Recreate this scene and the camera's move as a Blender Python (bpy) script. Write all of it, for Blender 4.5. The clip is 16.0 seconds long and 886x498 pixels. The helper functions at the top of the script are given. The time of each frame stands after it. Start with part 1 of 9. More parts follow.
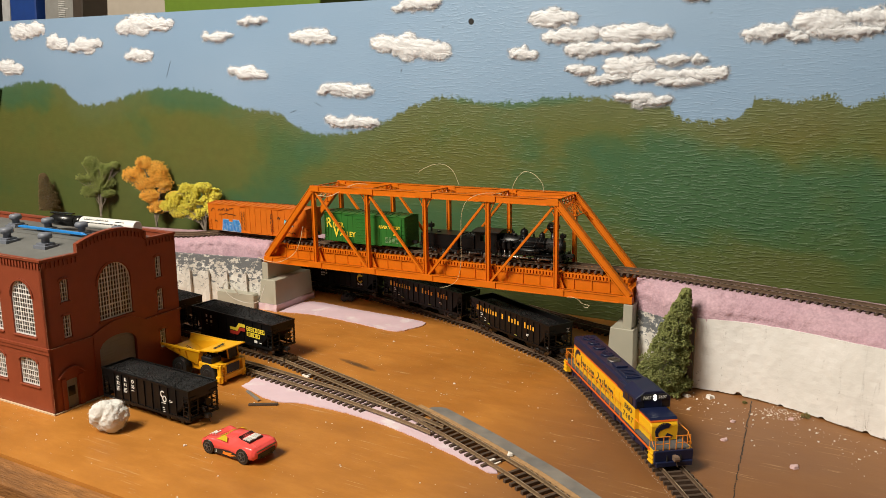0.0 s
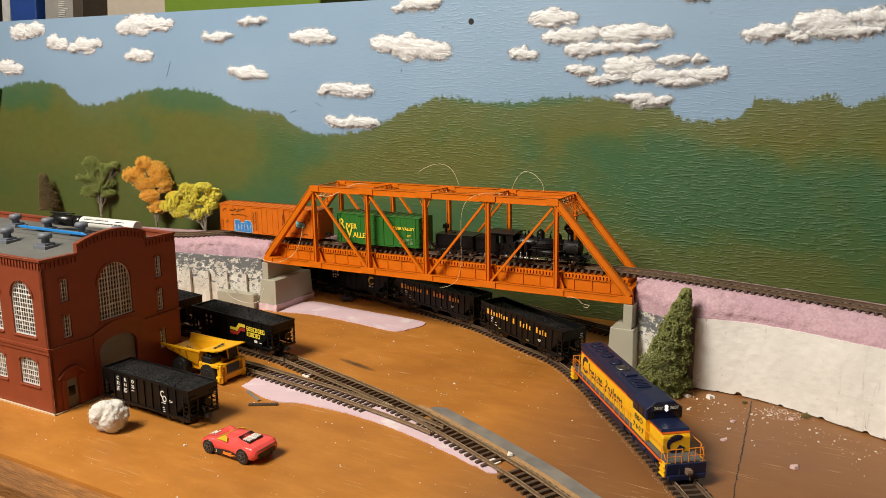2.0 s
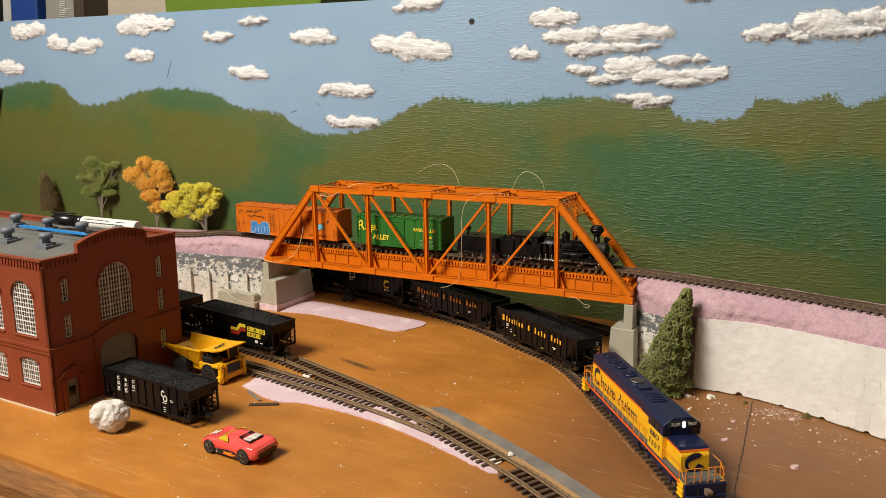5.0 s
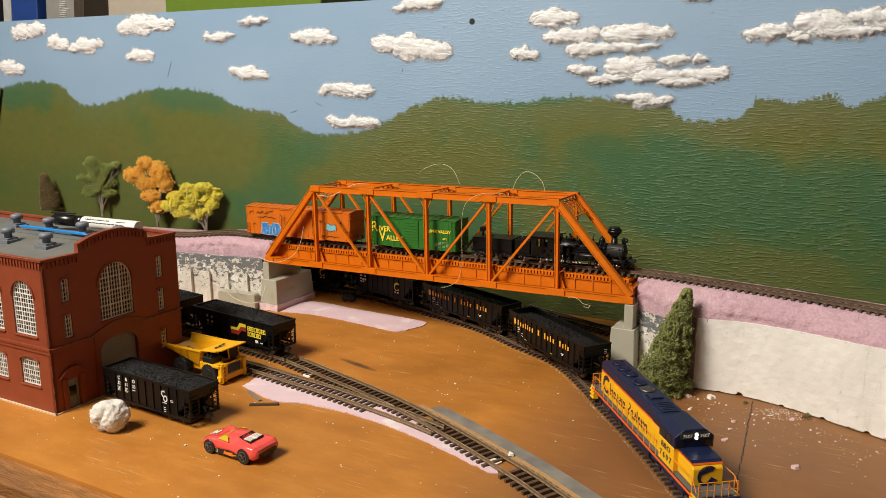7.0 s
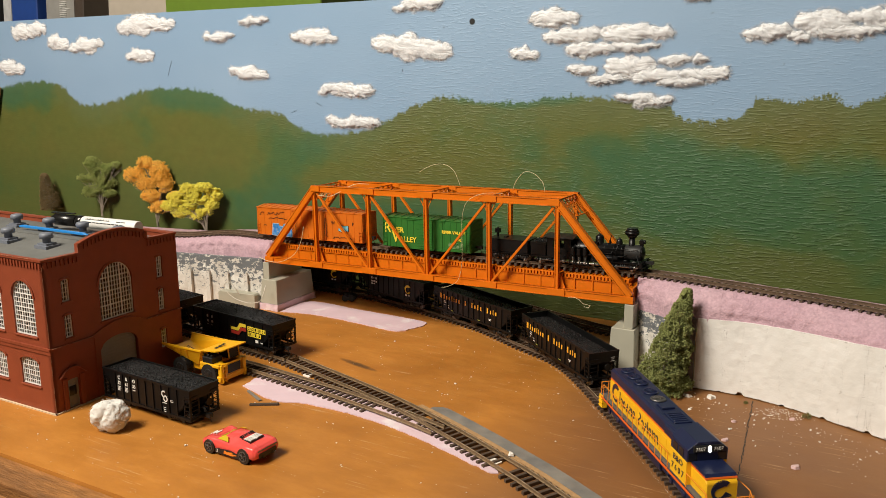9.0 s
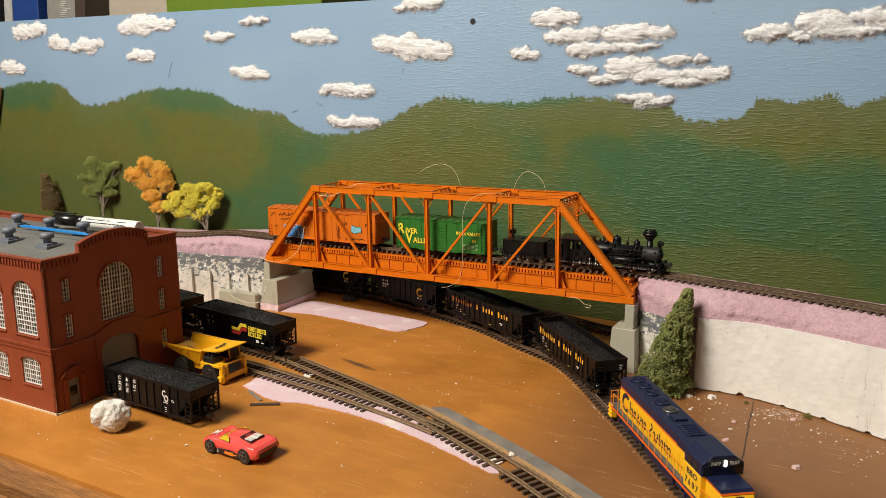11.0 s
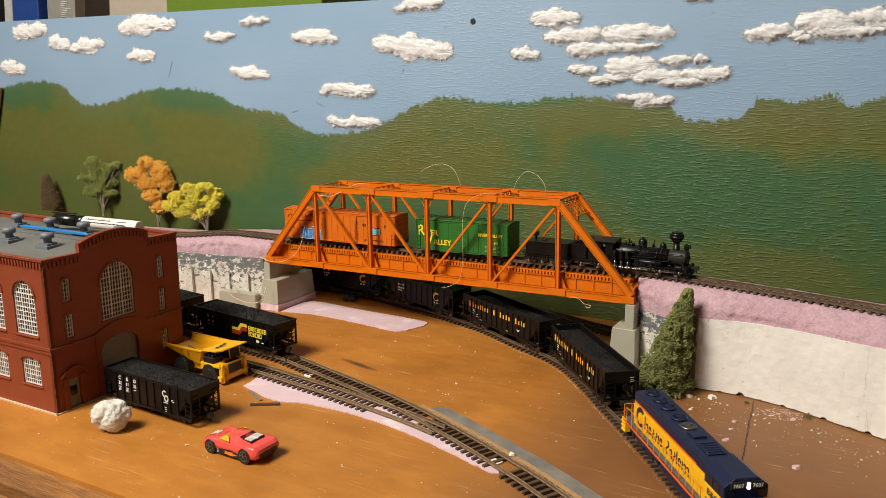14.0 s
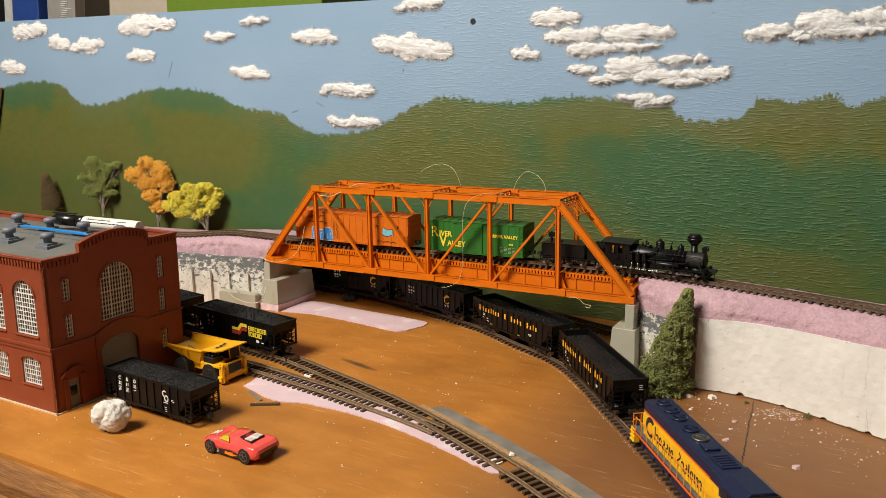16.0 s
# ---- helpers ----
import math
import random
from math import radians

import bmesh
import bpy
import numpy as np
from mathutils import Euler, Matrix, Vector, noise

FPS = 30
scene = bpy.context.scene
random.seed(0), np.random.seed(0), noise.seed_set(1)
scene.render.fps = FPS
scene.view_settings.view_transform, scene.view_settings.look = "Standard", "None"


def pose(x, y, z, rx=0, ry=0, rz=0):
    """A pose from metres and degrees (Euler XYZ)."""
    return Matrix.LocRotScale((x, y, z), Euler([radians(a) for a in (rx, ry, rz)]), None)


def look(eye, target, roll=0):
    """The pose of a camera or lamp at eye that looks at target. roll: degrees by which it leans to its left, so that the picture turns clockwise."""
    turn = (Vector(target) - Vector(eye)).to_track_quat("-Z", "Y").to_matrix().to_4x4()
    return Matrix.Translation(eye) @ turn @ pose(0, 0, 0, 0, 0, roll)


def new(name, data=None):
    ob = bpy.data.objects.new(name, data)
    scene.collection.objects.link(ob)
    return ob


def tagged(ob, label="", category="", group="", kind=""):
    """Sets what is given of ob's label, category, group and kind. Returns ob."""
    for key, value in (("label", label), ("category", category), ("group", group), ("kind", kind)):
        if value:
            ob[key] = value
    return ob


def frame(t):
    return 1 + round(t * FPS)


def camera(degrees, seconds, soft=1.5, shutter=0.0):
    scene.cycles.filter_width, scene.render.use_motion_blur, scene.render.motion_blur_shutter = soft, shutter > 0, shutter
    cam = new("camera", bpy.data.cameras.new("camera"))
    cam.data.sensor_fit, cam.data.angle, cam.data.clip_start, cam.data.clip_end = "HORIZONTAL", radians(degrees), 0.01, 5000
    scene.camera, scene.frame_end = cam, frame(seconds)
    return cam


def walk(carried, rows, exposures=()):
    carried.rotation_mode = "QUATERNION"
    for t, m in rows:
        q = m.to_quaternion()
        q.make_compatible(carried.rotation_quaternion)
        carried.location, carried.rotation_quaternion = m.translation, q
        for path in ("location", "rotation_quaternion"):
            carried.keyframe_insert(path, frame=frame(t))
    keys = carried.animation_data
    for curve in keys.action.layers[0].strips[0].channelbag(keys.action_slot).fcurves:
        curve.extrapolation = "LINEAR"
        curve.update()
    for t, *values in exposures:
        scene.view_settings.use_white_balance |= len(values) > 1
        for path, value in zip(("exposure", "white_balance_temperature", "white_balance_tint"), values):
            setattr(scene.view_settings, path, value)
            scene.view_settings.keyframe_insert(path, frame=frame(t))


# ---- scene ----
cam = camera(58.13, 16.0, soft=0.7)
PITCH = 90 - 11.898
DRIFT = ((0, -0.128), (3.6, -0.122), (5, -0.085), (7, -0.065), (9, -0.058), (10.5, -0.022), (12, -0.006), (16, 0.0))
walk(cam, [(t, pose(0, 0, 0.3223, PITCH, 0, yaw)) for t, yaw in DRIFT])

# ---- light: a warm shop lamp to the upper left, a ceiling fixture behind, dim room ----
world = bpy.data.worlds.new("room_air")
scene.world = world
world.use_nodes = True
world.node_tree.nodes["Background"].inputs[0].default_value = (1.0, 0.84, 0.64, 1)
world.node_tree.nodes["Background"].inputs[1].default_value = 0.02
scene.view_settings.exposure = 0.0


def area_lamp(name, eye, target, size, power, colour):
    data = bpy.data.lights.new(name, "AREA")
    data.shape, data.size, data.energy, data.color = "DISK", size, power, colour
    ob = new(name, data)
    ob.matrix_world = look(eye, target)
    return ob


area_lamp("shop_lamp", (-1.19, 0.04, 1.66), (0.0, 0.95, 0.05), 0.75, 65, (1.0, 0.91, 0.77))
area_lamp("ceiling_fixture", (-1.7, -1.3, 2.3), (0.1, 0.9, 0.0), 0.9, 17, (1.0, 0.92, 0.80))


# ---- materials ----
def material(name, colour, rough=0.6, metal=0.0, vary=0.15, scale=60.0, bump=0.0, bump_scale=300.0, spec=0.5, second=None, mix_scale=8.0, mix_at=0.5, mix_soft=0.15, per_object=0.0, stretch=(1, 1, 1), coat=0.0):
    m = bpy.data.materials.new(name)
    m.use_nodes = True
    nt = m.node_tree
    N, L = nt.nodes, nt.links
    b = N["Principled BSDF"]
    b.inputs["Roughness"].default_value = rough
    b.inputs["Metallic"].default_value = metal
    b.inputs["Specular IOR Level"].default_value = spec
    b.inputs["Coat Weight"].default_value = coat
    tc = N.new("ShaderNodeTexCoord")
    mp = N.new("ShaderNodeMapping")
    mp.inputs["Scale"].default_value = stretch
    L.new(tc.outputs["Object"], mp.inputs["Vector"])
    nz = N.new("ShaderNodeTexNoise")
    nz.inputs["Scale"].default_value, nz.inputs["Detail"].default_value = scale, 6
    L.new(mp.outputs[0], nz.inputs["Vector"])
    mr = N.new("ShaderNodeMapRange")
    mr.inputs["To Min"].default_value, mr.inputs["To Max"].default_value = 1 - vary, 1 + vary
    mr.inputs["From Min"].default_value, mr.inputs["From Max"].default_value = 0.25, 0.75
    L.new(nz.outputs["Fac"], mr.inputs["Value"])
    base = N.new("ShaderNodeMix")
    base.data_type = "RGBA"
    base.inputs["A"].default_value = (*colour, 1)
    base.inputs["B"].default_value = (*(second or colour), 1)
    n2 = N.new("ShaderNodeTexNoise")
    n2.inputs["Scale"].default_value, n2.inputs["Detail"].default_value = mix_scale, 8
    L.new(mp.outputs[0], n2.inputs["Vector"])
    m2 = N.new("ShaderNodeMapRange")
    m2.inputs["From Min"].default_value, m2.inputs["From Max"].default_value = mix_at - mix_soft, mix_at + mix_soft
    L.new(n2.outputs["Fac"], m2.inputs["Value"])
    L.new(m2.outputs[0], base.inputs["Factor"])
    hs = N.new("ShaderNodeHueSaturation")
    L.new(base.outputs["Result"], hs.inputs["Color"])
    val = mr.outputs[0]
    if per_object:
        oi = N.new("ShaderNodeObjectInfo")
        m3 = N.new("ShaderNodeMapRange")
        m3.inputs["To Min"].default_value, m3.inputs["To Max"].default_value = 1 - per_object, 1 + per_object
        L.new(oi.outputs["Random"], m3.inputs["Value"])
        mul = N.new("ShaderNodeMath")
        mul.operation = "MULTIPLY"
        L.new(val, mul.inputs[0])
        L.new(m3.outputs[0], mul.inputs[1])
        val = mul.outputs[0]
    L.new(val, hs.inputs["Value"])
    L.new(hs.outputs[0], b.inputs["Base Color"])
    rr = N.new("ShaderNodeMapRange")
    rr.inputs["To Min"].default_value, rr.inputs["To Max"].default_value = max(rough - 0.1, 0.02), min(rough + 0.1, 1)
    L.new(n2.outputs["Fac"], rr.inputs["Value"])
    L.new(rr.outputs[0], b.inputs["Roughness"])
    if bump:
        n4 = N.new("ShaderNodeTexNoise")
        n4.inputs["Scale"].default_value, n4.inputs["Detail"].default_value = bump_scale, 5
        L.new(mp.outputs[0], n4.inputs["Vector"])
        bp = N.new("ShaderNodeBump")
        bp.inputs["Strength"].default_value, bp.inputs["Distance"].default_value = bump, 0.001
        L.new(n4.outputs["Fac"], bp.inputs["Height"])
        L.new(bp.outputs[0], b.inputs["Normal"])
    return m


ORANGE = material("orange_plastic", (0.66, 0.158, 0.004), 0.40, vary=0.06, scale=90, bump=0.05, spec=0.4)
BRICK = material("brick_red_plastic", (0.24, 0.052, 0.022), 0.5, vary=0.1, scale=70, bump=0.1, bump_scale=900, spec=0.4)
BLACK = material("black_plastic", (0.0045, 0.0045, 0.0048), 0.42, vary=0.25, scale=120, bump=0.06, spec=0.32)
COAL = material("coal_load", (0.007, 0.007, 0.0075), 0.55, vary=0.5, scale=900, bump=1.0, bump_scale=1100, spec=0.4)
STEEL = material("rail_metal", (0.52, 0.41, 0.27), 0.38, 0.35, vary=0.2, scale=300, second=(0.18, 0.12, 0.072), mix_scale=60)
TIE = material("brown_tie_plastic", (0.085, 0.056, 0.038), 0.65, vary=0.25, scale=400, bump=0.2, bump_scale=1500, per_object=0.2)
NAVY = material("navy_paint", (0.009, 0.014, 0.048), 0.38, vary=0.1, scale=80, spec=0.45)
YELLOW = material("yellow_paint", (0.85, 0.48, 0.015), 0.38, vary=0.05, scale=80, spec=0.45)
VERMILION = material("vermilion_stripe", (0.74, 0.13, 0.012), 0.4, vary=0.05)
BOXORANGE = material("orange_boxcar_paint", (0.62, 0.148, 0.008), 0.45, vary=0.08, scale=60, bump=0.05)
GREEN = material("green_boxcar_paint", (0.026, 0.15, 0.022), 0.45, vary=0.08, scale=60, bump=0.05)
PIER = material("putty_grey_pier_plastic", (0.40, 0.385, 0.31), 0.55, vary=0.05, scale=40, bump=0.05)
PINK = material("pink_foam", (0.53, 0.355, 0.41), 0.85, vary=0.16, scale=350, bump=1.0, bump_scale=420, second=(0.48, 0.31, 0.37), mix_scale=20)
PINK.node_tree.nodes["Bump"].inputs["Distance"].default_value = 0.0011
WHITE = material("white_paint", (0.80, 0.77, 0.72), 0.6, vary=0.03)
INK = material("black_ink", (0.01, 0.01, 0.01), 0.5, vary=0.1)
LEMON = material("yellow_lettering", (0.85, 0.66, 0.05), 0.5, vary=0.05)


# ---- building blocks ----
def box(bm, x0, x1, y0, y1, z0, z1, m=None):
    vs = [bm.verts.new(v) for v in ((x0, y0, z0), (x1, y0, z0), (x1, y1, z0), (x0, y1, z0), (x0, y0, z1), (x1, y0, z1), (x1, y1, z1), (x0, y1, z1))]
    if m is not None:
        for v in vs:
            v.co = m @ v.co
    for f in ((3, 2, 1, 0), (4, 5, 6, 7), (0, 1, 5, 4), (1, 2, 6, 5), (2, 3, 7, 6), (3, 0, 4, 7)):
        bm.faces.new([vs[i] for i in f])
    return vs


def beam(bm, a, b, w, h, up=(0, 0, 1)):
    """A bar of width w and height h from a to b."""
    a, b = Vector(a), Vector(b)
    d = (b - a).normalized()
    s = d.cross(Vector(up)).normalized()
    t = s.cross(d)
    vs = [bm.verts.new(p + s * (w / 2 * i) + t * (h / 2 * j)) for p in (a, b) for i, j in ((-1, -1), (1, -1), (1, 1), (-1, 1))]
    for f in ((0, 1, 2, 3), (7, 6, 5, 4), (0, 4, 5, 1), (1, 5, 6, 2), (2, 6, 7, 3), (3, 7, 4, 0)):
        bm.faces.new([vs[i] for i in f])


def rod(bm, a, b, r, r2=None, seg=12, caps=True):
    a, b = Vector(a), Vector(b)
    d = (b - a).normalized()
    s = d.orthogonal().normalized()
    t = d.cross(s)
    r2 = r if r2 is None else r2
    rings = [[bm.verts.new(p + (s * math.cos(k * math.tau / seg) + t * math.sin(k * math.tau / seg)) * q) for k in range(seg)] for p, q in ((a, r), (b, r2))]
    for k in range(seg):
        f = bm.faces.new((rings[0][k], rings[0][(k + 1) % seg], rings[1][(k + 1) % seg], rings[1][k]))
        f.smooth = seg > 6
    if caps:
        bm.faces.new(rings[0][::-1])
        bm.faces.new(rings[1])


def turned(bm, profile, seg=20, m=None):
    """A body of revolution about z from (radius, height) pairs."""
    rings = []
    for r, z in profile:
        rings.append([bm.verts.new((r * math.cos(k * math.tau / seg), r * math.sin(k * math.tau / seg), z)) for k in range(seg)])
    for p, q in zip(rings, rings[1:]):
        for k in range(seg):
            bm.faces.new((p[k], p[(k + 1) % seg], q[(k + 1) % seg], q[k])).smooth = True
    bm.faces.new(rings[0][::-1])
    bm.faces.new(rings[-1])
    if m is not None:
        for ring in rings:
            for v in ring:
                v.co = m @ v.co


def prism(bm, outline, d0, d1, m=None):
    """A polygon (x, z) drawn out along y from d0 to d1."""
    a = [bm.verts.new((x, d0, z)) for x, z in outline]
    b = [bm.verts.new((x, d1, z)) for x, z in outline]
    n = len(a)
    bm.faces.new(a)
    bm.faces.new(b[::-1])
    for k in range(n):
        bm.faces.new((a[k], b[k], b[(k + 1) % n], a[(k + 1) % n]))
    if m is not None:
        for v in a + b:
            v.co = m @ v.co


def sweep(bm, pts, section, closed=True):
    """A section of (sideways, height) pairs carried along points (Vector, heading normal)."""
    rows = [[bm.verts.new(p + s * a + Vector((0, 0, b))) for a, b in section] for p, s in pts]
    k = len(section)
    for p, q in zip(rows, rows[1:]):
        for i in range(k if closed else k - 1):
            j = (i + 1) % k
            bm.faces.new((p[i], p[j], q[j], q[i]))
    if closed:
        bm.faces.new(rows[0][::-1])
        bm.faces.new(rows[-1])


def part(name, bm, mat, parent=None, label="", m=None, bevel=0.0, smooth=False):
    if bevel:
        bmesh.ops.remove_doubles(bm, verts=bm.verts, dist=1e-6)
        bmesh.ops.bevel(bm, geom=bm.edges[:], offset=bevel, segments=1, affect="EDGES", clamp_overlap=True)
    bmesh.ops.recalc_face_normals(bm, faces=bm.faces)
    if smooth:
        for f in bm.faces:
            f.smooth = True
    me = bpy.data.meshes.new(name)
    bm.to_mesh(me)
    bm.free()
    me.materials.append(mat)
    ob = new(name, me)
    if parent:
        ob.parent = parent
    if m is not None:
        ob.matrix_local = m
    if label:
        ob["label"] = label
    return ob


def thing(name, label, category, m=None, group="", kind=""):
    ob = new(name)
    ob.empty_display_size = 0.01
    if m is not None:
        ob.matrix_world = m
    return tagged(ob, label, category, group, kind)


def clone(src, parent, m):
    """Another piece on the same mesh."""
    ob = new(src.name.split(".")[0], src.data)
    ob.parent = parent
    ob.matrix_local = m
    return ob


def letters(text, size, mat, parent, m, name="lettering", depth=0.00012, squeeze=1.0, align="CENTER", bold=0.0):
    """Raised lettering; its plane is x to the right, y up, in the space of m."""
    cu = bpy.data.curves.new(name, "FONT")
    cu.body, cu.size, cu.extrude, cu.align_x, cu.resolution_u = text, size, depth, align, 2
    cu.offset = bold
    tmp = bpy.data.objects.new("tmp", cu)
    me = bpy.data.meshes.new_from_object(tmp)
    bpy.data.objects.remove(tmp)
    bpy.data.curves.remove(cu)
    me.materials.append(mat)
    ob = new(name, me)
    ob.parent = parent
    ob.matrix_local = m @ Matrix.Diagonal((squeeze, 1, 1, 1))
    return ob


def bars(parent, mat, m, rows, name="lettering", thick=0.00015):
    """Unreadable writing as plain bars: rows of (x, y, width, height)."""
    bm = bmesh.new()
    for x, y, w, h in rows:
        box(bm, x, x + w, y, y + h, 0, thick)
    return part(name, bm, mat, parent, m=m)


SIDE = Matrix(((1, 0, 0, 0), (0, 0, -1, 0), (0, 1, 0, 0), (0, 0, 0, 1)))  # text plane facing -y


# ---- layout lines ----
HEAD = -28.94
U = Vector((math.cos(radians(HEAD)), math.sin(radians(HEAD)), 0))
NRM = Vector((-U.y, U.x, 0))
BRIDGE0 = Vector((-0.2484, 1.1147, 0.0775))
GRADE = 1.0
RAIL = 0.0065
DECK = 0.0175


def spline(points, step=0.002):
    """A smooth line through points, with arc lengths."""
    P = [Vector(p) if len(p) == 3 else Vector((*p, 0)) for p in points]
    out = []
    for i in range(len(P) - 1):
        p0, p1, p2, p3 = P[max(i - 1, 0)], P[i], P[i + 1], P[min(i + 2, len(P) - 1)]
        k = max(int((p2 - p1).length / step), 1)
        for j in range(k):
            t = j / k
            out.append(0.5 * (2 * p1 + (p2 - p0) * t + (2 * p0 - 5 * p1 + 4 * p2 - p3) * t * t + (3 * p1 - p0 - 3 * p2 + p3) * t ** 3))
    out.append(P[-1])
    s = [0.0]
    for a, b in zip(out, out[1:]):
        s.append(s[-1] + (b - a).length)
    return out, np.array(s), np.array([tuple(p) for p in out])


def at(line, s):
    _, S, A = line
    return Vector((np.interp(s, S, A[:, 0]), np.interp(s, S, A[:, 1]), np.interp(s, S, A[:, 2])))


def sections(line, s0, s1, step):
    out = []
    k = max(int((s1 - s0) / step), 1)
    for i in range(k + 1):
        s = s0 + (s1 - s0) * i / k
        d = at(line, s + 0.002) - at(line, s - 0.002)
        side = Vector((-d.y, d.x, 0)).normalized()
        out.append((at(line, s), side, d.normalized(), s))
    return out


# lower main: arc length 0 at (0.216, 0.45), away from the viewer
LOWER = spline([(0.230, 0.335), (0.216, 0.45), (0.199, 0.574), (0.186, 0.662), (0.1725, 0.738), (0.1455, 0.867), (0.0960, 0.9482), (0.0613, 1.0037), (0.0237, 1.0474), (-0.0161, 1.0881), (-0.0583, 1.1286), (-0.1034, 1.1690), (-0.180, 1.219), (-0.2754, 1.2725), (-0.4505, 1.3693), (-0.713, 1.5145), (-0.9755, 1.6597)])
LOWER0 = float(LOWER[1][int(np.argmin(np.linalg.norm(LOWER[2] - np.array((0.216, 0.45, 0)), axis=1)))])


def bridge_point(s, off, z):
    """A point in the bridge's own frame."""
    g = radians(GRADE)
    return BRIDGE0 + U * (s * math.cos(g) - z * math.sin(g)) + NRM * off + Vector((0, 0, s * math.sin(g) + z * math.cos(g)))


BRIDGE_M = Matrix.Translation(BRIDGE0) @ Euler((0, -radians(GRADE), radians(HEAD))).to_matrix().to_4x4()
BW = 0.0628
UPPER = spline([(-1.25, 1.47, 0.083), (-0.95, 1.385, 0.083), (-0.62, 1.285, 0.084), (-0.4116, 1.208, 0.0875)] + [tuple(bridge_point(s, BW / 2, DECK)) for s in (-0.10, 0.0, 0.13, 0.26, 0.39, 0.5244)] + [(0.2865, 0.8444, 0.1045), (0.3560, 0.7872, 0.1048), (0.4210, 0.7285, 0.105), (0.51, 0.636, 0.105), (0.62, 0.50, 0.105), (0.72, 0.33, 0.105), (0.78, 0.15, 0.105)])
b0 = bridge_point(0, BW / 2, DECK)
UPPER0 = float(UPPER[1][int(np.argmin(np.linalg.norm(UPPER[2] - np.array(tuple(b0)), axis=1)))])
LOWER_SLIDE = ((0, 0.1786), (2, 0.1552), (4, 0.1332), (6.5, 0.1059), (9, 0.0777), (11.5, 0.0486), (14, 0.0215), (16, 0.0))
UPPER_SLIDE = ((0, -0.1640), (2, -0.1425), (4, -0.1215), (6.5, -0.0957), (9, -0.0700), (11.5, -0.0452), (13, -0.0304), (14.5, -0.0149), (16, 0.0))
RIDERS = []


def nodes_of(name):
    m = bpy.data.materials.new(name)
    m.use_nodes = True
    return m, m.node_tree.nodes, m.node_tree.links, m.node_tree.nodes["Principled BSDF"]


def ramp(N, stops, interp="LINEAR"):
    r = N.new("ShaderNodeValToRGB")
    r.color_ramp.interpolation = interp
    while len(r.color_ramp.elements) < len(stops):
        r.color_ramp.elements.new(0.5)
    for e, (p, col) in zip(r.color_ramp.elements, stops):
        e.position, e.color = p, (*col, 1)
    return r


def noise_node(N, L, vec, scale, detail=6, rough=0.55, stretch=None):
    n = N.new("ShaderNodeTexNoise")
    n.inputs["Scale"].default_value, n.inputs["Detail"].default_value, n.inputs["Roughness"].default_value = scale, detail, rough
    if stretch:
        mp = N.new("ShaderNodeMapping")
        mp.inputs["Scale"].default_value = stretch
        L.new(vec, mp.inputs["Vector"])
        vec = mp.outputs[0]
    L.new(vec, n.inputs["Vector"])
    return n


def mixc(N, L, fac, a, b, blend="MIX"):
    x = N.new("ShaderNodeMix")
    x.data_type, x.blend_type = "RGBA", blend
    for key, v in (("Factor", fac), ("A", a), ("B", b)):
        if isinstance(v, tuple):
            x.inputs[key].default_value = (*v, 1)
        elif isinstance(v, (int, float)):
            x.inputs[key].default_value = v
        else:
            L.new(v, x.inputs[key])
    return x.outputs["Result"]


def math_node(N, L, op, a, b=None, clamp=False):
    x = N.new("ShaderNodeMath")
    x.operation, x.use_clamp = op, clamp
    for i, v in enumerate((a, b)):
        if v is None:
            continue
        if isinstance(v, (int, float)):
            x.inputs[i].default_value = v
        else:
            L.new(v, x.inputs[i])
    return x.outputs[0]


def relief(N, L, bsdf, height, strength, distance, below=None):
    bp = N.new("ShaderNodeBump")
    bp.inputs["Strength"].default_value, bp.inputs["Distance"].default_value = strength, distance
    L.new(height, bp.inputs["Height"])
    if below is not None:
        L.new(below, bp.inputs["Normal"])
    L.new(bp.outputs[0], bsdf.inputs["Normal"])
    return bp.outputs[0]


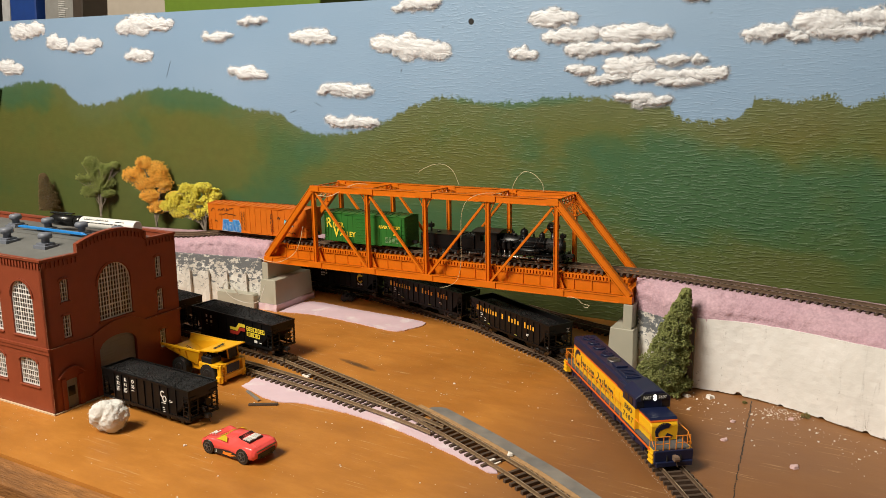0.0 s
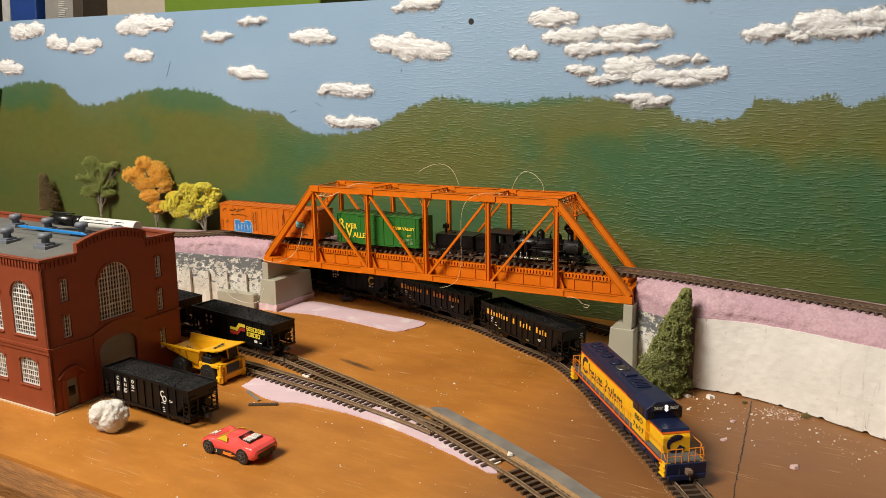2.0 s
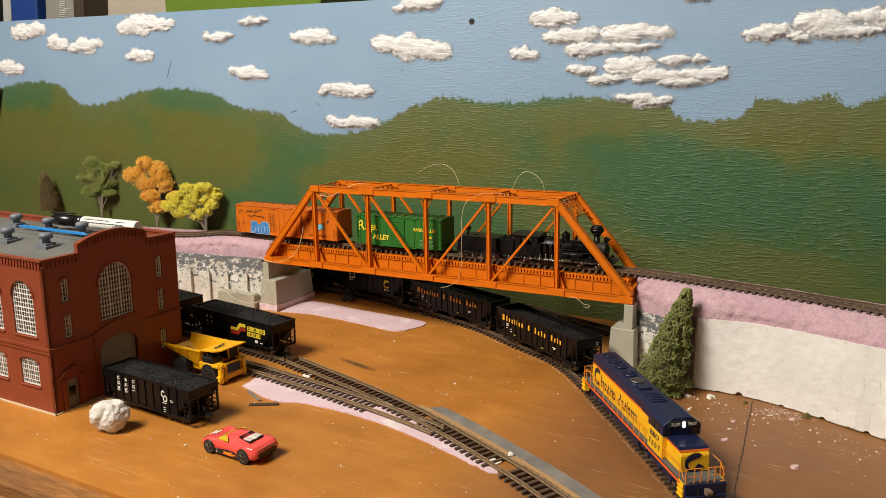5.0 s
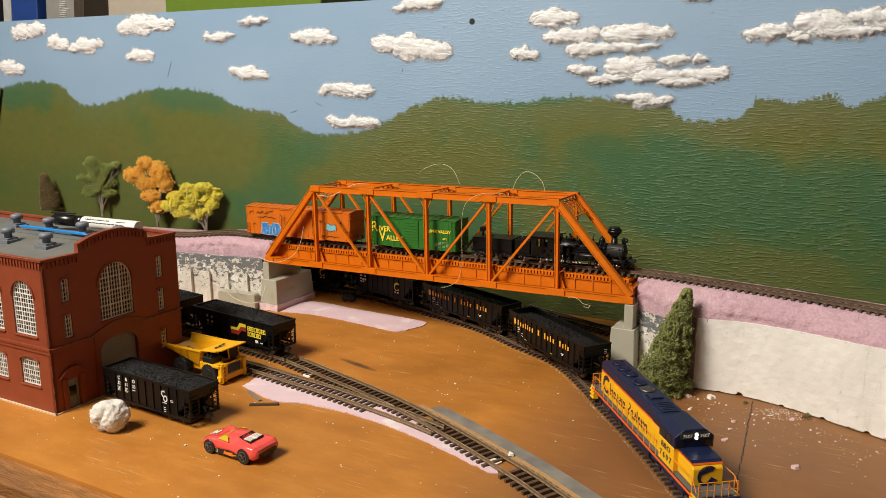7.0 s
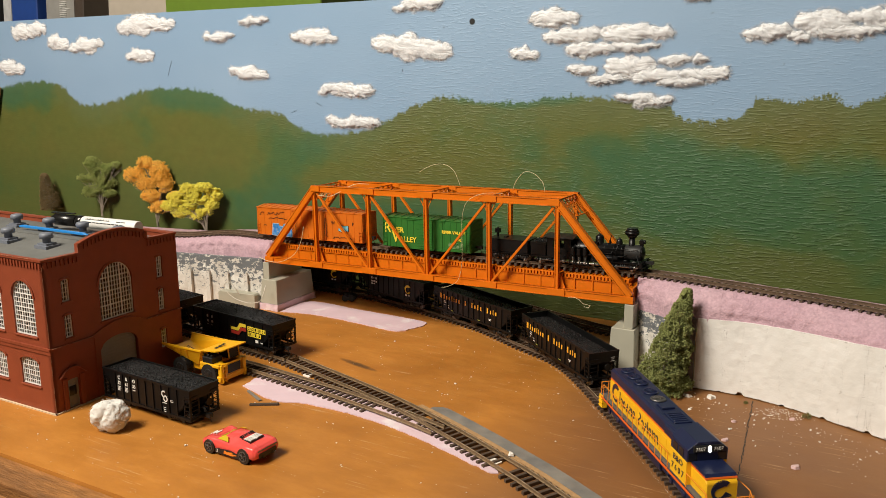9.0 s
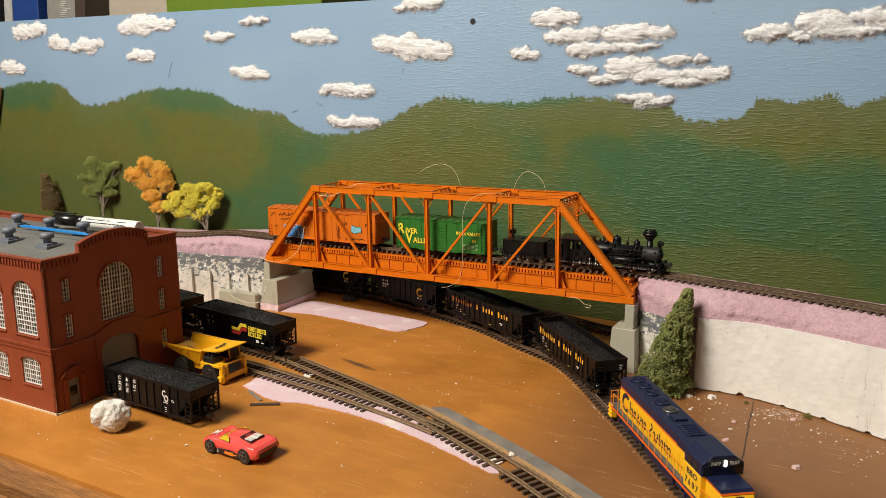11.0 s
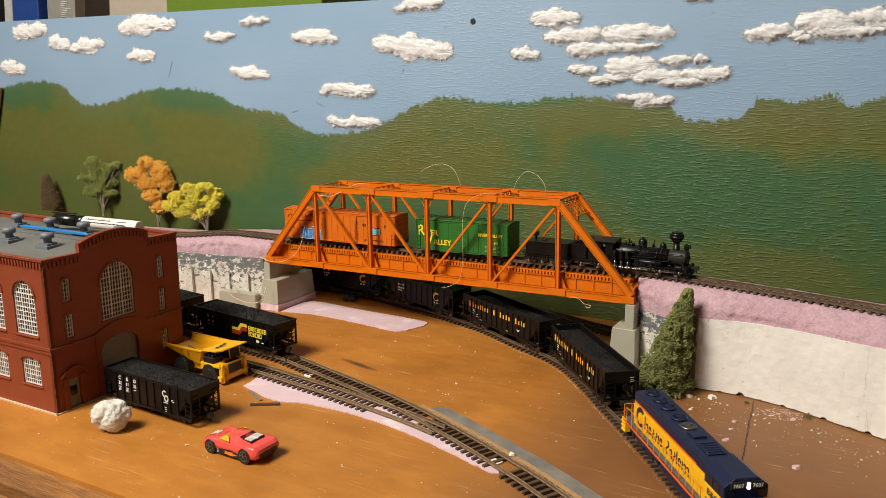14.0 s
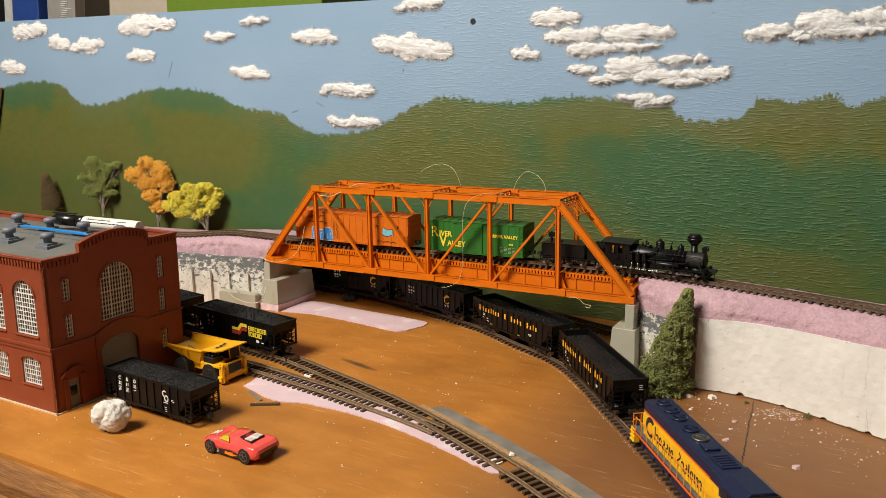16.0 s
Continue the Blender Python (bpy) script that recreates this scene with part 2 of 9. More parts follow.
def table_paint():
    """Brown paint brushed over plywood, worn at places, with chips and scratches."""
    m, N, L, b = nodes_of("brown_painted_plywood")
    v = N.new("ShaderNodeTexCoord").outputs["Object"]
    brush = noise_node(N, L, v, 26, 10, 0.72, (0.55, 1.3, 1))
    blotch = noise_node(N, L, v, 5.5, 5, 0.55)
    tone = ramp(N, [(0.3, (0.375, 0.149, 0.025)), (0.5, (0.435, 0.178, 0.031)), (0.72, (0.52, 0.226, 0.044))])
    L.new(brush.outputs["Fac"], tone.inputs["Fac"])
    dark = ramp(N, [(0.36, (0.82, 0.79, 0.74)), (0.62, (1.06, 1.05, 1.03))])
    L.new(blotch.outputs["Fac"], dark.inputs["Fac"])
    col = mixc(N, L, 1.0, tone.outputs[0], dark.outputs[0], "MULTIPLY")
    # the brown turns darker and redder towards +X, over a soft blotchy edge
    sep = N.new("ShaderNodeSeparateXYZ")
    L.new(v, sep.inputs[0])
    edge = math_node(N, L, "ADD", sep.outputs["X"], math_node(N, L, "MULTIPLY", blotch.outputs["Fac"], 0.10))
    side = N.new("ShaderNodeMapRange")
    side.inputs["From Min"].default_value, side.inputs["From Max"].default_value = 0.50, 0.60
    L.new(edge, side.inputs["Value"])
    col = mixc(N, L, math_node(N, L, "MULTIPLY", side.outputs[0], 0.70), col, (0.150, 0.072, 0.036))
    # pale scratches
    scr = noise_node(N, L, v, 95, 5, 0.65, (0.16, 3.2, 1))
    sm = N.new("ShaderNodeMapRange")
    sm.inputs["From Min"].default_value, sm.inputs["From Max"].default_value = 0.60, 0.66
    L.new(scr.outputs["Fac"], sm.inputs["Value"])
    worn = N.new("ShaderNodeMapRange")
    worn.inputs["From Min"].default_value, worn.inputs["From Max"].default_value = 0.48, 0.62
    L.new(noise_node(N, L, v, 14, 3, 0.6).outputs["Fac"], worn.inputs["Value"])
    col = mixc(N, L, math_node(N, L, "MULTIPLY", math_node(N, L, "MULTIPLY", sm.outputs[0], worn.outputs[0]), 0.60), col, (0.62, 0.42, 0.22))
    # sooty smear where something dark was rubbed along the board
    a_, c_ = (TABLE_M.inverted() @ Vector(p) for p in ((-0.1194, 0.8986, 0), (-0.0771, 0.8590, 0)))
    along = (c_ - a_).normalized()
    mid = (a_ + c_) / 2
    du = math_node(N, L, "ADD", math_node(N, L, "MULTIPLY", math_node(N, L, "SUBTRACT", sep.outputs["X"], mid.x), along.x), math_node(N, L, "MULTIPLY", math_node(N, L, "SUBTRACT", sep.outputs["Y"], mid.y), along.y))
    dv = math_node(N, L, "SUBTRACT", math_node(N, L, "MULTIPLY", math_node(N, L, "SUBTRACT", sep.outputs["Y"], mid.y), along.x), math_node(N, L, "MULTIPLY", math_node(N, L, "SUBTRACT", sep.outputs["X"], mid.x), along.y))
    du, dv = math_node(N, L, "DIVIDE", du, 0.034), math_node(N, L, "DIVIDE", dv, 0.0055)
    rr = math_node(N, L, "ADD", math_node(N, L, "MULTIPLY", du, du), math_node(N, L, "MULTIPLY", dv, dv))
    soot = N.new("ShaderNodeMapRange")
    soot.inputs["From Min"].default_value, soot.inputs["From Max"].default_value = 1.65, 0.60
    L.new(math_node(N, L, "ADD", rr, math_node(N, L, "MULTIPLY", noise_node(N, L, v, 190, 4, 0.7).outputs["Fac"], 1.1)), soot.inputs["Value"])
    col = mixc(N, L, math_node(N, L, "MULTIPLY", soot.outputs[0], 0.85), col, (0.05, 0.035, 0.022))
    L.new(col, b.inputs["Base Color"])
    rg = N.new("ShaderNodeMapRange")
    rg.inputs["To Min"].default_value, rg.inputs["To Max"].default_value = 0.34, 0.62
    L.new(blotch.outputs["Fac"], rg.inputs["Value"])
    L.new(rg.outputs[0], b.inputs["Roughness"])
    b.inputs["Specular IOR Level"].default_value = 0.4
    h = math_node(N, L, "ADD", brush.outputs["Fac"], math_node(N, L, "MULTIPLY", noise_node(N, L, v, 350, 3).outputs["Fac"], 0.25))
    relief(N, L, b, h, 0.30, 0.0009)
    return m


def backdrop_paint(treeline, s0, s1):
    """Sky over a wooded hillside, brushed by hand on plywood whose grain shows."""
    m, N, L, b = nodes_of("painted_plywood_scene")
    v = N.new("ShaderNodeTexCoord").outputs["Object"]
    sep = N.new("ShaderNodeSeparateXYZ")
    L.new(v, sep.inputs[0])
    x, z = sep.outputs["X"], sep.outputs["Z"]
    fx = N.new("ShaderNodeMapRange")
    fx.inputs["From Min"].default_value, fx.inputs["From Max"].default_value = s0, s1
    L.new(x, fx.inputs["Value"])
    fc = N.new("ShaderNodeFloatCurve")
    cv = fc.mapping.curves[0]
    pts = [((s - s0) / (s1 - s0), h * 2) for s, h in treeline]
    cv.points[0].location, cv.points[-1].location = (0, pts[0][1]), (1, pts[-1][1])
    for p in pts[1:-1]:
        cv.points.new(*p)
    fc.mapping.update()
    L.new(fx.outputs[0], fc.inputs["Value"])
    line = math_node(N, L, "MULTIPLY", fc.outputs[0], 0.5)
    rag = noise_node(N, L, v, 95, 6, 0.65, (1, 1, 0.8))
    rag2 = noise_node(N, L, v, 420, 4, 0.6)
    jag = math_node(N, L, "ADD", math_node(N, L, "MULTIPLY", math_node(N, L, "SUBTRACT", rag.outputs["Fac"], 0.5), 0.030), math_node(N, L, "MULTIPLY", math_node(N, L, "SUBTRACT", rag2.outputs["Fac"], 0.5), 0.022))
    d = math_node(N, L, "SUBTRACT", math_node(N, L, "ADD", line, jag), z)
    wood = N.new("ShaderNodeMapRange")
    wood.inputs["From Min"].default_value, wood.inputs["From Max"].default_value = -0.0012, 0.0022
    L.new(d, wood.inputs["Value"])
    # hill greens: olive, brown-green and a bluer green, laid on in soft patches
    patch = noise_node(N, L, v, 5.0, 4, 0.6, (1, 1, 1.3))
    tone = math_node(N, L, "ADD", math_node(N, L, "MULTIPLY", patch.outputs["Fac"], 1.1), 0.10)
    for cx, cz, rx, rz, deep in ((-0.80, 0.305, 0.13, 0.040, 0.34), (-0.30, 0.300, 0.16, 0.034, 0.34), (-0.13, 0.200, 0.09, 0.100, 0.24), (0.64, 0.180, 0.27, 0.072, 0.42), (0.10, 0.105, 0.30, 0.055, 0.34), (0.30, 0.300, 0.10, 0.012, 0.34)):
        dx = math_node(N, L, "DIVIDE", math_node(N, L, "SUBTRACT", x, cx), rx)
        dz = math_node(N, L, "DIVIDE", math_node(N, L, "SUBTRACT", z, cz), rz)
        rr = math_node(N, L, "SQRT", math_node(N, L, "ADD", math_node(N, L, "MULTIPLY", dx, dx), math_node(N, L, "MULTIPLY", dz, dz)))
        pm = N.new("ShaderNodeMapRange")
        pm.inputs["From Min"].default_value, pm.inputs["From Max"].default_value = 1.30, 0.50
        pm.inputs["To Max"].default_value = deep
        L.new(math_node(N, L, "ADD", rr, math_node(N, L, "MULTIPLY", math_node(N, L, "SUBTRACT", patch.outputs["Fac"], 0.5), 1.2)), pm.inputs["Value"])
        tone = math_node(N, L, "SUBTRACT", tone, pm.outputs[0])
    hill = ramp(N, [(0.27, (0.050, 0.119, 0.050)), (0.42, (0.070, 0.122, 0.040)), (0.56, (0.108, 0.126, 0.032)), (0.80, (0.120, 0.121, 0.031))])
    L.new(tone, hill.inputs["Fac"])
    dab = noise_node(N, L, v, 45, 6, 0.6, (1, 1, 1.6))
    dr = ramp(N, [(0.3, (0.92, 0.93, 0.92)), (0.7, (1.07, 1.07, 1.06))])
    L.new(dab.outputs["Fac"], dr.inputs["Fac"])
    hillc = mixc(N, L, 1.0, hill.outputs[0], dr.outputs[0], "MULTIPLY")
    # upper rim of the trees a little paler and bluer where the brush ran dry
    rim = N.new("ShaderNodeMapRange")
    rim.inputs["From Min"].default_value, rim.inputs["From Max"].default_value = 0.05, 0.0
    L.new(d, rim.inputs["Value"])
    hillc = mixc(N, L, math_node(N, L, "MULTIPLY", rim.outputs[0], 0.30), hillc, (0.115, 0.175, 0.105))
    low = N.new("ShaderNodeMapRange")
    low.inputs["From Min"].default_value, low.inputs["From Max"].default_value = 0.19, 0.12
    L.new(z, low.inputs["Value"])
    hillc = mixc(N, L, math_node(N, L, "MULTIPLY", low.outputs[0], 0.35), hillc, (0.046, 0.100, 0.034))
    sky = noise_node(N, L, v, 3.2, 3, 0.5, (1, 1, 2))
    skyr = ramp(N, [(0.3, (0.225, 0.350, 0.515)), (0.7, (0.265, 0.390, 0.550))])
    L.new(sky.outputs["Fac"], skyr.inputs["Fac"])
    fleck = noise_node(N, L, v, 130, 3, 0.5)
    fm = N.new("ShaderNodeMapRange")
    fm.inputs["From Min"].default_value, fm.inputs["From Max"].default_value = 0.735, 0.76
    L.new(fleck.outputs["Fac"], fm.inputs["Value"])
    skyc = mixc(N, L, fm.outputs[0], skyr.outputs[0], (0.10, 0.13, 0.15))
    L.new(mixc(N, L, wood.outputs[0], skyc, hillc), b.inputs["Base Color"])
    b.inputs["Roughness"].default_value = 0.50
    b.inputs["Specular IOR Level"].default_value = 0.34
    # raised plywood grain, strong in wandering patches
    warp = noise_node(N, L, v, 7, 2, 0.5, (1, 1, 1))
    wz = N.new("ShaderNodeCombineXYZ")
    L.new(math_node(N, L, "MULTIPLY", x, 42), wz.inputs[0])
    L.new(math_node(N, L, "ADD", math_node(N, L, "MULTIPLY", z, 300), math_node(N, L, "MULTIPLY", warp.outputs["Fac"], 9)), wz.inputs[2])
    grain = N.new("ShaderNodeTexNoise")
    grain.inputs["Scale"].default_value, grain.inputs["Detail"].default_value, grain.inputs["Roughness"].default_value = 1.3, 3, 0.5
    L.new(wz.outputs[0], grain.inputs["Vector"])
    gm = N.new("ShaderNodeMapRange")
    gm.inputs["From Min"].default_value, gm.inputs["From Max"].default_value = 0.50, 0.66
    L.new(grain.outputs["Fac"], gm.inputs["Value"])
    where = noise_node(N, L, v, 3.0, 2, 0.5)
    wm = N.new("ShaderNodeMapRange")
    wm.inputs["From Min"].default_value, wm.inputs["From Max"].default_value = 0.36, 0.66
    L.new(where.outputs["Fac"], wm.inputs["Value"])
    right = N.new("ShaderNodeMapRange")
    right.inputs["From Min"].default_value, right.inputs["From Max"].default_value = -0.25, 0.15
    right.inputs["To Min"].default_value = 0.12
    L.new(x, right.inputs["Value"])
    hgt = math_node(N, L, "MULTIPLY", math_node(N, L, "MULTIPLY", gm.outputs[0], wm.outputs[0]), right.outputs[0])
    hgt = math_node(N, L, "MULTIPLY", hgt, math_node(N, L, "ADD", math_node(N, L, "MULTIPLY", wood.outputs[0], 0.65), 0.35))
    hgt = math_node(N, L, "ADD", hgt, math_node(N, L, "MULTIPLY", noise_node(N, L, v, 160, 4).outputs["Fac"], 0.16))
    relief(N, L, b, hgt, 0.62, 0.0011)
    return m


# ---- table ----
TABLE_M = Matrix.Translation((BRIDGE0.x, BRIDGE0.y, 0)) @ Euler((0, 0, radians(HEAD))).to_matrix().to_4x4()


def local(x, y):
    """World plan to the table's own frame."""
    d = Vector((x, y, 0)) - Vector((BRIDGE0.x, BRIDGE0.y, 0))
    return d.dot(U), d.dot(NRM)


FRONT = -0.472
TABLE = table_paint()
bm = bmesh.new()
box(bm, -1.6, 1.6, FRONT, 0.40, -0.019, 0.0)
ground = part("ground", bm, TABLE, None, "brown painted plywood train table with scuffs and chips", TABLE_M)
tagged(ground, category="table top", kind="structure")

RAWWOOD = material("raw_timber_edge", (0.33, 0.145, 0.040), 0.60, vary=0.30, scale=110, bump=1.0, bump_scale=260, stretch=(0.4, 2, 2), second=(0.21, 0.092, 0.028), mix_scale=30)
bm = bmesh.new()
box(bm, -1.6, 1.6, FRONT - 0.030, FRONT - 0.0005, -0.09, -0.0035)
edge = part("front_fascia", bm, RAWWOOD, None, "worn brown timber edge board along the table", TABLE_M)
tagged(edge, category="edge board", kind="structure")
bm = bmesh.new()
box(bm, -1.6, 1.6, FRONT - 0.120, FRONT - 0.036, -0.09, -0.009)
shelf_board = part("front_shelf", bm, RAWWOOD, None, "brown timber ledge in front of the table", TABLE_M)
tagged(shelf_board, category="ledge", kind="structure")

for x, y in ((-1.5, -0.40), (1.5, -0.40), (-1.5, 0.32), (1.5, 0.32)):
    bm = bmesh.new()
    box(bm, x - 0.045, x + 0.045, y - 0.045, y + 0.045, -0.95, -0.0191)
    tagged(part("table_leg", bm, RAWWOOD, None, "square raw timber leg under the train table", TABLE_M), category="table leg", kind="structure")

# crack between two table boards, dark filler crumbs along it
bm = bmesh.new()
j0, j1 = Vector((0.3190, 0.7690, 0.0)), Vector((0.2290, 0.5720, 0.0))
k = 52
for i in range(k):
    t0, t1 = i / k, (i + 0.35 + 0.6 * random.random()) / k
    a, b_ = j0.lerp(j1, t0), j0.lerp(j1, t1)
    w = Vector((0.0006 * random.uniform(-1, 1), 0, 0))
    beam(bm, a + w, b_ + w, 0.0007 + 0.0006 * random.random(), 0.0006)
crack = part("table_joint", bm, INK, None, "dark broken joint line between two table boards")
tagged(crack, category="joint", kind="structure")

# ---- backdrop ----
TREELINE = ((-0.861, 0.309), (-0.686, 0.319), (-0.6, 0.278), (-0.503, 0.29), (-0.433, 0.306), (-0.299, 0.307), (-0.197, 0.279), (-0.124, 0.271), (-0.078, 0.249), (-0.033, 0.24), (0.044, 0.247), (0.096, 0.267), (0.146, 0.289), (0.203, 0.301), (0.249, 0.294), (0.414, 0.302), (0.512, 0.292), (0.537, 0.275), (0.6, 0.281), (0.621, 0.302), (0.656, 0.299), (0.703, 0.306), (0.715, 0.296), (0.753, 0.306), (1.3, 0.29))
BACK_M = TABLE_M @ Matrix.Translation((0, 0.178, 0))
bm = bmesh.new()
box(bm, -0.96, 1.3, 0, 0.009, 0.0, 0.440)
backdrop = part("backdrop", bm, backdrop_paint(TREELINE, -0.861, 1.3), None, "plywood backdrop painted with blue sky and green wooded hills", BACK_M)
tagged(backdrop, category="backdrop", kind="structure")
bm = bmesh.new()
rod(bm, (0.2335, -0.0006, 0.404), (0.2335, 0.0002, 0.404), 0.0042, seg=18)
part("drilled_hole", bm, INK, backdrop)
bm = bmesh.new()
for (x0, z0), (x1, z1) in (((-0.372, 0.329), (-0.366, 0.343)), ((-0.366, 0.343), (-0.360, 0.356)), ((-0.095, 0.272), (-0.083, 0.276)), ((0.117, 0.335), (0.119, 0.340)), ((-0.045, 0.289), (-0.032, 0.283))):
    beam(bm, (x0, -0.0002, z0), (x1, -0.0002, z1), 0.0004, 0.0005, (0, 1, 0))
part("scratch", bm, INK, backdrop)

# pale board leaning at the backdrop's end
PALEWOOD = material("pale_raw_pine", (0.42, 0.25, 0.10), 0.6, vary=0.3, scale=120, bump=0.4, stretch=(2, 2, 0.3))
bm = bmesh.new()
box(bm, -0.10, 0.0, -0.008, 0.004, -0.20, 0.0)
post = part("leaning_board", bm, PALEWOOD, None, "pale raw timber board leaning at the backdrop's end", BACK_M @ Matrix.Translation((-0.8500, -0.0085, 0.309)) @ Euler((0, radians(20), 0)).to_matrix().to_4x4(), bevel=0.001)
tagged(post, category="board", kind="structure")

# ---- room shell behind and around ----
PLASTER = material("beige_wall_paint", (0.30, 0.27, 0.23), 0.8, vary=0.04, scale=20, bump=0.15)
bm = bmesh.new()
box(bm, -4.0, 4.0, 1.10, 1.20, -0.95, 2.6)
tagged(part("wall_back", bm, PLASTER, None, "plain beige painted room wall", TABLE_M), category="wall", kind="structure")
bm = bmesh.new()
box(bm, -4.0, 4.0, -3.2, -3.1, -0.95, 2.6)
tagged(part("wall_front", bm, PLASTER, None, "plain beige painted room wall", TABLE_M), category="wall", kind="structure")
bm = bmesh.new()
box(bm, -4.1, -4.0, -3.2, 1.2, -0.95, 2.6)
tagged(part("wall_left", bm, PLASTER, None, "plain beige painted room wall", TABLE_M), category="wall", kind="structure")
bm = bmesh.new()
box(bm, 4.0, 4.1, -3.2, 1.2, -0.95, 2.6)
tagged(part("wall_right", bm, PLASTER, None, "plain beige painted room wall", TABLE_M), category="wall", kind="structure")
bm = bmesh.new()
box(bm, -4.1, 4.1, -3.2, 1.2, 2.6, 2.7)
tagged(part("ceiling", bm, material("white_ceiling_paint", (0.45, 0.43, 0.40), 0.9, vary=0.04, scale=10), None, "plain white ceiling", TABLE_M), category="ceiling", kind="structure")
bm = bmesh.new()
box(bm, -4.1, 4.1, -3.2, 1.2, -1.05, -0.95)
tagged(part("floor", bm, material("grey_floor", (0.22, 0.20, 0.18), 0.7, vary=0.15, scale=15, bump=0.1), None, "plain grey basement floor", TABLE_M), category="floor", kind="structure")

# ---- foam embankments ----
def crumbly(bm, amount, scale, keep=None):
    for v in bm.verts:
        if keep and keep(v.co):
            continue
        p = v.co * scale
        v.co += Vector((noise.noise(p), noise.noise(p + Vector((7, 3, 1))), noise.noise(p + Vector((1, 9, 5))))) * amount


def foam(name, label, line, s0, s1, section, base_z, step=0.0027, front=None):
    """Rough-cut foam: a top profile of (sideways, drop) carried along a line, down to base_z."""
    bm = bmesh.new()
    fine = []
    for (a, h), (b_, g) in zip(section, section[1:]):
        k = max(int(math.hypot(b_ - a, g - h) / 0.0024), 1)
        fine += [(a + (b_ - a) * i / k, h + (g - h) * i / k) for i in range(k)]
    fine.append(section[-1])
    rows = []
    for p, side, d, s in sections(line, s0, s1, step):
        k = 1.0
        if front is not None:
            rel = front[2][:, :2] - np.array((p.x, p.y))
            i = int(np.argmin(np.abs(rel @ np.array((d.x, d.y))) + np.where(rel @ np.array((side.x, side.y)) > 0, 9.0, 0.0)))
            k = max(-float(rel[i] @ np.array((side.x, side.y))) - 0.0015, 0.018) / -fine[0][0]
        rows.append([bm.verts.new(p + side * (a if a > -0.0165 else -0.0165 + (a + 0.0165) * (k * -fine[0][0] - 0.0165) / (-fine[0][0] - 0.0165)) + Vector((0, 0, h))) for a, h in fine])
    for p, q in zip(rows, rows[1:]):
        for i in range(len(fine) - 1):
            bm.faces.new((p[i], p[i + 1], q[i + 1], q[i]))
    for row in rows:
        for i, v in enumerate(row):
            a, h = fine[i]
            if abs(a) < 0.0165:
                continue
            amt = 0.0026 if a < 0 else 0.001
            q = v.co
            lump = (noise.noise(q * 90) * amt * 0.8 + noise.noise(q * 300) * amt * 0.6) * (0.25 if i < 2 else 1)
            v.co += Vector((0, 0, lump)) + (Vector((0, -1, 0)) * noise.noise(q * 140 + Vector((5, 5, 5))) * amt if a < -0.017 else Vector())
    ends = []
    for row in (rows[0], rows[-1]):
        low = [bm.verts.new((v.co.x, v.co.y, base_z)) for v in row]
        ends.append(low)
        for i in range(len(row) - 1):
            bm.faces.new((row[i], low[i], low[i + 1], row[i + 1]))
    for idx in (0, -1):
        col = [bm.verts.new((r[idx].co.x, r[idx].co.y, base_z)) for r in rows]
        for i in range(len(rows) - 1):
            bm.faces.new((rows[i][idx], rows[i + 1][idx], col[i + 1], col[i]))
    ob = part(name, bm, PINK, None, label, smooth=True)
    return tagged(ob, category="embankment", kind="structure")


WHITE_FOOT = [(0.2685, 0.8040), (0.3115, 0.7818), (0.3505, 0.7465), (0.3825, 0.7055), (0.4095, 0.6708), (0.462, 0.582), (0.542, 0.446), (0.612, 0.315)]
FRONT_LINE = spline([(0.2225, 0.8690, 0), (0.2420, 0.838, 0)] + [(*p, 0) for p in WHITE_FOOT], 0.002)
foam("embankment_right", "rough-cut pink foam embankment under the upper track", UPPER, UPPER0 + 0.529, UPPER[1][-1] - 0.02,
     [(-0.046, -0.0262), (-0.0445, -0.016), (-0.036, -0.008), (-0.022, -0.0008), (-0.0170, 0.0010), (0.017, 0.0010), (0.025, 0.0012), (0.032, 0.0014), (0.038, -0.008), (0.040, -0.027)], 0.0675, front=FRONT_LINE)
foam("embankment_left", "rough-cut pink foam embankment carrying the upper track", UPPER, 0.05, UPPER0 - 0.002,
     [(-0.0300, -0.0165), (-0.0290, -0.006), (-0.025, -0.0010), (-0.0170, 0.0010), (0.017, 0.0010), (0.03, -0.007), (0.06, -0.012), (0.138, -0.016)], 0.062)

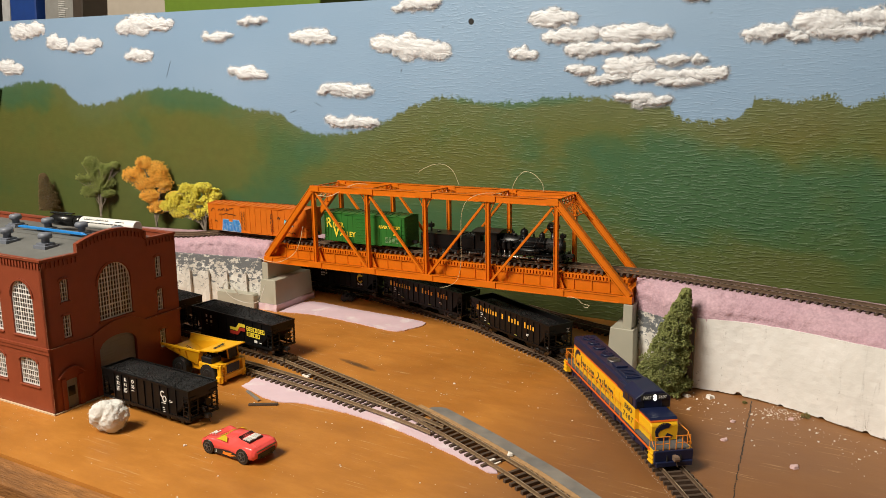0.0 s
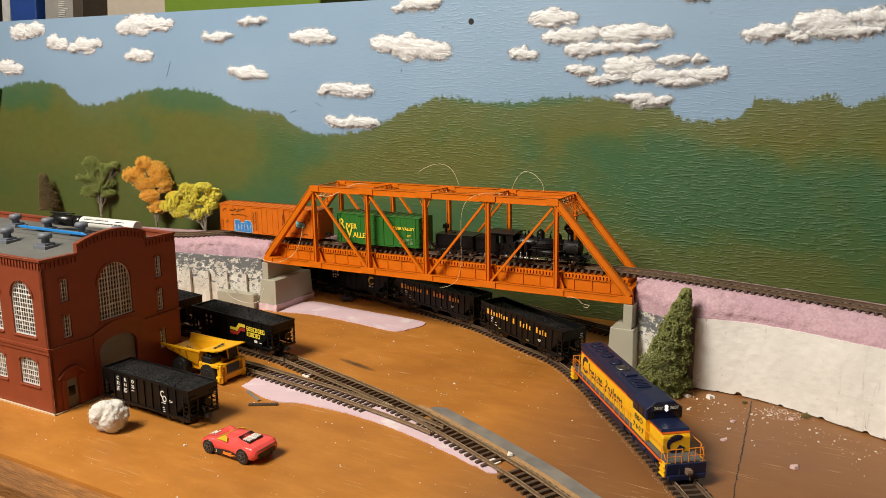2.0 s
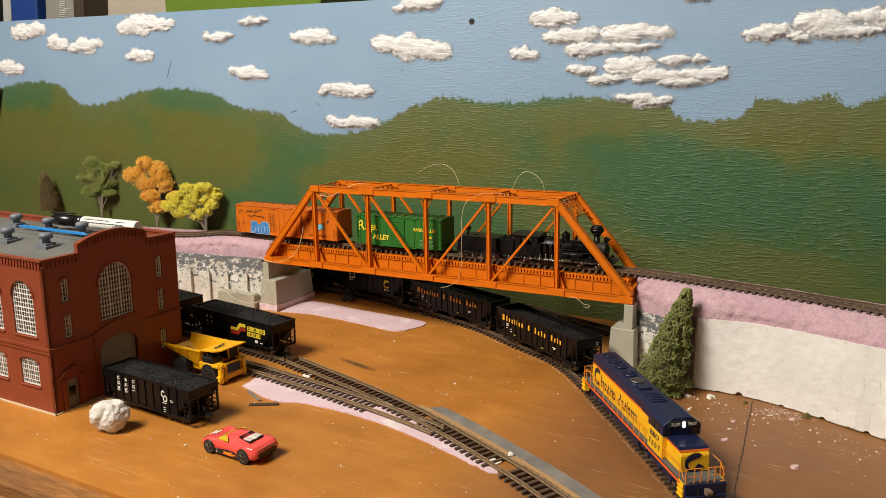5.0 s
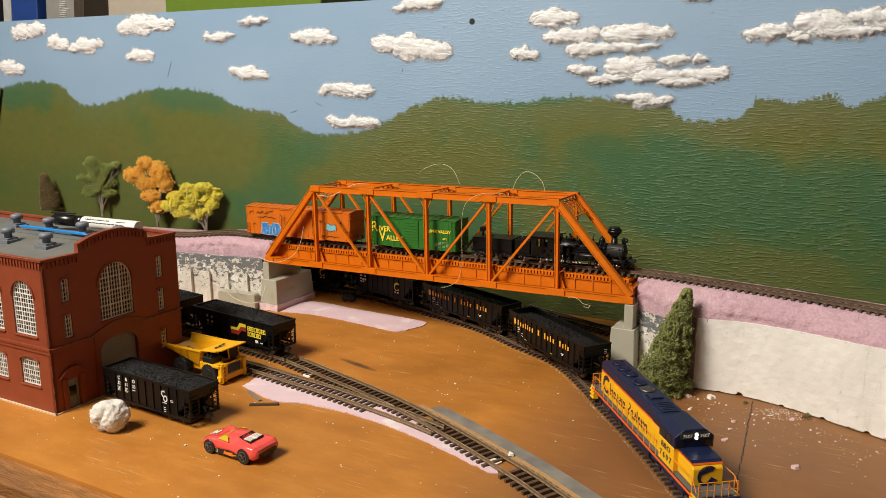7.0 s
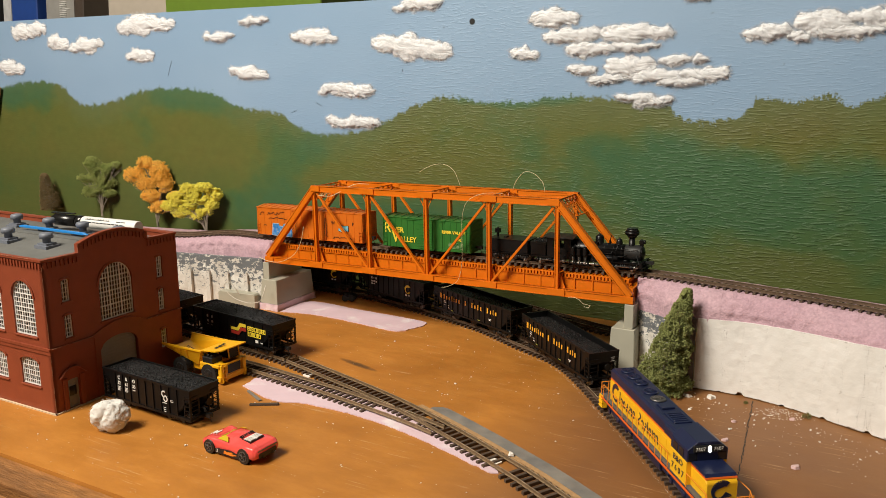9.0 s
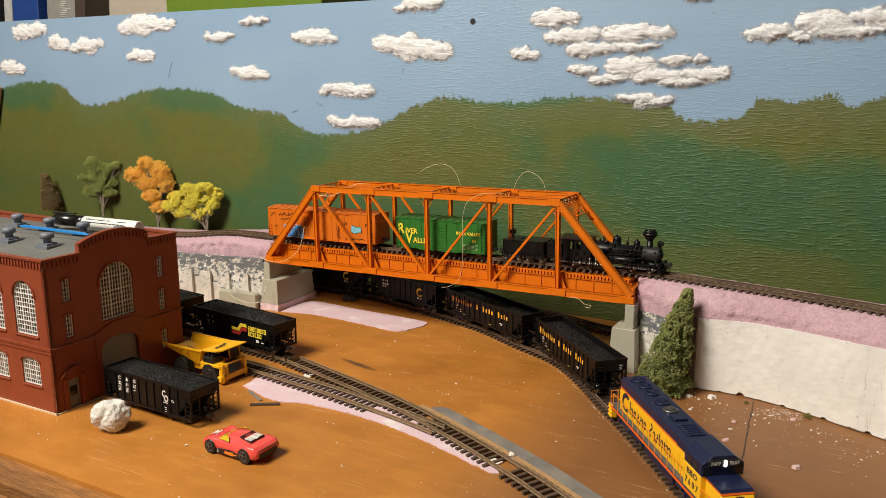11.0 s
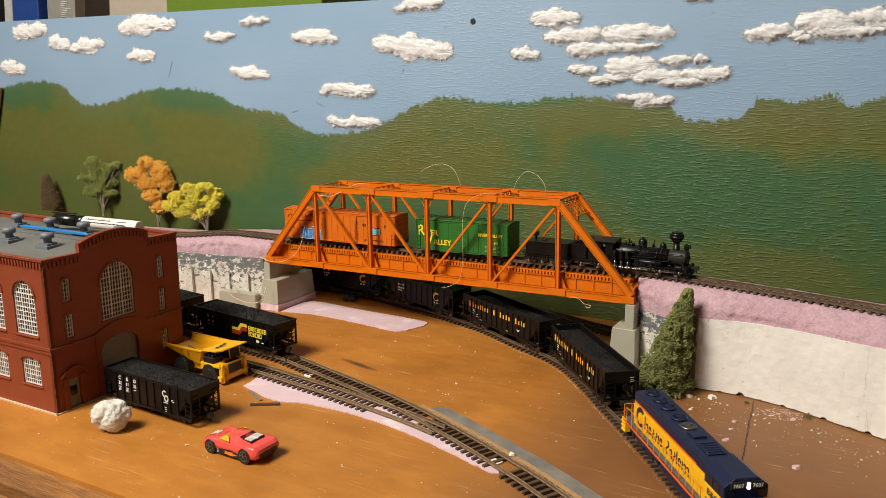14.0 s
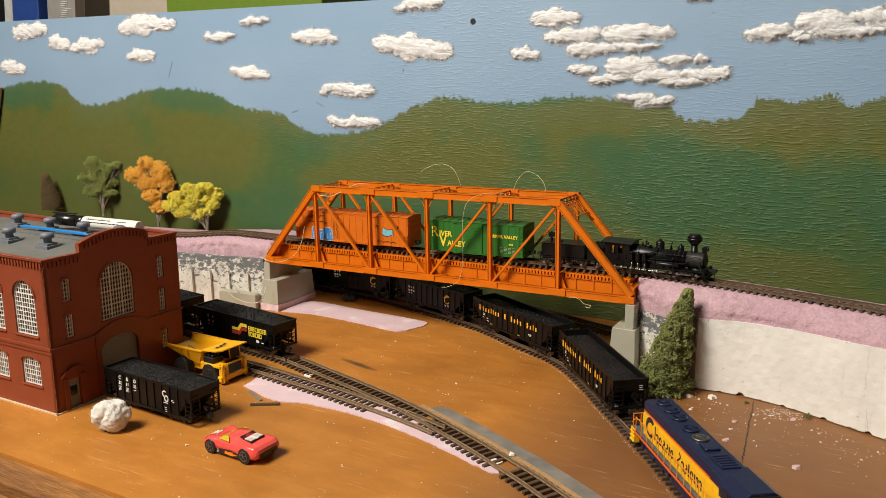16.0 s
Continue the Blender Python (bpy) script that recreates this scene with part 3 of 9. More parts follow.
# ---- walls of the embankment ----
def plaster_wall():
    m, N, L, b = nodes_of("white_plaster_casting")
    v = N.new("ShaderNodeTexCoord").outputs["Object"]
    n1 = noise_node(N, L, v, 14, 6)
    r1 = ramp(N, [(0.3, (0.71, 0.70, 0.67)), (0.6, (0.81, 0.80, 0.78))])
    L.new(n1.outputs["Fac"], r1.inputs["Fac"])
    pits = N.new("ShaderNodeTexVoronoi")
    pits.inputs["Scale"].default_value = 800
    mp = N.new("ShaderNodeMapping")
    mp.inputs["Scale"].default_value = (1, 1, 1.0)
    L.new(v, mp.inputs["Vector"])
    L.new(mp.outputs[0], pits.inputs["Vector"])
    area = noise_node(N, L, v, 70, 5, 0.65, (1, 1, 0.10))
    am = N.new("ShaderNodeMapRange")
    am.inputs["From Min"].default_value, am.inputs["From Max"].default_value = 0.50, 0.64
    am.inputs["To Max"].default_value = 0.34
    L.new(area.outputs["Fac"], am.inputs["Value"])
    dot = math_node(N, L, "LESS_THAN", pits.outputs["Distance"], am.outputs[0])
    col = mixc(N, L, math_node(N, L, "MULTIPLY", dot, 0.85), r1.outputs[0], (0.06, 0.045, 0.03))
    sep = N.new("ShaderNodeSeparateXYZ")
    L.new(v, sep.inputs[0])
    chip = noise_node(N, L, v, 75, 5, 0.6)
    foot = math_node(N, L, "ADD", sep.outputs["Z"], math_node(N, L, "MULTIPLY", chip.outputs["Fac"], -0.016))
    fm = N.new("ShaderNodeMapRange")
    fm.inputs["From Min"].default_value, fm.inputs["From Max"].default_value = -0.0075, -0.0092
    L.new(foot, fm.inputs["Value"])
    col = mixc(N, L, fm.outputs[0], col, (0.16, 0.09, 0.045))
    L.new(col, b.inputs["Base Color"])
    b.inputs["Roughness"].default_value = 0.75
    h = math_node(N, L, "SUBTRACT", noise_node(N, L, v, 120, 5, 0.6).outputs["Fac"], math_node(N, L, "MULTIPLY", dot, 0.8))
    relief(N, L, b, h, 0.4, 0.0015)
    return m


def peeling_wall(grey_from):
    """Cast wall: whitewash below, grey paint towards the top, rubbed through in streaks."""
    m, N, L, b = nodes_of("grey_and_white_rubbed_plaster")
    v = N.new("ShaderNodeTexCoord").outputs["Object"]
    sep = N.new("ShaderNodeSeparateXYZ")
    L.new(v, sep.inputs[0])
    n1 = noise_node(N, L, v, 105, 9, 0.74, (1.0, 1.0, 1.5))
    n2 = noise_node(N, L, v, 22, 3, 0.5)
    zz = math_node(N, L, "ADD", math_node(N, L, "ADD", sep.outputs["Z"], math_node(N, L, "MULTIPLY", n1.outputs["Fac"], 0.30)), math_node(N, L, "MULTIPLY", n2.outputs["Fac"], 0.02))
    g = N.new("ShaderNodeMapRange")
    g.inputs["From Min"].default_value, g.inputs["From Max"].default_value = grey_from + 0.1680, grey_from + 0.1740
    L.new(zz, g.inputs["Value"])
    dirt = ramp(N, [(0.3, (0.50, 0.46, 0.40)), (0.65, (0.78, 0.76, 0.71))])
    L.new(noise_node(N, L, v, 35, 6, 0.65, (1, 1, 0.6)).outputs["Fac"], dirt.inputs["Fac"])
    col = mixc(N, L, g.outputs[0], dirt.outputs[0], (0.15, 0.16, 0.17))
    L.new(col, b.inputs["Base Color"])
    b.inputs["Roughness"].default_value = 0.7
    relief(N, L, b, noise_node(N, L, v, 160, 5, 0.6).outputs["Fac"], 0.6, 0.0018)
    return m


def wall_along(name, label, foot, z_top, thick, mat, wobble=0.0006, gap=0.0, rise=0.0):
    line = spline([(*p, 0) for p in foot], 0.004)
    bm = bmesh.new()
    rows = []
    kz = 18
    for p, side, d, s in sections(line, 0, line[1][-1], 0.0015 if gap else 0.004):
        if side.y < 0:
            side = -side
        z_here = z_top + rise * min(s / 0.16, 1.4)
        rows.append([bm.verts.new(p + side * (noise.noise(Vector((s * 120, i * 0.5, 3))) * wobble) + Vector((0, 0, z_here * i / kz if i else gap * (0.25 + max(0.0, noise.noise(Vector((s * 95, 2, 8))) - 0.15) * 2.6)))) for i in range(kz + 1)] + [bm.verts.new(p + side * thick + Vector((0, 0, z_here))), bm.verts.new(p + side * thick)])
    for p, q in zip(rows, rows[1:]):
        for i in range(len(p)):
            j = (i + 1) % len(p)
            bm.faces.new((p[i], p[j], q[j], q[i]))
    bm.faces.new(rows[0])
    bm.faces.new(rows[-1][::-1])
    ob = part(name, bm, mat, None, label)
    return tagged(ob, category="retaining wall", kind="structure")


wall_along("retaining_wall_white", "white plaster retaining wall with small pits and chipped foot",
           WHITE_FOOT, 0.0785, 0.007, plaster_wall(), 0.0005, 0.0048, 0.0055)
GREYWHITE = peeling_wall(0.041)
wall_along("retaining_wall_left", "cast wall with grey top rubbed through to dirty white", [(-0.2585, 1.1185), (-0.31, 1.134), (-0.36, 1.150), (-0.43, 1.172), (-0.55, 1.205), (-0.8, 1.27)], 0.0715, 0.007, GREYWHITE, 0.0006)
ABUT = peeling_wall(0.043)
wall_along("retaining_wall_abutment", "cast abutment wall, grey above and dirty white below", [(0.2225, 0.8690), (0.2420, 0.838), (0.2600, 0.8075)], 0.0690, 0.012, ABUT, 0.0010)

# raised pilasters and a ledge cast on the left wall
for i in range(5):
    x = -0.285 - 0.030 * i
    y = 1.1225 + (-0.2585 - x) * 0.305 - 0.0075
    bm = bmesh.new()
    prism(bm, [(-0.0035, 0), (0.0035, 0), (0.0030, 0.047), (0.0012, 0.051), (-0.0012, 0.051), (-0.0030, 0.047)], -0.0012, 0.004)
    crumbly(bm, 0.0005, 300)
    p = part("wall_pilaster", bm, GREYWHITE, None, "cast pilaster on the rubbed white wall", Matrix.Translation((x, y, 0)) @ Euler((0, 0, radians(-17))).to_matrix().to_4x4())
    tagged(p, category="pilaster", kind="structure", group="wall pilasters")

DARKPOST = material("dark_brown_stained_wood", (0.07, 0.045, 0.03), 0.7, vary=0.3, scale=80, bump=0.4, stretch=(1, 1, 0.2))
bm = bmesh.new()
box(bm, 0.2590, 0.2655, 0.7970, 0.8045, 0.0, 0.0800)
tagged(part("timber_post", bm, DARKPOST, None, "dark stained timber upright beside the white wall", bevel=0.0005), category="post", kind="structure")

# ---- thin foam and card laid on the table ----
THINFOAM = material("mauve_foam_sheet", (0.66, 0.50, 0.56), 0.75, vary=0.06, scale=40, bump=0.25, bump_scale=200, second=(0.74, 0.66, 0.68), mix_scale=26, mix_at=0.64, mix_soft=0.05)


def flat_sheet(name, label, category, outline, z0, z1, mat, rag=0.0008):
    pts, S, A = spline([*outline, outline[0]], 0.004)
    bm = bmesh.new()
    ring = [p + Vector((noise.noise(p * 220), noise.noise(p * 220 + Vector((9, 9, 9))), 0)) * rag * 2 for p in pts[:-1]]
    lo = [bm.verts.new((p.x, p.y, z0)) for p in ring]
    hi = [bm.verts.new((p.x, p.y, z1)) for p in ring]
    bm.faces.new(hi)
    bm.faces.new(lo[::-1])
    for i in range(len(lo)):
        j = (i + 1) % len(lo)
        bm.faces.new((lo[i], lo[j], hi[j], hi[i]))
    bmesh.ops.triangulate(bm, faces=[f for f in bm.faces if len(f.verts) > 4])
    return tagged(part(name, bm, mat, None, label), category=category)


flat_sheet("foam_sheet", "flat mauve foam sheet smeared with white beside the pier", "foam sheet",
           [(-0.2300, 1.0940), (-0.1781, 1.0783), (-0.1102, 1.0356), (-0.0624, 1.0033), (-0.0405, 1.013), (-0.0221, 1.0331), (-0.0342, 1.0513), (-0.1167, 1.1009), (-0.196, 1.1457)], 0.0, 0.0012, THINFOAM)
flat_sheet("foam_strip", "pale mauve foam strip along the siding track", "foam strip",
           [(-0.2150, 0.8110), (-0.1910, 0.8478), (-0.130, 0.808), (-0.0713, 0.7661), (-0.0204, 0.7163), (0.0181, 0.6701), (0.0460, 0.624), (0.0408, 0.616), (0.0021, 0.6571), (-0.0394, 0.6983), (-0.0863, 0.7341), (-0.1376, 0.7617), (-0.175, 0.7720)], 0.0, 0.0010, THINFOAM)

# ---- tracks ----
def tie_mesh(length, width, height):
    bm = bmesh.new()
    box(bm, -width / 2, width / 2, -length / 2, length / 2, 0, height)
    bmesh.ops.bevel(bm, geom=[e for e in bm.edges if all(v.co.z > height / 2 for v in e.verts)], offset=0.0003, segments=1, affect="EDGES")
    for o in (-0.00865, 0.00865):  # moulded spikes either side of each rail
        for k in (-1, 1):
            box(bm, -0.0008, 0.0008, o + k * 0.0011 - 0.0003, o + k * 0.0011 + 0.0003, height, height + 0.0006)
    me = bpy.data.meshes.new("tie")
    bm.to_mesh(me)
    bm.free()
    me.materials.append(TIE)
    return me


TIE_FULL = tie_mesh(0.0290, 0.0029, 0.0031)


RAILSIDE = material("weathered_rail_side", (0.095, 0.060, 0.038), 0.6, 0.2, vary=0.25, scale=300, second=(0.14, 0.09, 0.055), mix_scale=60)
RAILTAN = material("tan_rail_side", (0.24, 0.165, 0.095), 0.45, 0.35, vary=0.25, scale=300)


def track(name, label, line, s0, s1, tie_from=None, tie_to=None, pitch=0.0078, skip=lambda s: False, web=None):
    """Flexible track: two rails with head and foot, on separate ties."""
    tr = thing(name, label, "track", kind="structure")
    secs = sections(line, s0, s1, 0.006)
    for o in (-0.00865, 0.00865):
        bm = bmesh.new()
        sec = ((o - 0.0010, 0.0031), (o + 0.0010, 0.0031), (o + 0.0010, 0.0035), (o + 0.0003, 0.0040), (o + 0.0003, 0.0054), (o + 0.0005, 0.0057), (o + 0.0005, 0.0065), (o - 0.0005, 0.0065), (o - 0.0005, 0.0057), (o - 0.0003, 0.0054), (o - 0.0003, 0.0040), (o - 0.0010, 0.0035))
        sweep(bm, [(p, s) for p, s, d, _ in secs], sec)
        rail = part("rail", bm, web or RAILSIDE, tr)
        rail.data.materials.append(STEEL)
        for f in rail.data.polygons:
            f.material_index = int(f.normal.z > 0.9 and all(i % 12 in (6, 7) for i in f.vertices))
    t0, t1 = (s0 if tie_from is None else tie_from), (s1 if tie_to is None else tie_to)
    s = t0
    while s < t1:
        if not skip(s):
            d = at(line, s + 0.003) - at(line, s - 0.003)
            ob = new("tie", TIE_FULL)
            ob.parent = tr
            ob.matrix_local = Matrix.Translation(at(line, s) + Vector((0, 0, random.uniform(-0.0001, 0.0001)))) @ Euler((0, -math.asin(d.normalized().z), math.atan2(d.y, d.x) + radians(random.uniform(-1.2, 1.2)))).to_matrix().to_4x4()
        s += pitch
    return tr


track("main_track", "weathered model railway track with brown ties on the table", LOWER, 0.0, LOWER[1][-1], 0.0, LOWER0 + 0.95)
track("upper_track", "weathered model railway track with brown ties across the bridge", UPPER, 0.0, UPPER[1][-1], UPPER0 - 0.45, UPPER0 + 1.0)
SIDING = spline([(-0.66, 1.238), (-0.50, 1.122), (-0.40, 1.050), (-0.3026, 0.979), (-0.1847, 0.8936), (-0.1741, 0.8836), (-0.1137, 0.824), (-0.0728, 0.783), (-0.032, 0.738), (0.010, 0.684), (0.049, 0.629), (0.079, 0.583), (0.125, 0.50), (0.16, 0.42)])
SPUR = spline([(-0.335, 0.932), (-0.2297, 0.8684), (-0.1626, 0.8206), (-0.1082, 0.7805), (-0.0464, 0.7301), (-0.022, 0.7085), (-0.004, 0.691)])
track("siding_track", "weathered siding track with brown ties and a turnout", SIDING, 0.0, SIDING[1][-1], 0.2, None, skip=lambda s: abs(s - 0.832) < 0.007 or abs(s - 0.955) < 0.008, web=RAILTAN)
track("spur_track", "weathered spur track with brown ties joining the siding", SPUR, 0.0, SPUR[1][-1], 0.0, SPUR[1][-1] - 0.085, web=RAILTAN)
HIDDEN = spline([(0.06, 1.175), (0.12, 1.105), (0.165, 1.054), (0.2010, 1.0140), (0.243, 0.975), (0.30, 0.93)])
track("rear_track", "weathered track passing behind the bridge pier", HIDDEN, 0.0, HIDDEN[1][-1])

# road strip and cork strip beside the siding
ROAD = material("grey_card_road", (0.165, 0.160, 0.150), 0.6, vary=0.14, scale=90, bump=0.25, second=(0.24, 0.22, 0.19), mix_scale=34)
CORK = material("tan_cork_strip", (0.40, 0.24, 0.11), 0.8, vary=0.2, scale=300, bump=0.4)
bm = bmesh.new()
S_ROAD = float(SIDING[1][int(np.argmin(np.linalg.norm(SIDING[2][:, :2] - np.array((-0.030, 0.735)), axis=1)))])
rows = []
for p, side, d, s in sections(SIDING, S_ROAD, SIDING[1][-1], 0.006):
    rows.append((p, side, 0.0225 + 0.0135 * min((s - S_ROAD + 0.004) / 0.012, 1)))
vs = [[bm.verts.new(p + side * a + Vector((0, 0, h))) for a, h in ((0.0222, 0), (0.0222, 0.0014), (w, 0.0014), (w, 0))] for p, side, w in rows]
for p, q in zip(vs, vs[1:]):
    for i in range(3):
        bm.faces.new((p[i], p[i + 1], q[i + 1], q[i]))
tagged(part("road_strip", bm, ROAD, None, "narrow grey card road beside the siding"), category="road strip")
bm = bmesh.new()
sweep(bm, [(p, side) for p, side, d, s in sections(SIDING, S_ROAD - 0.01, SIDING[1][-1], 0.006)], ((0.0158, 0.0), (0.0158, 0.0026), (0.0205, 0.0026), (0.0212, 0.0)))
tagged(part("cork_strip", bm, CORK, None, "thin tan cork strip between track and road"), category="cork strip")


# ---- truss bridge ----
def truss_bridge():
    br = thing("truss_bridge", "orange plastic through-truss railway bridge spanning two grey piers", "bridge", BRIDGE_M)
    q, H = 0.0874, 0.1012

    def channel(name, a, b_, w, h, up=(0, 1, 0), label=""):
        """A built-up member: two webs and cover plates, with rivet battens."""
        bm = bmesh.new()
        a, b_ = Vector(a), Vector(b_)
        d = (b_ - a).normalized()
        s = Vector(up)
        t = d.cross(s).normalized()
        beam(bm, a, b_, w * 0.72, h * 0.86, s)
        for k in (-1, 1):
            o = s * (w / 2 - 0.0005) * k
            for j in (-1, 1):
                beam(bm, a + o + t * (h / 2 - 0.0008) * j, b_ + o + t * (h / 2 - 0.0008) * j, 0.0010, 0.0016, s)
        return part(name, bm, ORANGE, br, label)

    for off in (0.0, BW):
        sgn = -1 if off == 0 else 1
        # chords
        for nm, z, x0, x1, hh in (("bottom_chord", -0.0042, -0.004, 6 * q + 0.004, 0.0086), ("top_chord", H, q - 0.003, 5 * q + 0.003, 0.0084)):
            bm = bmesh.new()
            box(bm, x0, x1, off - 0.0026, off + 0.0026, z - hh / 2, z + hh / 2)
            box(bm, x0, x1, off - 0.0035, off + 0.0035, z + hh / 2 - 0.0010, z + hh / 2)
            box(bm, x0, x1, off - 0.0035, off + 0.0035, z - hh / 2, z - hh / 2 + 0.0010)
            for i in range(0, 7):
                x = i * q
                if x0 <= x <= x1:
                    box(bm, max(x - 0.011, x0), min(x + 0.011, x1), off - 0.0041, off + 0.0041, z - hh * 0.42, z + hh * 0.42)
            part(nm, bm, ORANGE, br)
        # inclined end posts
        for x0, x1 in ((0, q), (6 * q, 5 * q)):
            bm = bmesh.new()
            beam(bm, (x0, off, 0.0), (x1, off, H), 0.0052, 0.0062, (0, 1, 0))
            for j in (-1, 1):
                d = Vector((x1 - x0, 0, H)).normalized()
                t = Vector((-d.z, 0, d.x)) * 0.0036 * j
                beam(bm, Vector((x0, off, 0)) + t, Vector((x1, off, H)) + t, 0.0072, 0.0010, Vector((-d.z, 0, d.x)))
            part("end_post", bm, ORANGE, br)
        # verticals with gussets
        for i in range(1, 6):
            x = i * q
            bm = bmesh.new()
            box(bm, x - 0.0017, x + 0.0017, off - 0.0018, off + 0.0018, 0.0, H - 0.0047)
            for j in (-1, 1):
                box(bm, x + j * 0.0019 - 0.0003, x + j * 0.0019 + 0.0003, off - 0.0030, off + 0.0030, 0.0, H - 0.0047)
            prism(bm, [(x - 0.0095, 0.0), (x + 0.0095, 0.0), (x + 0.0026, 0.017), (x - 0.0026, 0.017)], off - sgn * 0.0034, off - sgn * 0.0040)
            for j in (-1, 1):
                beam(bm, (x + j * 0.0024, off, H - 0.017), (x + j * 0.0085, off, H - 0.0047), 0.0009, 0.0009, (0, 1, 0))
            part("vertical_post", bm, ORANGE, br)
        # diagonals lean towards the middle panel point
        for (xa, za), (xb, zb) in (((1, 1), (2, 0)), ((2, 1), (3, 0)), ((3, 0), (4, 1)), ((4, 0), (5, 1))):
            bm = bmesh.new()
            a = Vector((xa * q + (0.0045 if xa < xb and za else 0.004), off, za * (H - 0.006)))
            b_ = Vector((xb * q - 0.0045, off, zb * (H - 0.006)))
            for j in (-1, 1):
                beam(bm, a + Vector((0, 0.0013 * j, 0)), b_ + Vector((0, 0.0013 * j, 0)), 0.0007, 0.0027, Vector((0, 0, 1)))
            beam(bm, a, b_, 0.0016, 0.0023, Vector((0, 0, 1)))
            part("diagonal", bm, ORANGE, br)
        # deck girder with stiffener ribs
        o = off + (0.0105 if off == 0 else -0.0105)
        bm = bmesh.new()
        box(bm, 0.002, 6 * q - 0.002, o - 0.0006, o + 0.0006, -0.0085, 0.0125)
        box(bm, 0.002, 6 * q - 0.002, o - 0.0022, o + 0.0022, 0.0115, 0.0125)
        box(bm, 0.002, 6 * q - 0.002, o - 0.0022, o + 0.0022, -0.0092, -0.0082)
        for i in range(25):
            x = 0.004 + i * (6 * q - 0.008) / 24
            box(bm, x - 0.0005, x + 0.0005, o - 0.0018, o + 0.0018, -0.008, 0.0115)
        part("deck_girder", bm, ORANGE, br)
    # floor beams
    for i in range(7):
        bm = bmesh.new()
        box(bm, i * q - 0.0016, i * q + 0.0016, 0.0035, BW - 0.0035, -0.0095, 0.0095)
        box(bm, i * q - 0.0028, i * q + 0.0028, 0.0035, BW - 0.0035, 0.0085, 0.0095)
        part("floor_beam", bm, ORANGE, br)
    # orange bridge ties, each its own piece
    bm = bmesh.new()
    box(bm, -0.0012, 0.0012, -0.0235, 0.0235, 0, 0.0040)
    src = part("bridge_tie", bm, ORANGE, br, m=Matrix.Translation((0.006, BW / 2, 0.0126)))
    k = 126
    for i in range(1, k):
        clone(src, br, Matrix.Translation((0.006 + i * (6 * q - 0.012) / (k - 1), BW / 2, 0.0126)))
    bm = bmesh.new()
    for y in (BW / 2 - 0.0222, BW / 2 + 0.0222):
        box(bm, 0.004, 6 * q - 0.004, y - 0.0010, y + 0.0010, 0.0166, 0.0178)
    part("guard_timber", bm, ORANGE, br)
    # top struts with lattice
    for i in range(1, 6):
        x = i * q
        bm = bmesh.new()
        for z in (H + 0.0025, H - 0.0075):
            box(bm, x - 0.0009, x + 0.0009, 0.003, BW - 0.003, z - 0.0007, z + 0.0007)
        n_ = 10
        for j in range(n_):
            y0, y1 = 0.003 + (BW - 0.006) * j / n_, 0.003 + (BW - 0.006) * (j + 1) / n_
            beam(bm, (x, y0, H - 0.0075 if j % 2 else H + 0.0025), (x, y1, H + 0.0025 if j % 2 else H - 0.0075), 0.0006, 0.0008, (1, 0, 0))
        part("top_strut", bm, ORANGE, br)
    for i in range(1, 5):
        for y0, y1 in ((0.003, BW - 0.003), (BW - 0.003, 0.003)):
            bm = bmesh.new()
            a, b_ = Vector((i * q, y0, H + 0.001)), Vector((i * q + q, y1, H + 0.001))
            d = (b_ - a).normalized()
            s = d.cross(Vector((0, 0, 1)))
            for j in (-1, 1):
                beam(bm, a + s * 0.0012 * j, b_ + s * 0.0012 * j, 0.0005, 0.0007)
            for j in range(18):
                p0, p1 = a.lerp(b_, j / 18), a.lerp(b_, (j + 1) / 18)
                w = 1 if j % 2 else -1
                beam(bm, p0 + s * 0.0012 * w, p1 - s * 0.0012 * w, 0.0003, 0.0004)
            part("top_brace", bm, ORANGE, br)
    # portals on the inclined posts
    for x0, x1 in ((0, q), (6 * q, 5 * q)):
        d = Vector((x1 - x0, 0, H)).normalized()
        bm = bmesh.new()
        top = Vector((x1, 0, H))
        lo = top - d * 0.024
        Y = Vector((0, 1, 0))
        for p in (top - d * 0.002, lo):
            beam(bm, p + Y * 0.003, p + Y * (BW - 0.003), 0.0012, 0.0012)
        n_ = 5
        for j in range(n_):
            y0, y1 = 0.003 + (BW - 0.006) * j / n_, 0.003 + (BW - 0.006) * (j + 1) / n_
            beam(bm, top - d * 0.002 + Y * y0, lo + Y * y1, 0.0006, 0.0009, d)
            beam(bm, lo + Y * y0, top - d * 0.002 + Y * y1, 0.0006, 0.0009, d)
            beam(bm, top - d * 0.002 + Y * y1, lo + Y * y1, 0.0005, 0.0008, d)
        for y0, y1 in ((0.003, 0.011), (BW - 0.003, BW - 0.011)):
            beam(bm, lo - d * 0.012 + Y * y0, lo + Y * y1, 0.0008, 0.0010, d)
        part("portal", bm, ORANGE, br)
    return br


truss_bridge()


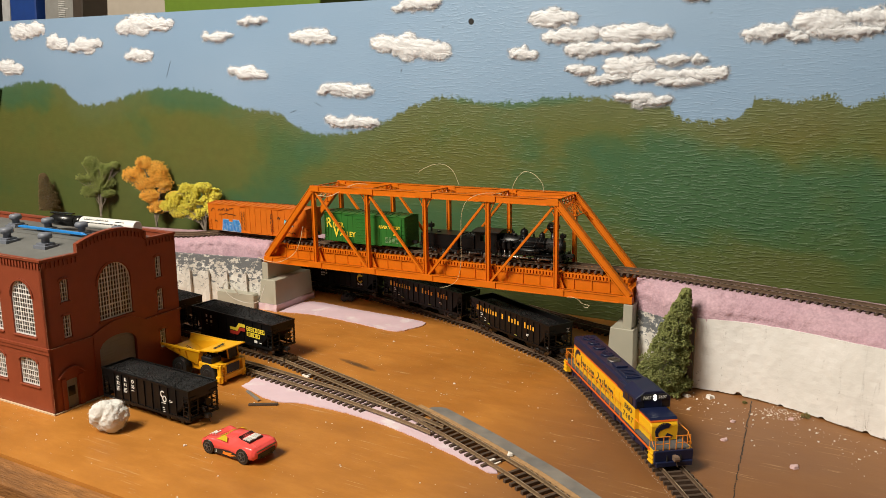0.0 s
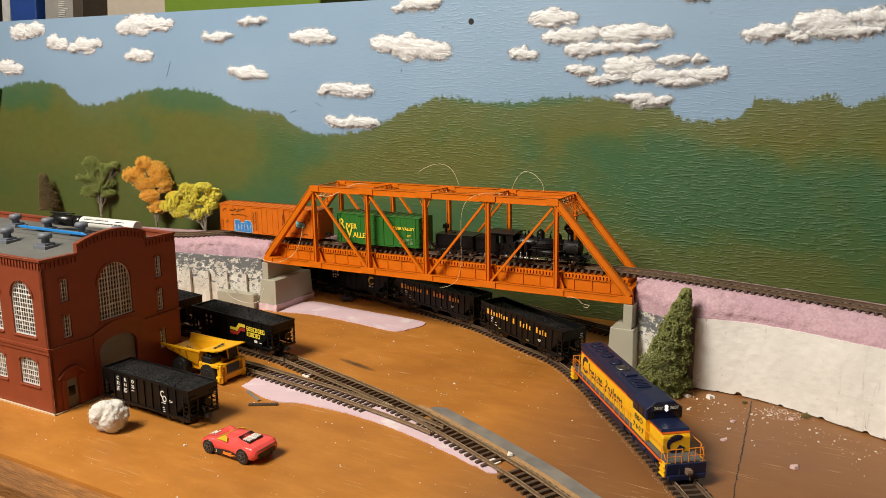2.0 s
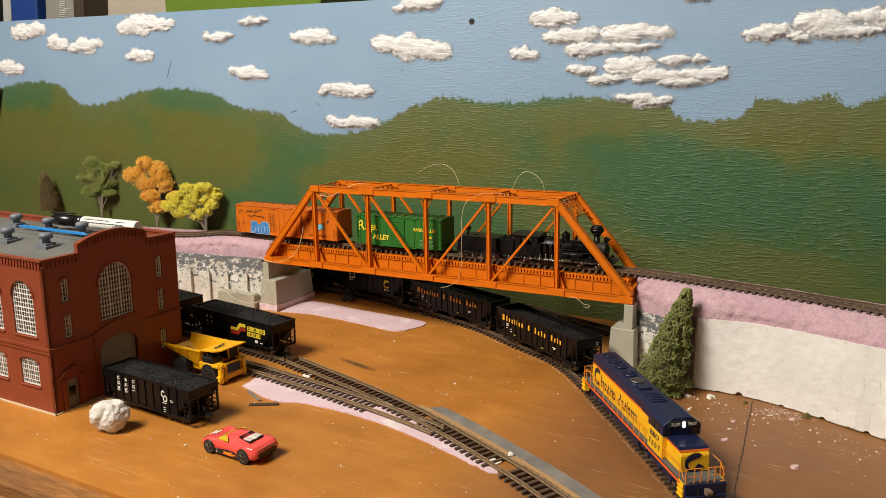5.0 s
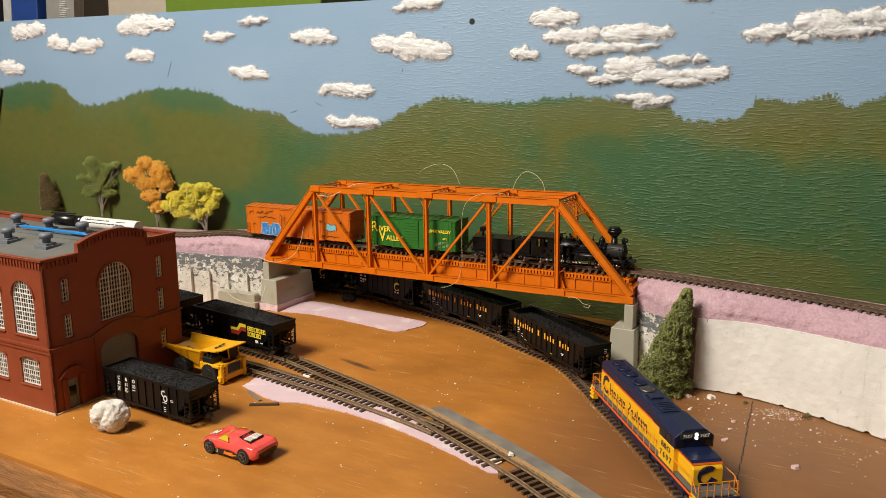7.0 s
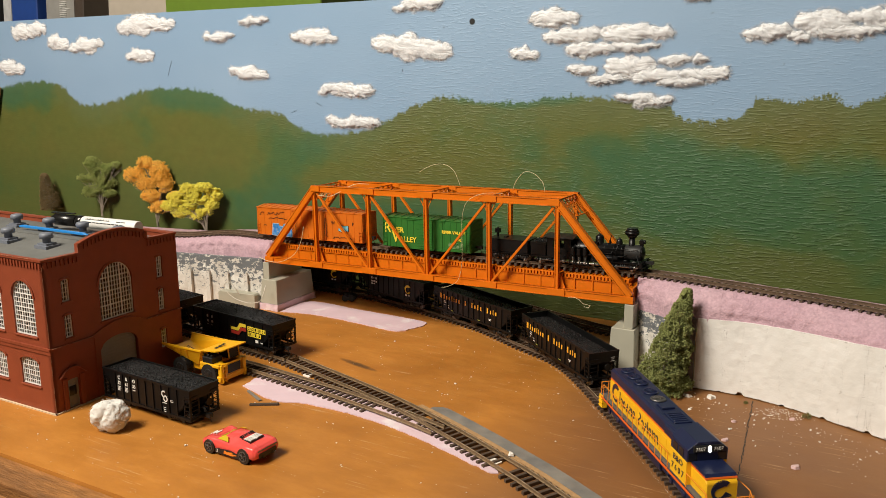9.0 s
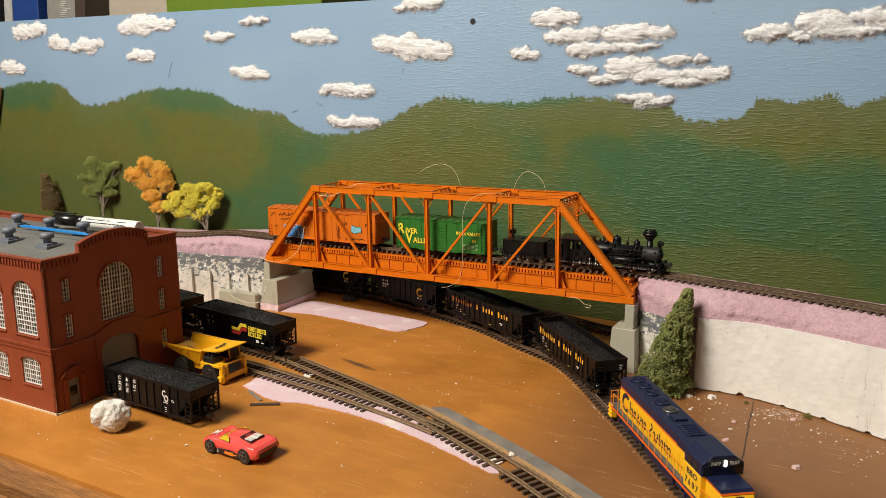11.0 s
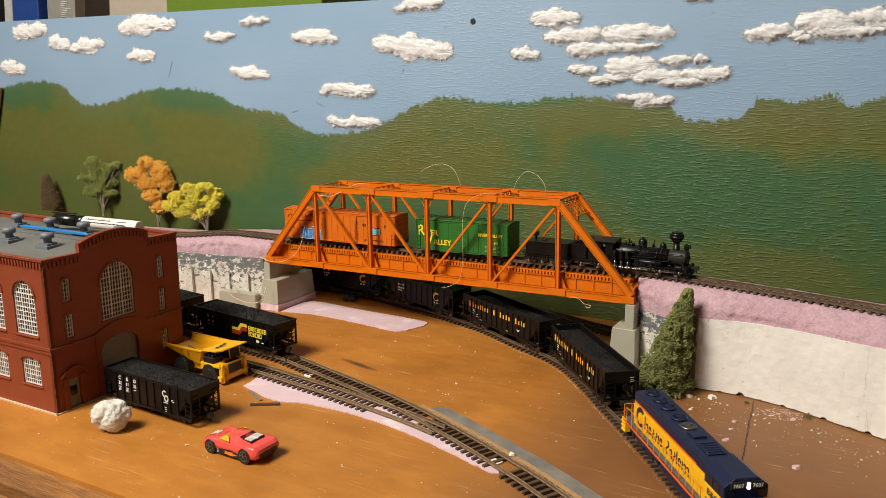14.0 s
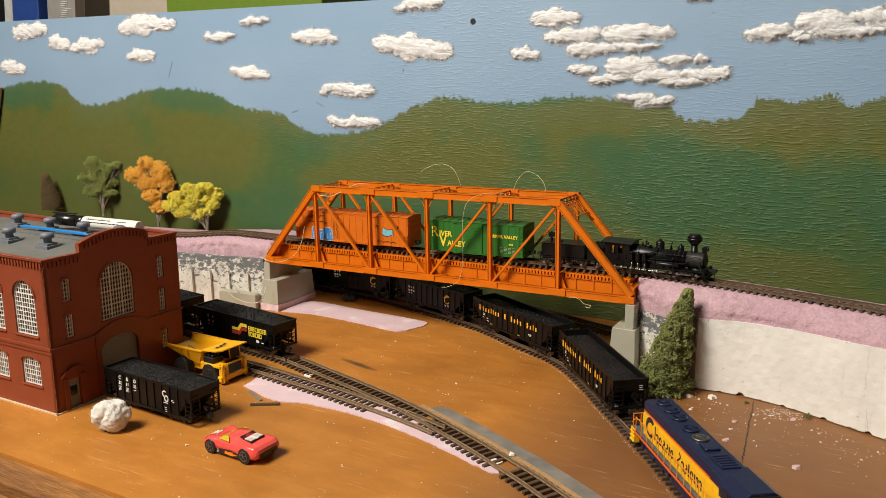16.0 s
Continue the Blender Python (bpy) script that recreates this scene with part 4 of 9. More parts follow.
def pier(name, label, u0, u1, low_top, cap_top, cap0, cap1, foam_base):
    p = thing(name, label, "bridge pier", TABLE_M)
    n0, n1 = -0.010, 0.0745
    bm = bmesh.new()
    z0 = 0.0095 if foam_base else 0.0
    lo = [(u0, n0), (u1, n0), (u1, n1), (u0, n1)]
    ins = 0.0022
    hi = [(u0 + ins, n0 + ins), (u1 - ins, n0 + ins), (u1 - ins, n1 - ins), (u0 + ins, n1 - ins)]
    a = [bm.verts.new((x, y, z0)) for x, y in lo]
    b_ = [bm.verts.new((x, y, low_top)) for x, y in hi]
    bm.faces.new(a[::-1]), bm.faces.new(b_)
    for i in range(4):
        bm.faces.new((a[i], a[(i + 1) % 4], b_[(i + 1) % 4], b_[i]))
    part("footing", bm, PIER, p, bevel=0.0006)
    bm = bmesh.new()
    box(bm, cap0, cap1, n0 + 0.0050, n1 - 0.006, low_top - 0.0002, cap_top)
    part("bearing_wall", bm, PIER, p, bevel=0.0005)
    if foam_base:
        bm = bmesh.new()
        box(bm, u0 - 0.001, u1 + 0.0012, n0 - 0.0012, n1 + 0.002, 0, 0.0094)
        bmesh.ops.subdivide_edges(bm, edges=bm.edges[:], cuts=6, use_grid_fill=True)
        crumbly(bm, 0.0009, 180)
        part("foam_base", bm, THINFOAM, p, "hacked mauve foam block")
    return p


pier("bridge_pier", "putty-grey plastic bridge pier on a mauve foam block", -0.0105, 0.0205, 0.0445, 0.0686, -0.0075, 0.0035, True)
pier("bridge_pier", "putty-grey plastic bridge pier standing on the table", 0.5040, 0.5350, 0.0500, 0.0778, 0.5195, 0.5300, False)

# grey low box in front of the left wall
bm = bmesh.new()
prism(bm, [(0, 0), (0.060, 0), (0.060, 0.020), (0.058, 0.0225), (0.002, 0.0245), (0, 0.022)], 0, 0.014)
low = part("low_plinth", bm, PIER, None, "low putty-grey plastic plinth below the rubbed wall", Matrix.Translation((-0.3260, 1.1220, 0)) @ Euler((0, 0, radians(-18))).to_matrix().to_4x4(), bevel=0.0005)
tagged(low, category="plinth")


# ---- rolling stock ----
WHEELS = []
GREYMETAL = material("dull_wheel_metal", (0.22, 0.21, 0.20), 0.4, 0.9, vary=0.2)
TRUCKBLACK = material("truck_black_plastic", (0.014, 0.013, 0.013), 0.5, vary=0.2, scale=200)
WHITEINK = material("white_lettering", (0.75, 0.74, 0.70), 0.5, vary=0.08, scale=400)
GOLDINK = material("amber_lettering", (0.85, 0.42, 0.03), 0.5, vary=0.08, scale=400)


def wheelset(parent, x, z, mat, r=0.0050, moving=True):
    bm = bmesh.new()
    rod(bm, (0, -0.0105, 0), (0, 0.0105, 0), 0.0012, seg=8)
    for sy in (-1, 1):
        rod(bm, (0, sy * 0.0074, 0), (0, sy * 0.0098, 0), r, seg=20)
        rod(bm, (0, sy * 0.0068, 0), (0, sy * 0.0074, 0), r + 0.0006, seg=20)
        rod(bm, (0, sy * 0.0098, 0), (0, sy * 0.0101, 0), r * 0.55, seg=12)
        for a in range(4):
            c_, s_ = math.cos(a * math.pi / 2), math.sin(a * math.pi / 2)
            box(bm, c_ * r * 0.7 - 0.0004, c_ * r * 0.7 + 0.0004, sy * 0.0099 - 0.0003, sy * 0.0099 + 0.0003, s_ * r * 0.7 - 0.0004, s_ * r * 0.7 + 0.0004)
    ob = part("wheelset", bm, mat, parent, m=Matrix.Translation((x, 0, z)))
    if moving:
        WHEELS.append((ob, x, z, r))
    return ob


def truck(parent, x, axles=(-0.0098, 0.0098), mat=None, moving=True, side=0.0120, r=0.0050):
    """A bogie: two cast side frames with journals and springs, a bolster, and its wheelsets."""
    mat = mat or TRUCKBLACK
    bm = bmesh.new()
    a0, a1 = axles[0], axles[-1]
    for sy in (-1, 1):
        y0, y1 = sorted((sy * side, sy * (side + 0.0022)))
        prism(bm, [(a0 - 0.0035, 0.0130), (a0 - 0.002, 0.0148), (a0 + 0.004, 0.0150), (-0.004, 0.0158), (0.004, 0.0158), (a1 - 0.004, 0.0150), (a1 + 0.002, 0.0148), (a1 + 0.0035, 0.0130), (a1 + 0.0025, 0.0112), (a1 - 0.003, 0.0115), (0.005, 0.0095), (-0.005, 0.0095), (a0 + 0.003, 0.0115), (a0 - 0.0025, 0.0112)], y0, y1)
        for ax in axles:
            box(bm, ax - 0.0018, ax + 0.0018, *sorted((sy * (side + 0.0021), sy * (side + 0.0034))), 0.0095, 0.0130)
        for k in (-0.0022, 0, 0.0022):
            rod(bm, (k, sy * (side + 0.0024), 0.0100), (k, sy * (side + 0.0024), 0.0140), 0.0010, seg=8)
    box(bm, -0.0030, 0.0030, -side, side, 0.0115, 0.0150)
    rod(bm, (0, 0, 0.0145), (0, 0, 0.0175), 0.0040, seg=12)
    t = part("truck", bm, mat, parent, "black sprung freight truck", Matrix.Translation((x, 0, 0)))
    for ax in axles:
        wheelset(t, ax, 0.0065 + r, GREYMETAL if mat is TRUCKBLACK else mat, r, moving)
    return t


def coupler(parent, x, sgn, mat=TRUCKBLACK):
    bm = bmesh.new()
    box(bm, min(x - sgn * 0.006, x + sgn * 0.004), max(x - sgn * 0.006, x + sgn * 0.004), -0.0014, 0.0014, 0.0145, 0.0170)
    prism(bm, [(x + sgn * 0.0035, 0.0138), (x + sgn * 0.0078, 0.0138), (x + sgn * 0.0084, 0.0158), (x + sgn * 0.0078, 0.0178), (x + sgn * 0.0035, 0.0178)], -0.0026, 0.0020)
    beam(bm, (x + sgn * 0.0050, 0, 0.0140), (x + sgn * 0.0062, 0.001, 0.0085), 0.0006, 0.0006, (0, 1, 0))
    return part("coupler", bm, mat, parent)


def blocks(parent, mat, x, z, y, sizes, height, gap, name="lettering", slant=0.0):
    """Livery script kept as plain upright blocks: (width, relative height) each; 0 height leaves a gap."""
    bm = bmesh.new()
    for w, h in sizes:
        if h > 0:
            box(bm, x, x + w * 0.86, y - 0.00012, y + 0.0001, z, z + height * h)
        x += w + gap
    return part(name, bm, mat, parent)


def coal_bed(parent, L, W, z, crown, seed, name="coal_load"):
    bm = bmesh.new()
    nx, ny = int(L / 0.0016), int(W / 0.0016)
    g = []
    for i in range(nx + 1):
        row = []
        for j in range(ny + 1):
            u, v = i / nx * 2 - 1, j / ny * 2 - 1
            h = crown * (1 - abs(u) ** 4) * (1 - v * v * 0.85)
            p = Vector((u * L / 2 * 320, v * W / 2 * 320, seed))
            h += (noise.noise(p) * 0.0006 + noise.noise(p * 2.3) * 0.0005 + noise.noise(p * 0.15) * 0.0012) * (1 if abs(u) < 0.99 and abs(v) < 0.99 else 0.2)
            row.append(bm.verts.new((u * L / 2, v * W / 2, z + h)))
        g.append(row)
    for i in range(nx):
        for j in range(ny):
            bm.faces.new((g[i][j], g[i + 1][j], g[i + 1][j + 1], g[i][j + 1]))
    edge = [e for e in bm.edges if len(e.link_faces) == 1]
    ext = bmesh.ops.extrude_edge_only(bm, edges=edge)
    for v in ext["geom"]:
        if isinstance(v, bmesh.types.BMVert):
            v.co.z = z - 0.006
    lump = random.Random(int(seed * 10))
    for _ in range(int(L * W * 210000)):  # loose lumps, each a small broken stone
        u, v = lump.uniform(-0.95, 0.95), lump.uniform(-0.92, 0.92)
        h = crown * (1 - abs(u) ** 4) * (1 - v * v * 0.85)
        r = lump.choice((0.0004, 0.0005, 0.0006, 0.0009))
        c = Vector((u * L / 2, v * W / 2, z + h + r * 0.5))
        turn_ = Euler((lump.uniform(0, 6), lump.uniform(0, 6), lump.uniform(0, 6))).to_matrix()
        vs = [bm.verts.new(c + turn_ @ (Vector(d) * r * lump.uniform(0.7, 1.3))) for d in ((1, 0, 0), (-1, 0, 0), (0, 1, 0), (0, -1, 0), (0, 0, 1), (0, 0, -1))]
        for f in ((0, 2, 4), (2, 1, 4), (1, 3, 4), (3, 0, 4), (2, 0, 5), (1, 2, 5), (3, 1, 5), (0, 3, 5)):
            bm.faces.new([vs[i] for i in f])
    return part(name, bm, COAL, parent, "heaped black coal")


def hopper_car(name, label, L, W=0.0355, z0=0.0185, z1=0.0445, ribs=9, coal=-0.001, crown=0.0045, moving=True, seed=0, bays=3, m=None, group="coal cars"):
    car = thing(name, label, "coal car", m, group)
    t = 0.0008
    h = L / 2
    cut = 0.020
    bm = bmesh.new()
    outline = [(-h, z1), (-h, z1 - 0.0095), (-h + cut * 0.25, z1 - 0.0105), (-h + cut, z0), (h - cut, z0), (h - cut * 0.25, z1 - 0.0105), (h, z1 - 0.0095), (h, z1)]
    for sy in (-1, 1):
        y = sy * W / 2
        prism(bm, outline, min(y, y - sy * t), max(y, y - sy * t))
    for sx in (-1, 1):  # end slope sheet and upper end wall
        box(bm, min(sx * h, sx * (h - t)), max(sx * h, sx * (h - t)), -W / 2, W / 2, z1 - 0.0095, z1)
        beam(bm, (sx * (h - 0.001), 0, z1 - 0.009), (sx * (h - cut - 0.002), 0, z0 - 0.001), W - 2 * t, 0.001)
    part("body", bm, BLACK, car)
    bm = bmesh.new()
    for sy in (-1, 1):
        y = sy * W / 2
        box(bm, -h - 0.0004, h + 0.0004, y - 0.0009, y + 0.0009, z1 - 0.0008, z1 + 0.0010)
    for sx in (-1, 1):
        box(bm, sx * h - 0.0009, sx * h + 0.0009, -W / 2 + 0.0009, W / 2 - 0.0009, z1 - 0.0008, z1 + 0.0010)
    part("top_rim", bm, BLACK, car)
    bm = bmesh.new()
    for sy in (-1, 1):
        box(bm, -h, h, sy * W / 2 - 0.0010, sy * W / 2 + 0.0010, z0 - 0.0024, z0)
    for sx in (-1, 1):
        box(bm, min(sx * h, sx * (h - 0.0018)), max(sx * h, sx * (h - 0.0018)), -W / 2, W / 2, z0 - 0.0024, z0 + 0.0004)
        box(bm, min(sx * h, sx * (h - 0.020)), max(sx * h, sx * (h - 0.020)), -0.0035, 0.0035, z0 - 0.0040, z0 - 0.0012)
    part("underframe", bm, BLACK, car)
    for sy in (-1, 1):
        for i in range(ribs):
            x = -h + cut * 0.9 + (L - 1.8 * cut) * i / (ribs - 1)
            bm = bmesh.new()
            y0, y1 = sorted((sy * W / 2, sy * (W / 2 + 0.0010)))
            prism(bm, [(x - 0.0007, z0 - 0.001), (x + 0.0007, z0 - 0.001), (x + 0.0007, z1 - 0.0004), (x - 0.0007, z1 - 0.0004)], y0, y1)
            part("rib", bm, BLACK, car)
    for sx in (-1, 1):
        for sy in (-1, 1):
            bm = bmesh.new()
            y0, y1 = sorted((sy * (W / 2 - 0.0012), sy * (W / 2 + 0.0006)))
            box(bm, min(sx * h, sx * (h - 0.0012)), max(sx * h, sx * (h - 0.0012)), y0, y1, z0, z1 - 0.0008)
            box(bm, min(sx * (h - 0.0075), sx * (h - 0.0085)), max(sx * (h - 0.0075), sx * (h - 0.0085)), y0, y1, z0, z1 - 0.009)
            for k in range(6):
                z = z0 - 0.0015 + k * (z1 - z0) / 6.2
                box(bm, min(sx * h, sx * (h - 0.0080)), max(sx * h, sx * (h - 0.0080)), *sorted((sy * (W / 2 + 0.0005), sy * (W / 2 + 0.0012))), z, z + 0.0006)
                box(bm, *sorted((sx * (h + 0.0002), sx * (h + 0.0010))), *sorted((sy * (W / 2 - 0.0100), sy * (W / 2 - 0.0010))), z, z + 0.0006)
            part("ladder", bm, BLACK, car)
        bm = bmesh.new()
        for y in (-0.006, 0.006):
            box(bm, min(sx * (h - 0.001), sx * (h - 0.002)), max(sx * (h - 0.001), sx * (h - 0.002)), y - 0.0006, y + 0.0006, z0, z1 - 0.009)
        part("end_post", bm, BLACK, car)
        coupler(car, sx * h, sx)
        truck(car, sx * (h - 0.0235), moving=moving)
    bm = bmesh.new()
    rod(bm, (h + 0.0008, 0.004, z0 + 0.011), (h + 0.0018, 0.004, z0 + 0.011), 0.0036, seg=16)
    rod(bm, (h - 0.002, 0.004, z0 + 0.011), (h + 0.002, 0.004, z0 + 0.011), 0.0008, seg=8)
    part("brake_wheel", bm, BLACK, car)
    for i in range(bays):
        x = (i - (bays - 1) / 2) * (L - 0.086) / max(bays - 1, 1) if bays > 1 else 0
        bm = bmesh.new()
        prism(bm, [(x - 0.0125, z0), (x + 0.0125, z0), (x + 0.0035, 0.0095), (x - 0.0035, 0.0095)], -W / 2 + 0.005, W / 2 - 0.005)
        part("hopper_bay", bm, BLACK, car)
    coal_bed(car, L - 0.0022, W - 0.0028, z1 + coal, crown, seed)
    return car


def rider(ob, line, origin, s, span, forward, slide):
    RIDERS.append((ob, line, origin, s, span, forward, slide))


# static coal cars
st = hopper_car("coal_car", "black coal hopper car with white lettering, parked on the table", 0.1258, 0.0348, 0.0165, 0.0438, 9, -0.0006, 0.0030, False, 1.0, 2,
                Matrix.Translation((-0.2812, 0.7494, -0.0063)) @ Euler((0, 0, radians(-31.18))).to_matrix().to_4x4())
Y0 = -0.0348 / 2 - 0.0001
for x, tx in ((-0.0393, "C"), (-0.0281, "&"), (-0.0169, "O")):
    letters(tx, 0.0052, WHITEINK, st, Matrix.Translation((x, Y0, 0.0366)) @ SIDE, bold=0.00012)
for x, tx in ((-0.0393, "32"), (-0.0281, "61"), (-0.0169, "35")):
    letters(tx, 0.0048, WHITEINK, st, Matrix.Translation((x, Y0, 0.0312)) @ SIDE, bold=0.0001)
    bars(st, WHITEINK, Matrix.Translation((x - 0.0025, Y0, 0.0024)) @ SIDE, [(0, 0.0262 - k * 0.0013, 0.0045 - 0.001 * (k % 2), 0.0006) for k in range(4 if x < -0.02 else 1)])
bm = bmesh.new()
for dx, dz in ((0.0, 0.0045), (0.0024, 0.0)):
    n_ = 22
    for i in range(n_ if dx else n_ - 5):
        a0, a1 = (i + (0 if dx else 2.5)) * math.tau / n_, (i + 1.05 + (0 if dx else 2.5)) * math.tau / n_
        beam(bm, (0.0262 + dx + 0.0024 * math.cos(a0), Y0, 0.0270 + dz + 0.0028 * math.sin(a0)), (0.0262 + dx + 0.0024 * math.cos(a1), Y0, 0.0270 + dz + 0.0028 * math.sin(a1)), 0.0003, 0.0013, Vector((0, 0, 1)))
part("emblem", bm, WHITEINK, st, m=Matrix.Translation((0, 0, 0.003)))
bars(st, WHITEINK, Matrix.Translation((0.024, Y0, 0.003)) @ SIDE, [(0, 0.0222, 0.0065, 0.0007), (0.0115, 0.0268, 0.0042, 0.0003), (0.0115, 0.0252, 0.0042, 0.0006), (0.0015, 0.0175, 0.003, 0.0006), (0.0015, 0.0155, 0.003, 0.0006), (0.0015, 0.0135, 0.003, 0.0006)])

sb_head = -35.93
sb = hopper_car("coal_car", "black coal hopper car with yellow lettering, parked on the siding", 0.1455, 0.0350, 0.0185, 0.0460, 8, -0.0018, 0.0085, False, 2.0, 3,
                Matrix.Translation((-0.2437, 0.9363, 0)) @ Euler((0, 0, radians(sb_head))).to_matrix().to_4x4())
Y1 = -0.0175 - 0.0012
RED = material("red_stripe_ink", (0.42, 0.035, 0.02), 0.5)
bm = bmesh.new()
prism(bm, [(0.000, 0.0335), (0.011, 0.0335), (0.016, 0.0400), (0.027, 0.0400), (0.027, 0.0360), (0.018, 0.0360), (0.013, 0.0300), (0.000, 0.0300)], Y1, Y1 + 0.0003)
part("stripe", bm, LEMON, sb)
bm = bmesh.new()
prism(bm, [(0.000, 0.0290), (0.0125, 0.0290), (0.0175, 0.0350), (0.027, 0.0350), (0.027, 0.0310), (0.019, 0.0310), (0.014, 0.0250), (0.000, 0.0250)], Y1, Y1 + 0.0003)
part("stripe", bm, RED, sb)
for z, widths in ((0.0335, (0.0026, 0.0030, 0.0034, 0.0030, 0.0036, 0.0032, 0.0030, 0.0036)), (0.0268, (0.0026, 0.0036, 0.0028, 0.0030, 0.0026, 0.0040))):
    x = 0.0300
    for k, w_ in enumerate(widths):
        bm = bmesh.new()
        box(bm, x, x + 0.0011, Y1 - 0.00012, Y1 + 0.0001, z, z + 0.0054)
        if k % 3:
            box(bm, x + w_ - 0.0010, x + w_, Y1 - 0.00012, Y1 + 0.0001, z, z + 0.0054)
        for f in ((0.0, 0.0044) if k % 2 else (0.0, 0.0022, 0.0044)):
            box(bm, x + 0.0011, x + w_ - (0.0010 if k % 3 else 0.0), Y1 - 0.00012, Y1 + 0.0001, z + f, z + f + 0.0010)
        part("lettering", bm, LEMON, sb)
        x += w_ + 0.0008
bars(sb, WHITEINK, Matrix.Translation((-0.045, Y1, 0.0)) @ SIDE, [(0, 0.0375, 0.0028, 0.0035), (0.0085, 0.0375, 0.0028, 0.0035), (0, 0.0315, 0.0034, 0.003), (0.0085, 0.0315, 0.0034, 0.003), (0, 0.0285, 0.0034, 0.0006), (0.0085, 0.028, 0.002, 0.0006), (0.088, 0.021, 0.0050, 0.0032), (0.097, 0.0215, 0.004, 0.001)])
bars(sb, WHITEINK, Matrix.Translation((0.1455 / 2 + 0.0013, 0, 0)) @ Euler((0, 0, radians(90))).to_matrix().to_4x4() @ SIDE, [(0.0115, 0.020 + k * 0.004, 0.0018, 0.0022) for k in range(4)])
sb2 = hopper_car("coal_car", "black coal hopper car heaped with coal behind the building", 0.1455, 0.0350, 0.0185, 0.0460, 8, -0.0005, 0.0055, False, 3.0, 3,
                 Matrix.Translation((-0.2437, 0.9363, 0)) @ Euler((0, 0, radians(sb_head))).to_matrix().to_4x4() @ Matrix.Translation((-0.1770, 0.004, 0)))

# coal train on the table
YW = -0.0355 / 2 - 0.0011


def amber_car(s, seed):
    car = hopper_car("coal_car", "black coal gondola with amber lettering, coupled in train", 0.1560, 0.0345, 0.0190, 0.0460, 12, -0.0058, 0.0035, True, seed, 3, group="coal train")
    y = -0.0345 / 2 - 0.0011
    x = -0.0640
    for w, h in ((0.0055, 1.0), (0.0030, 0.95), (0.0032, 0.7), (0.0032, 0.7), (0.0020, 0.95), (0.0016, 0.9), (0.0032, 0.7), (0.0034, 0.75), (0, 0), (0.0040, 0.95), (0, 0), (0.0034, 1.0), (0.0034, 0.7), (0.0030, 0.95), (0.0034, 0.7), (0, 0), (0.0036, 1.0), (0.0028, 0.7), (0.0016, 0.95), (0.0034, 0.7)):
        if h:
            blocks(car, GOLDINK, x, 0.0338, y, [(w * 0.85, h)], 0.0068, 0.0)
            x += w + 0.0026
        else:
            x += 0.0070
    bars(car, WHITEINK, Matrix.Translation((-0.0555, y, 0)) @ SIDE, [(0, 0.0305, 0.0045, 0.0009), (0, 0.0285, 0.0045, 0.0009), (0, 0.0255, 0.003, 0.0007), (0.0085, 0.0255, 0.003, 0.0007), (0.0085, 0.0225, 0.004, 0.0007), (0.092, 0.0265, 0.0055, 0.0009), (0.093, 0.025, 0.0035, 0.0008)])
    bars(car, material("olive_ink", (0.30, 0.30, 0.06), 0.5), Matrix.Translation((-0.040, y, 0)) @ SIDE, [(0, 0.0200, 0.005, 0.001), (0.055, 0.0200, 0.005, 0.001)])
    bars(car, WHITEINK, Matrix.Translation((0.0792, 0, 0)) @ Euler((0, 0, radians(90))).to_matrix().to_4x4() @ SIDE, [(0.008, 0.040, 0.004, 0.0006), (0.0085, 0.038, 0.003, 0.0006), (0.008, 0.036, 0.004, 0.0006)])
    rider(car, LOWER, LOWER0, s, 0.104, -1, LOWER_SLIDE)
    return car


amber_car(0.3420, 4.0)
amber_car(0.5190, 5.0)


def round_emblem(parent, mat, x, z, y, r):
    """A plain open ring with a curled inner edge."""
    bm = bmesh.new()
    n_ = 30
    for i in range(n_ - 7):
        a0, a1 = (i + 3.5) * math.tau / n_, (i + 4.6) * math.tau / n_
        w = r * (0.34 + 0.16 * math.sin(i * 0.3))
        beam(bm, (x + (r - w / 2) * math.cos(a0), y, z + (r - w / 2) * math.sin(a0)), (x + (r - w / 2) * math.cos(a1), y, z + (r - w / 2) * math.sin(a1)), 0.0003, w, Vector((math.cos(a0), 0, math.sin(a0))))
    return part("emblem", bm, mat, parent)


def ring_car(s, seed, offset):
    car = hopper_car("coal_car", "black coal hopper with a yellow ring emblem, coupled in train", 0.1340, 0.0350, 0.0185, 0.0460, 10, -0.0015, 0.0040, True, seed, 2, group="coal train")
    y = -0.0350 / 2 - 0.0012
    round_emblem(car, LEMON, offset, 0.0330, y, 0.0062)
    bars(car, WHITEINK, Matrix.Translation((-0.041, y, 0)) @ SIDE, [(0, 0.0365, 0.0025, 0.003), (0.005, 0.0370, 0.0015, 0.0018), (0.0092, 0.0365, 0.0025, 0.003), (0, 0.0318, 0.0030, 0.0026), (0.0045, 0.0318, 0.0030, 0.0026), (0.0092, 0.0318, 0.0030, 0.0026), (0, 0.0285, 0.003, 0.0018), (0.0045, 0.0285, 0.003, 0.0018), (0.072, 0.0232, 0.003, 0.0022), (0.0775, 0.0232, 0.003, 0.0022)])
    rider(car, LOWER, LOWER0, s, 0.074, -1, LOWER_SLIDE)
    return car


ring_car(0.6850, 6.0, 0.036)
ring_car(0.8400, 7.0, 0.036)
ring_car(0.9860, 8.0, 0.036)


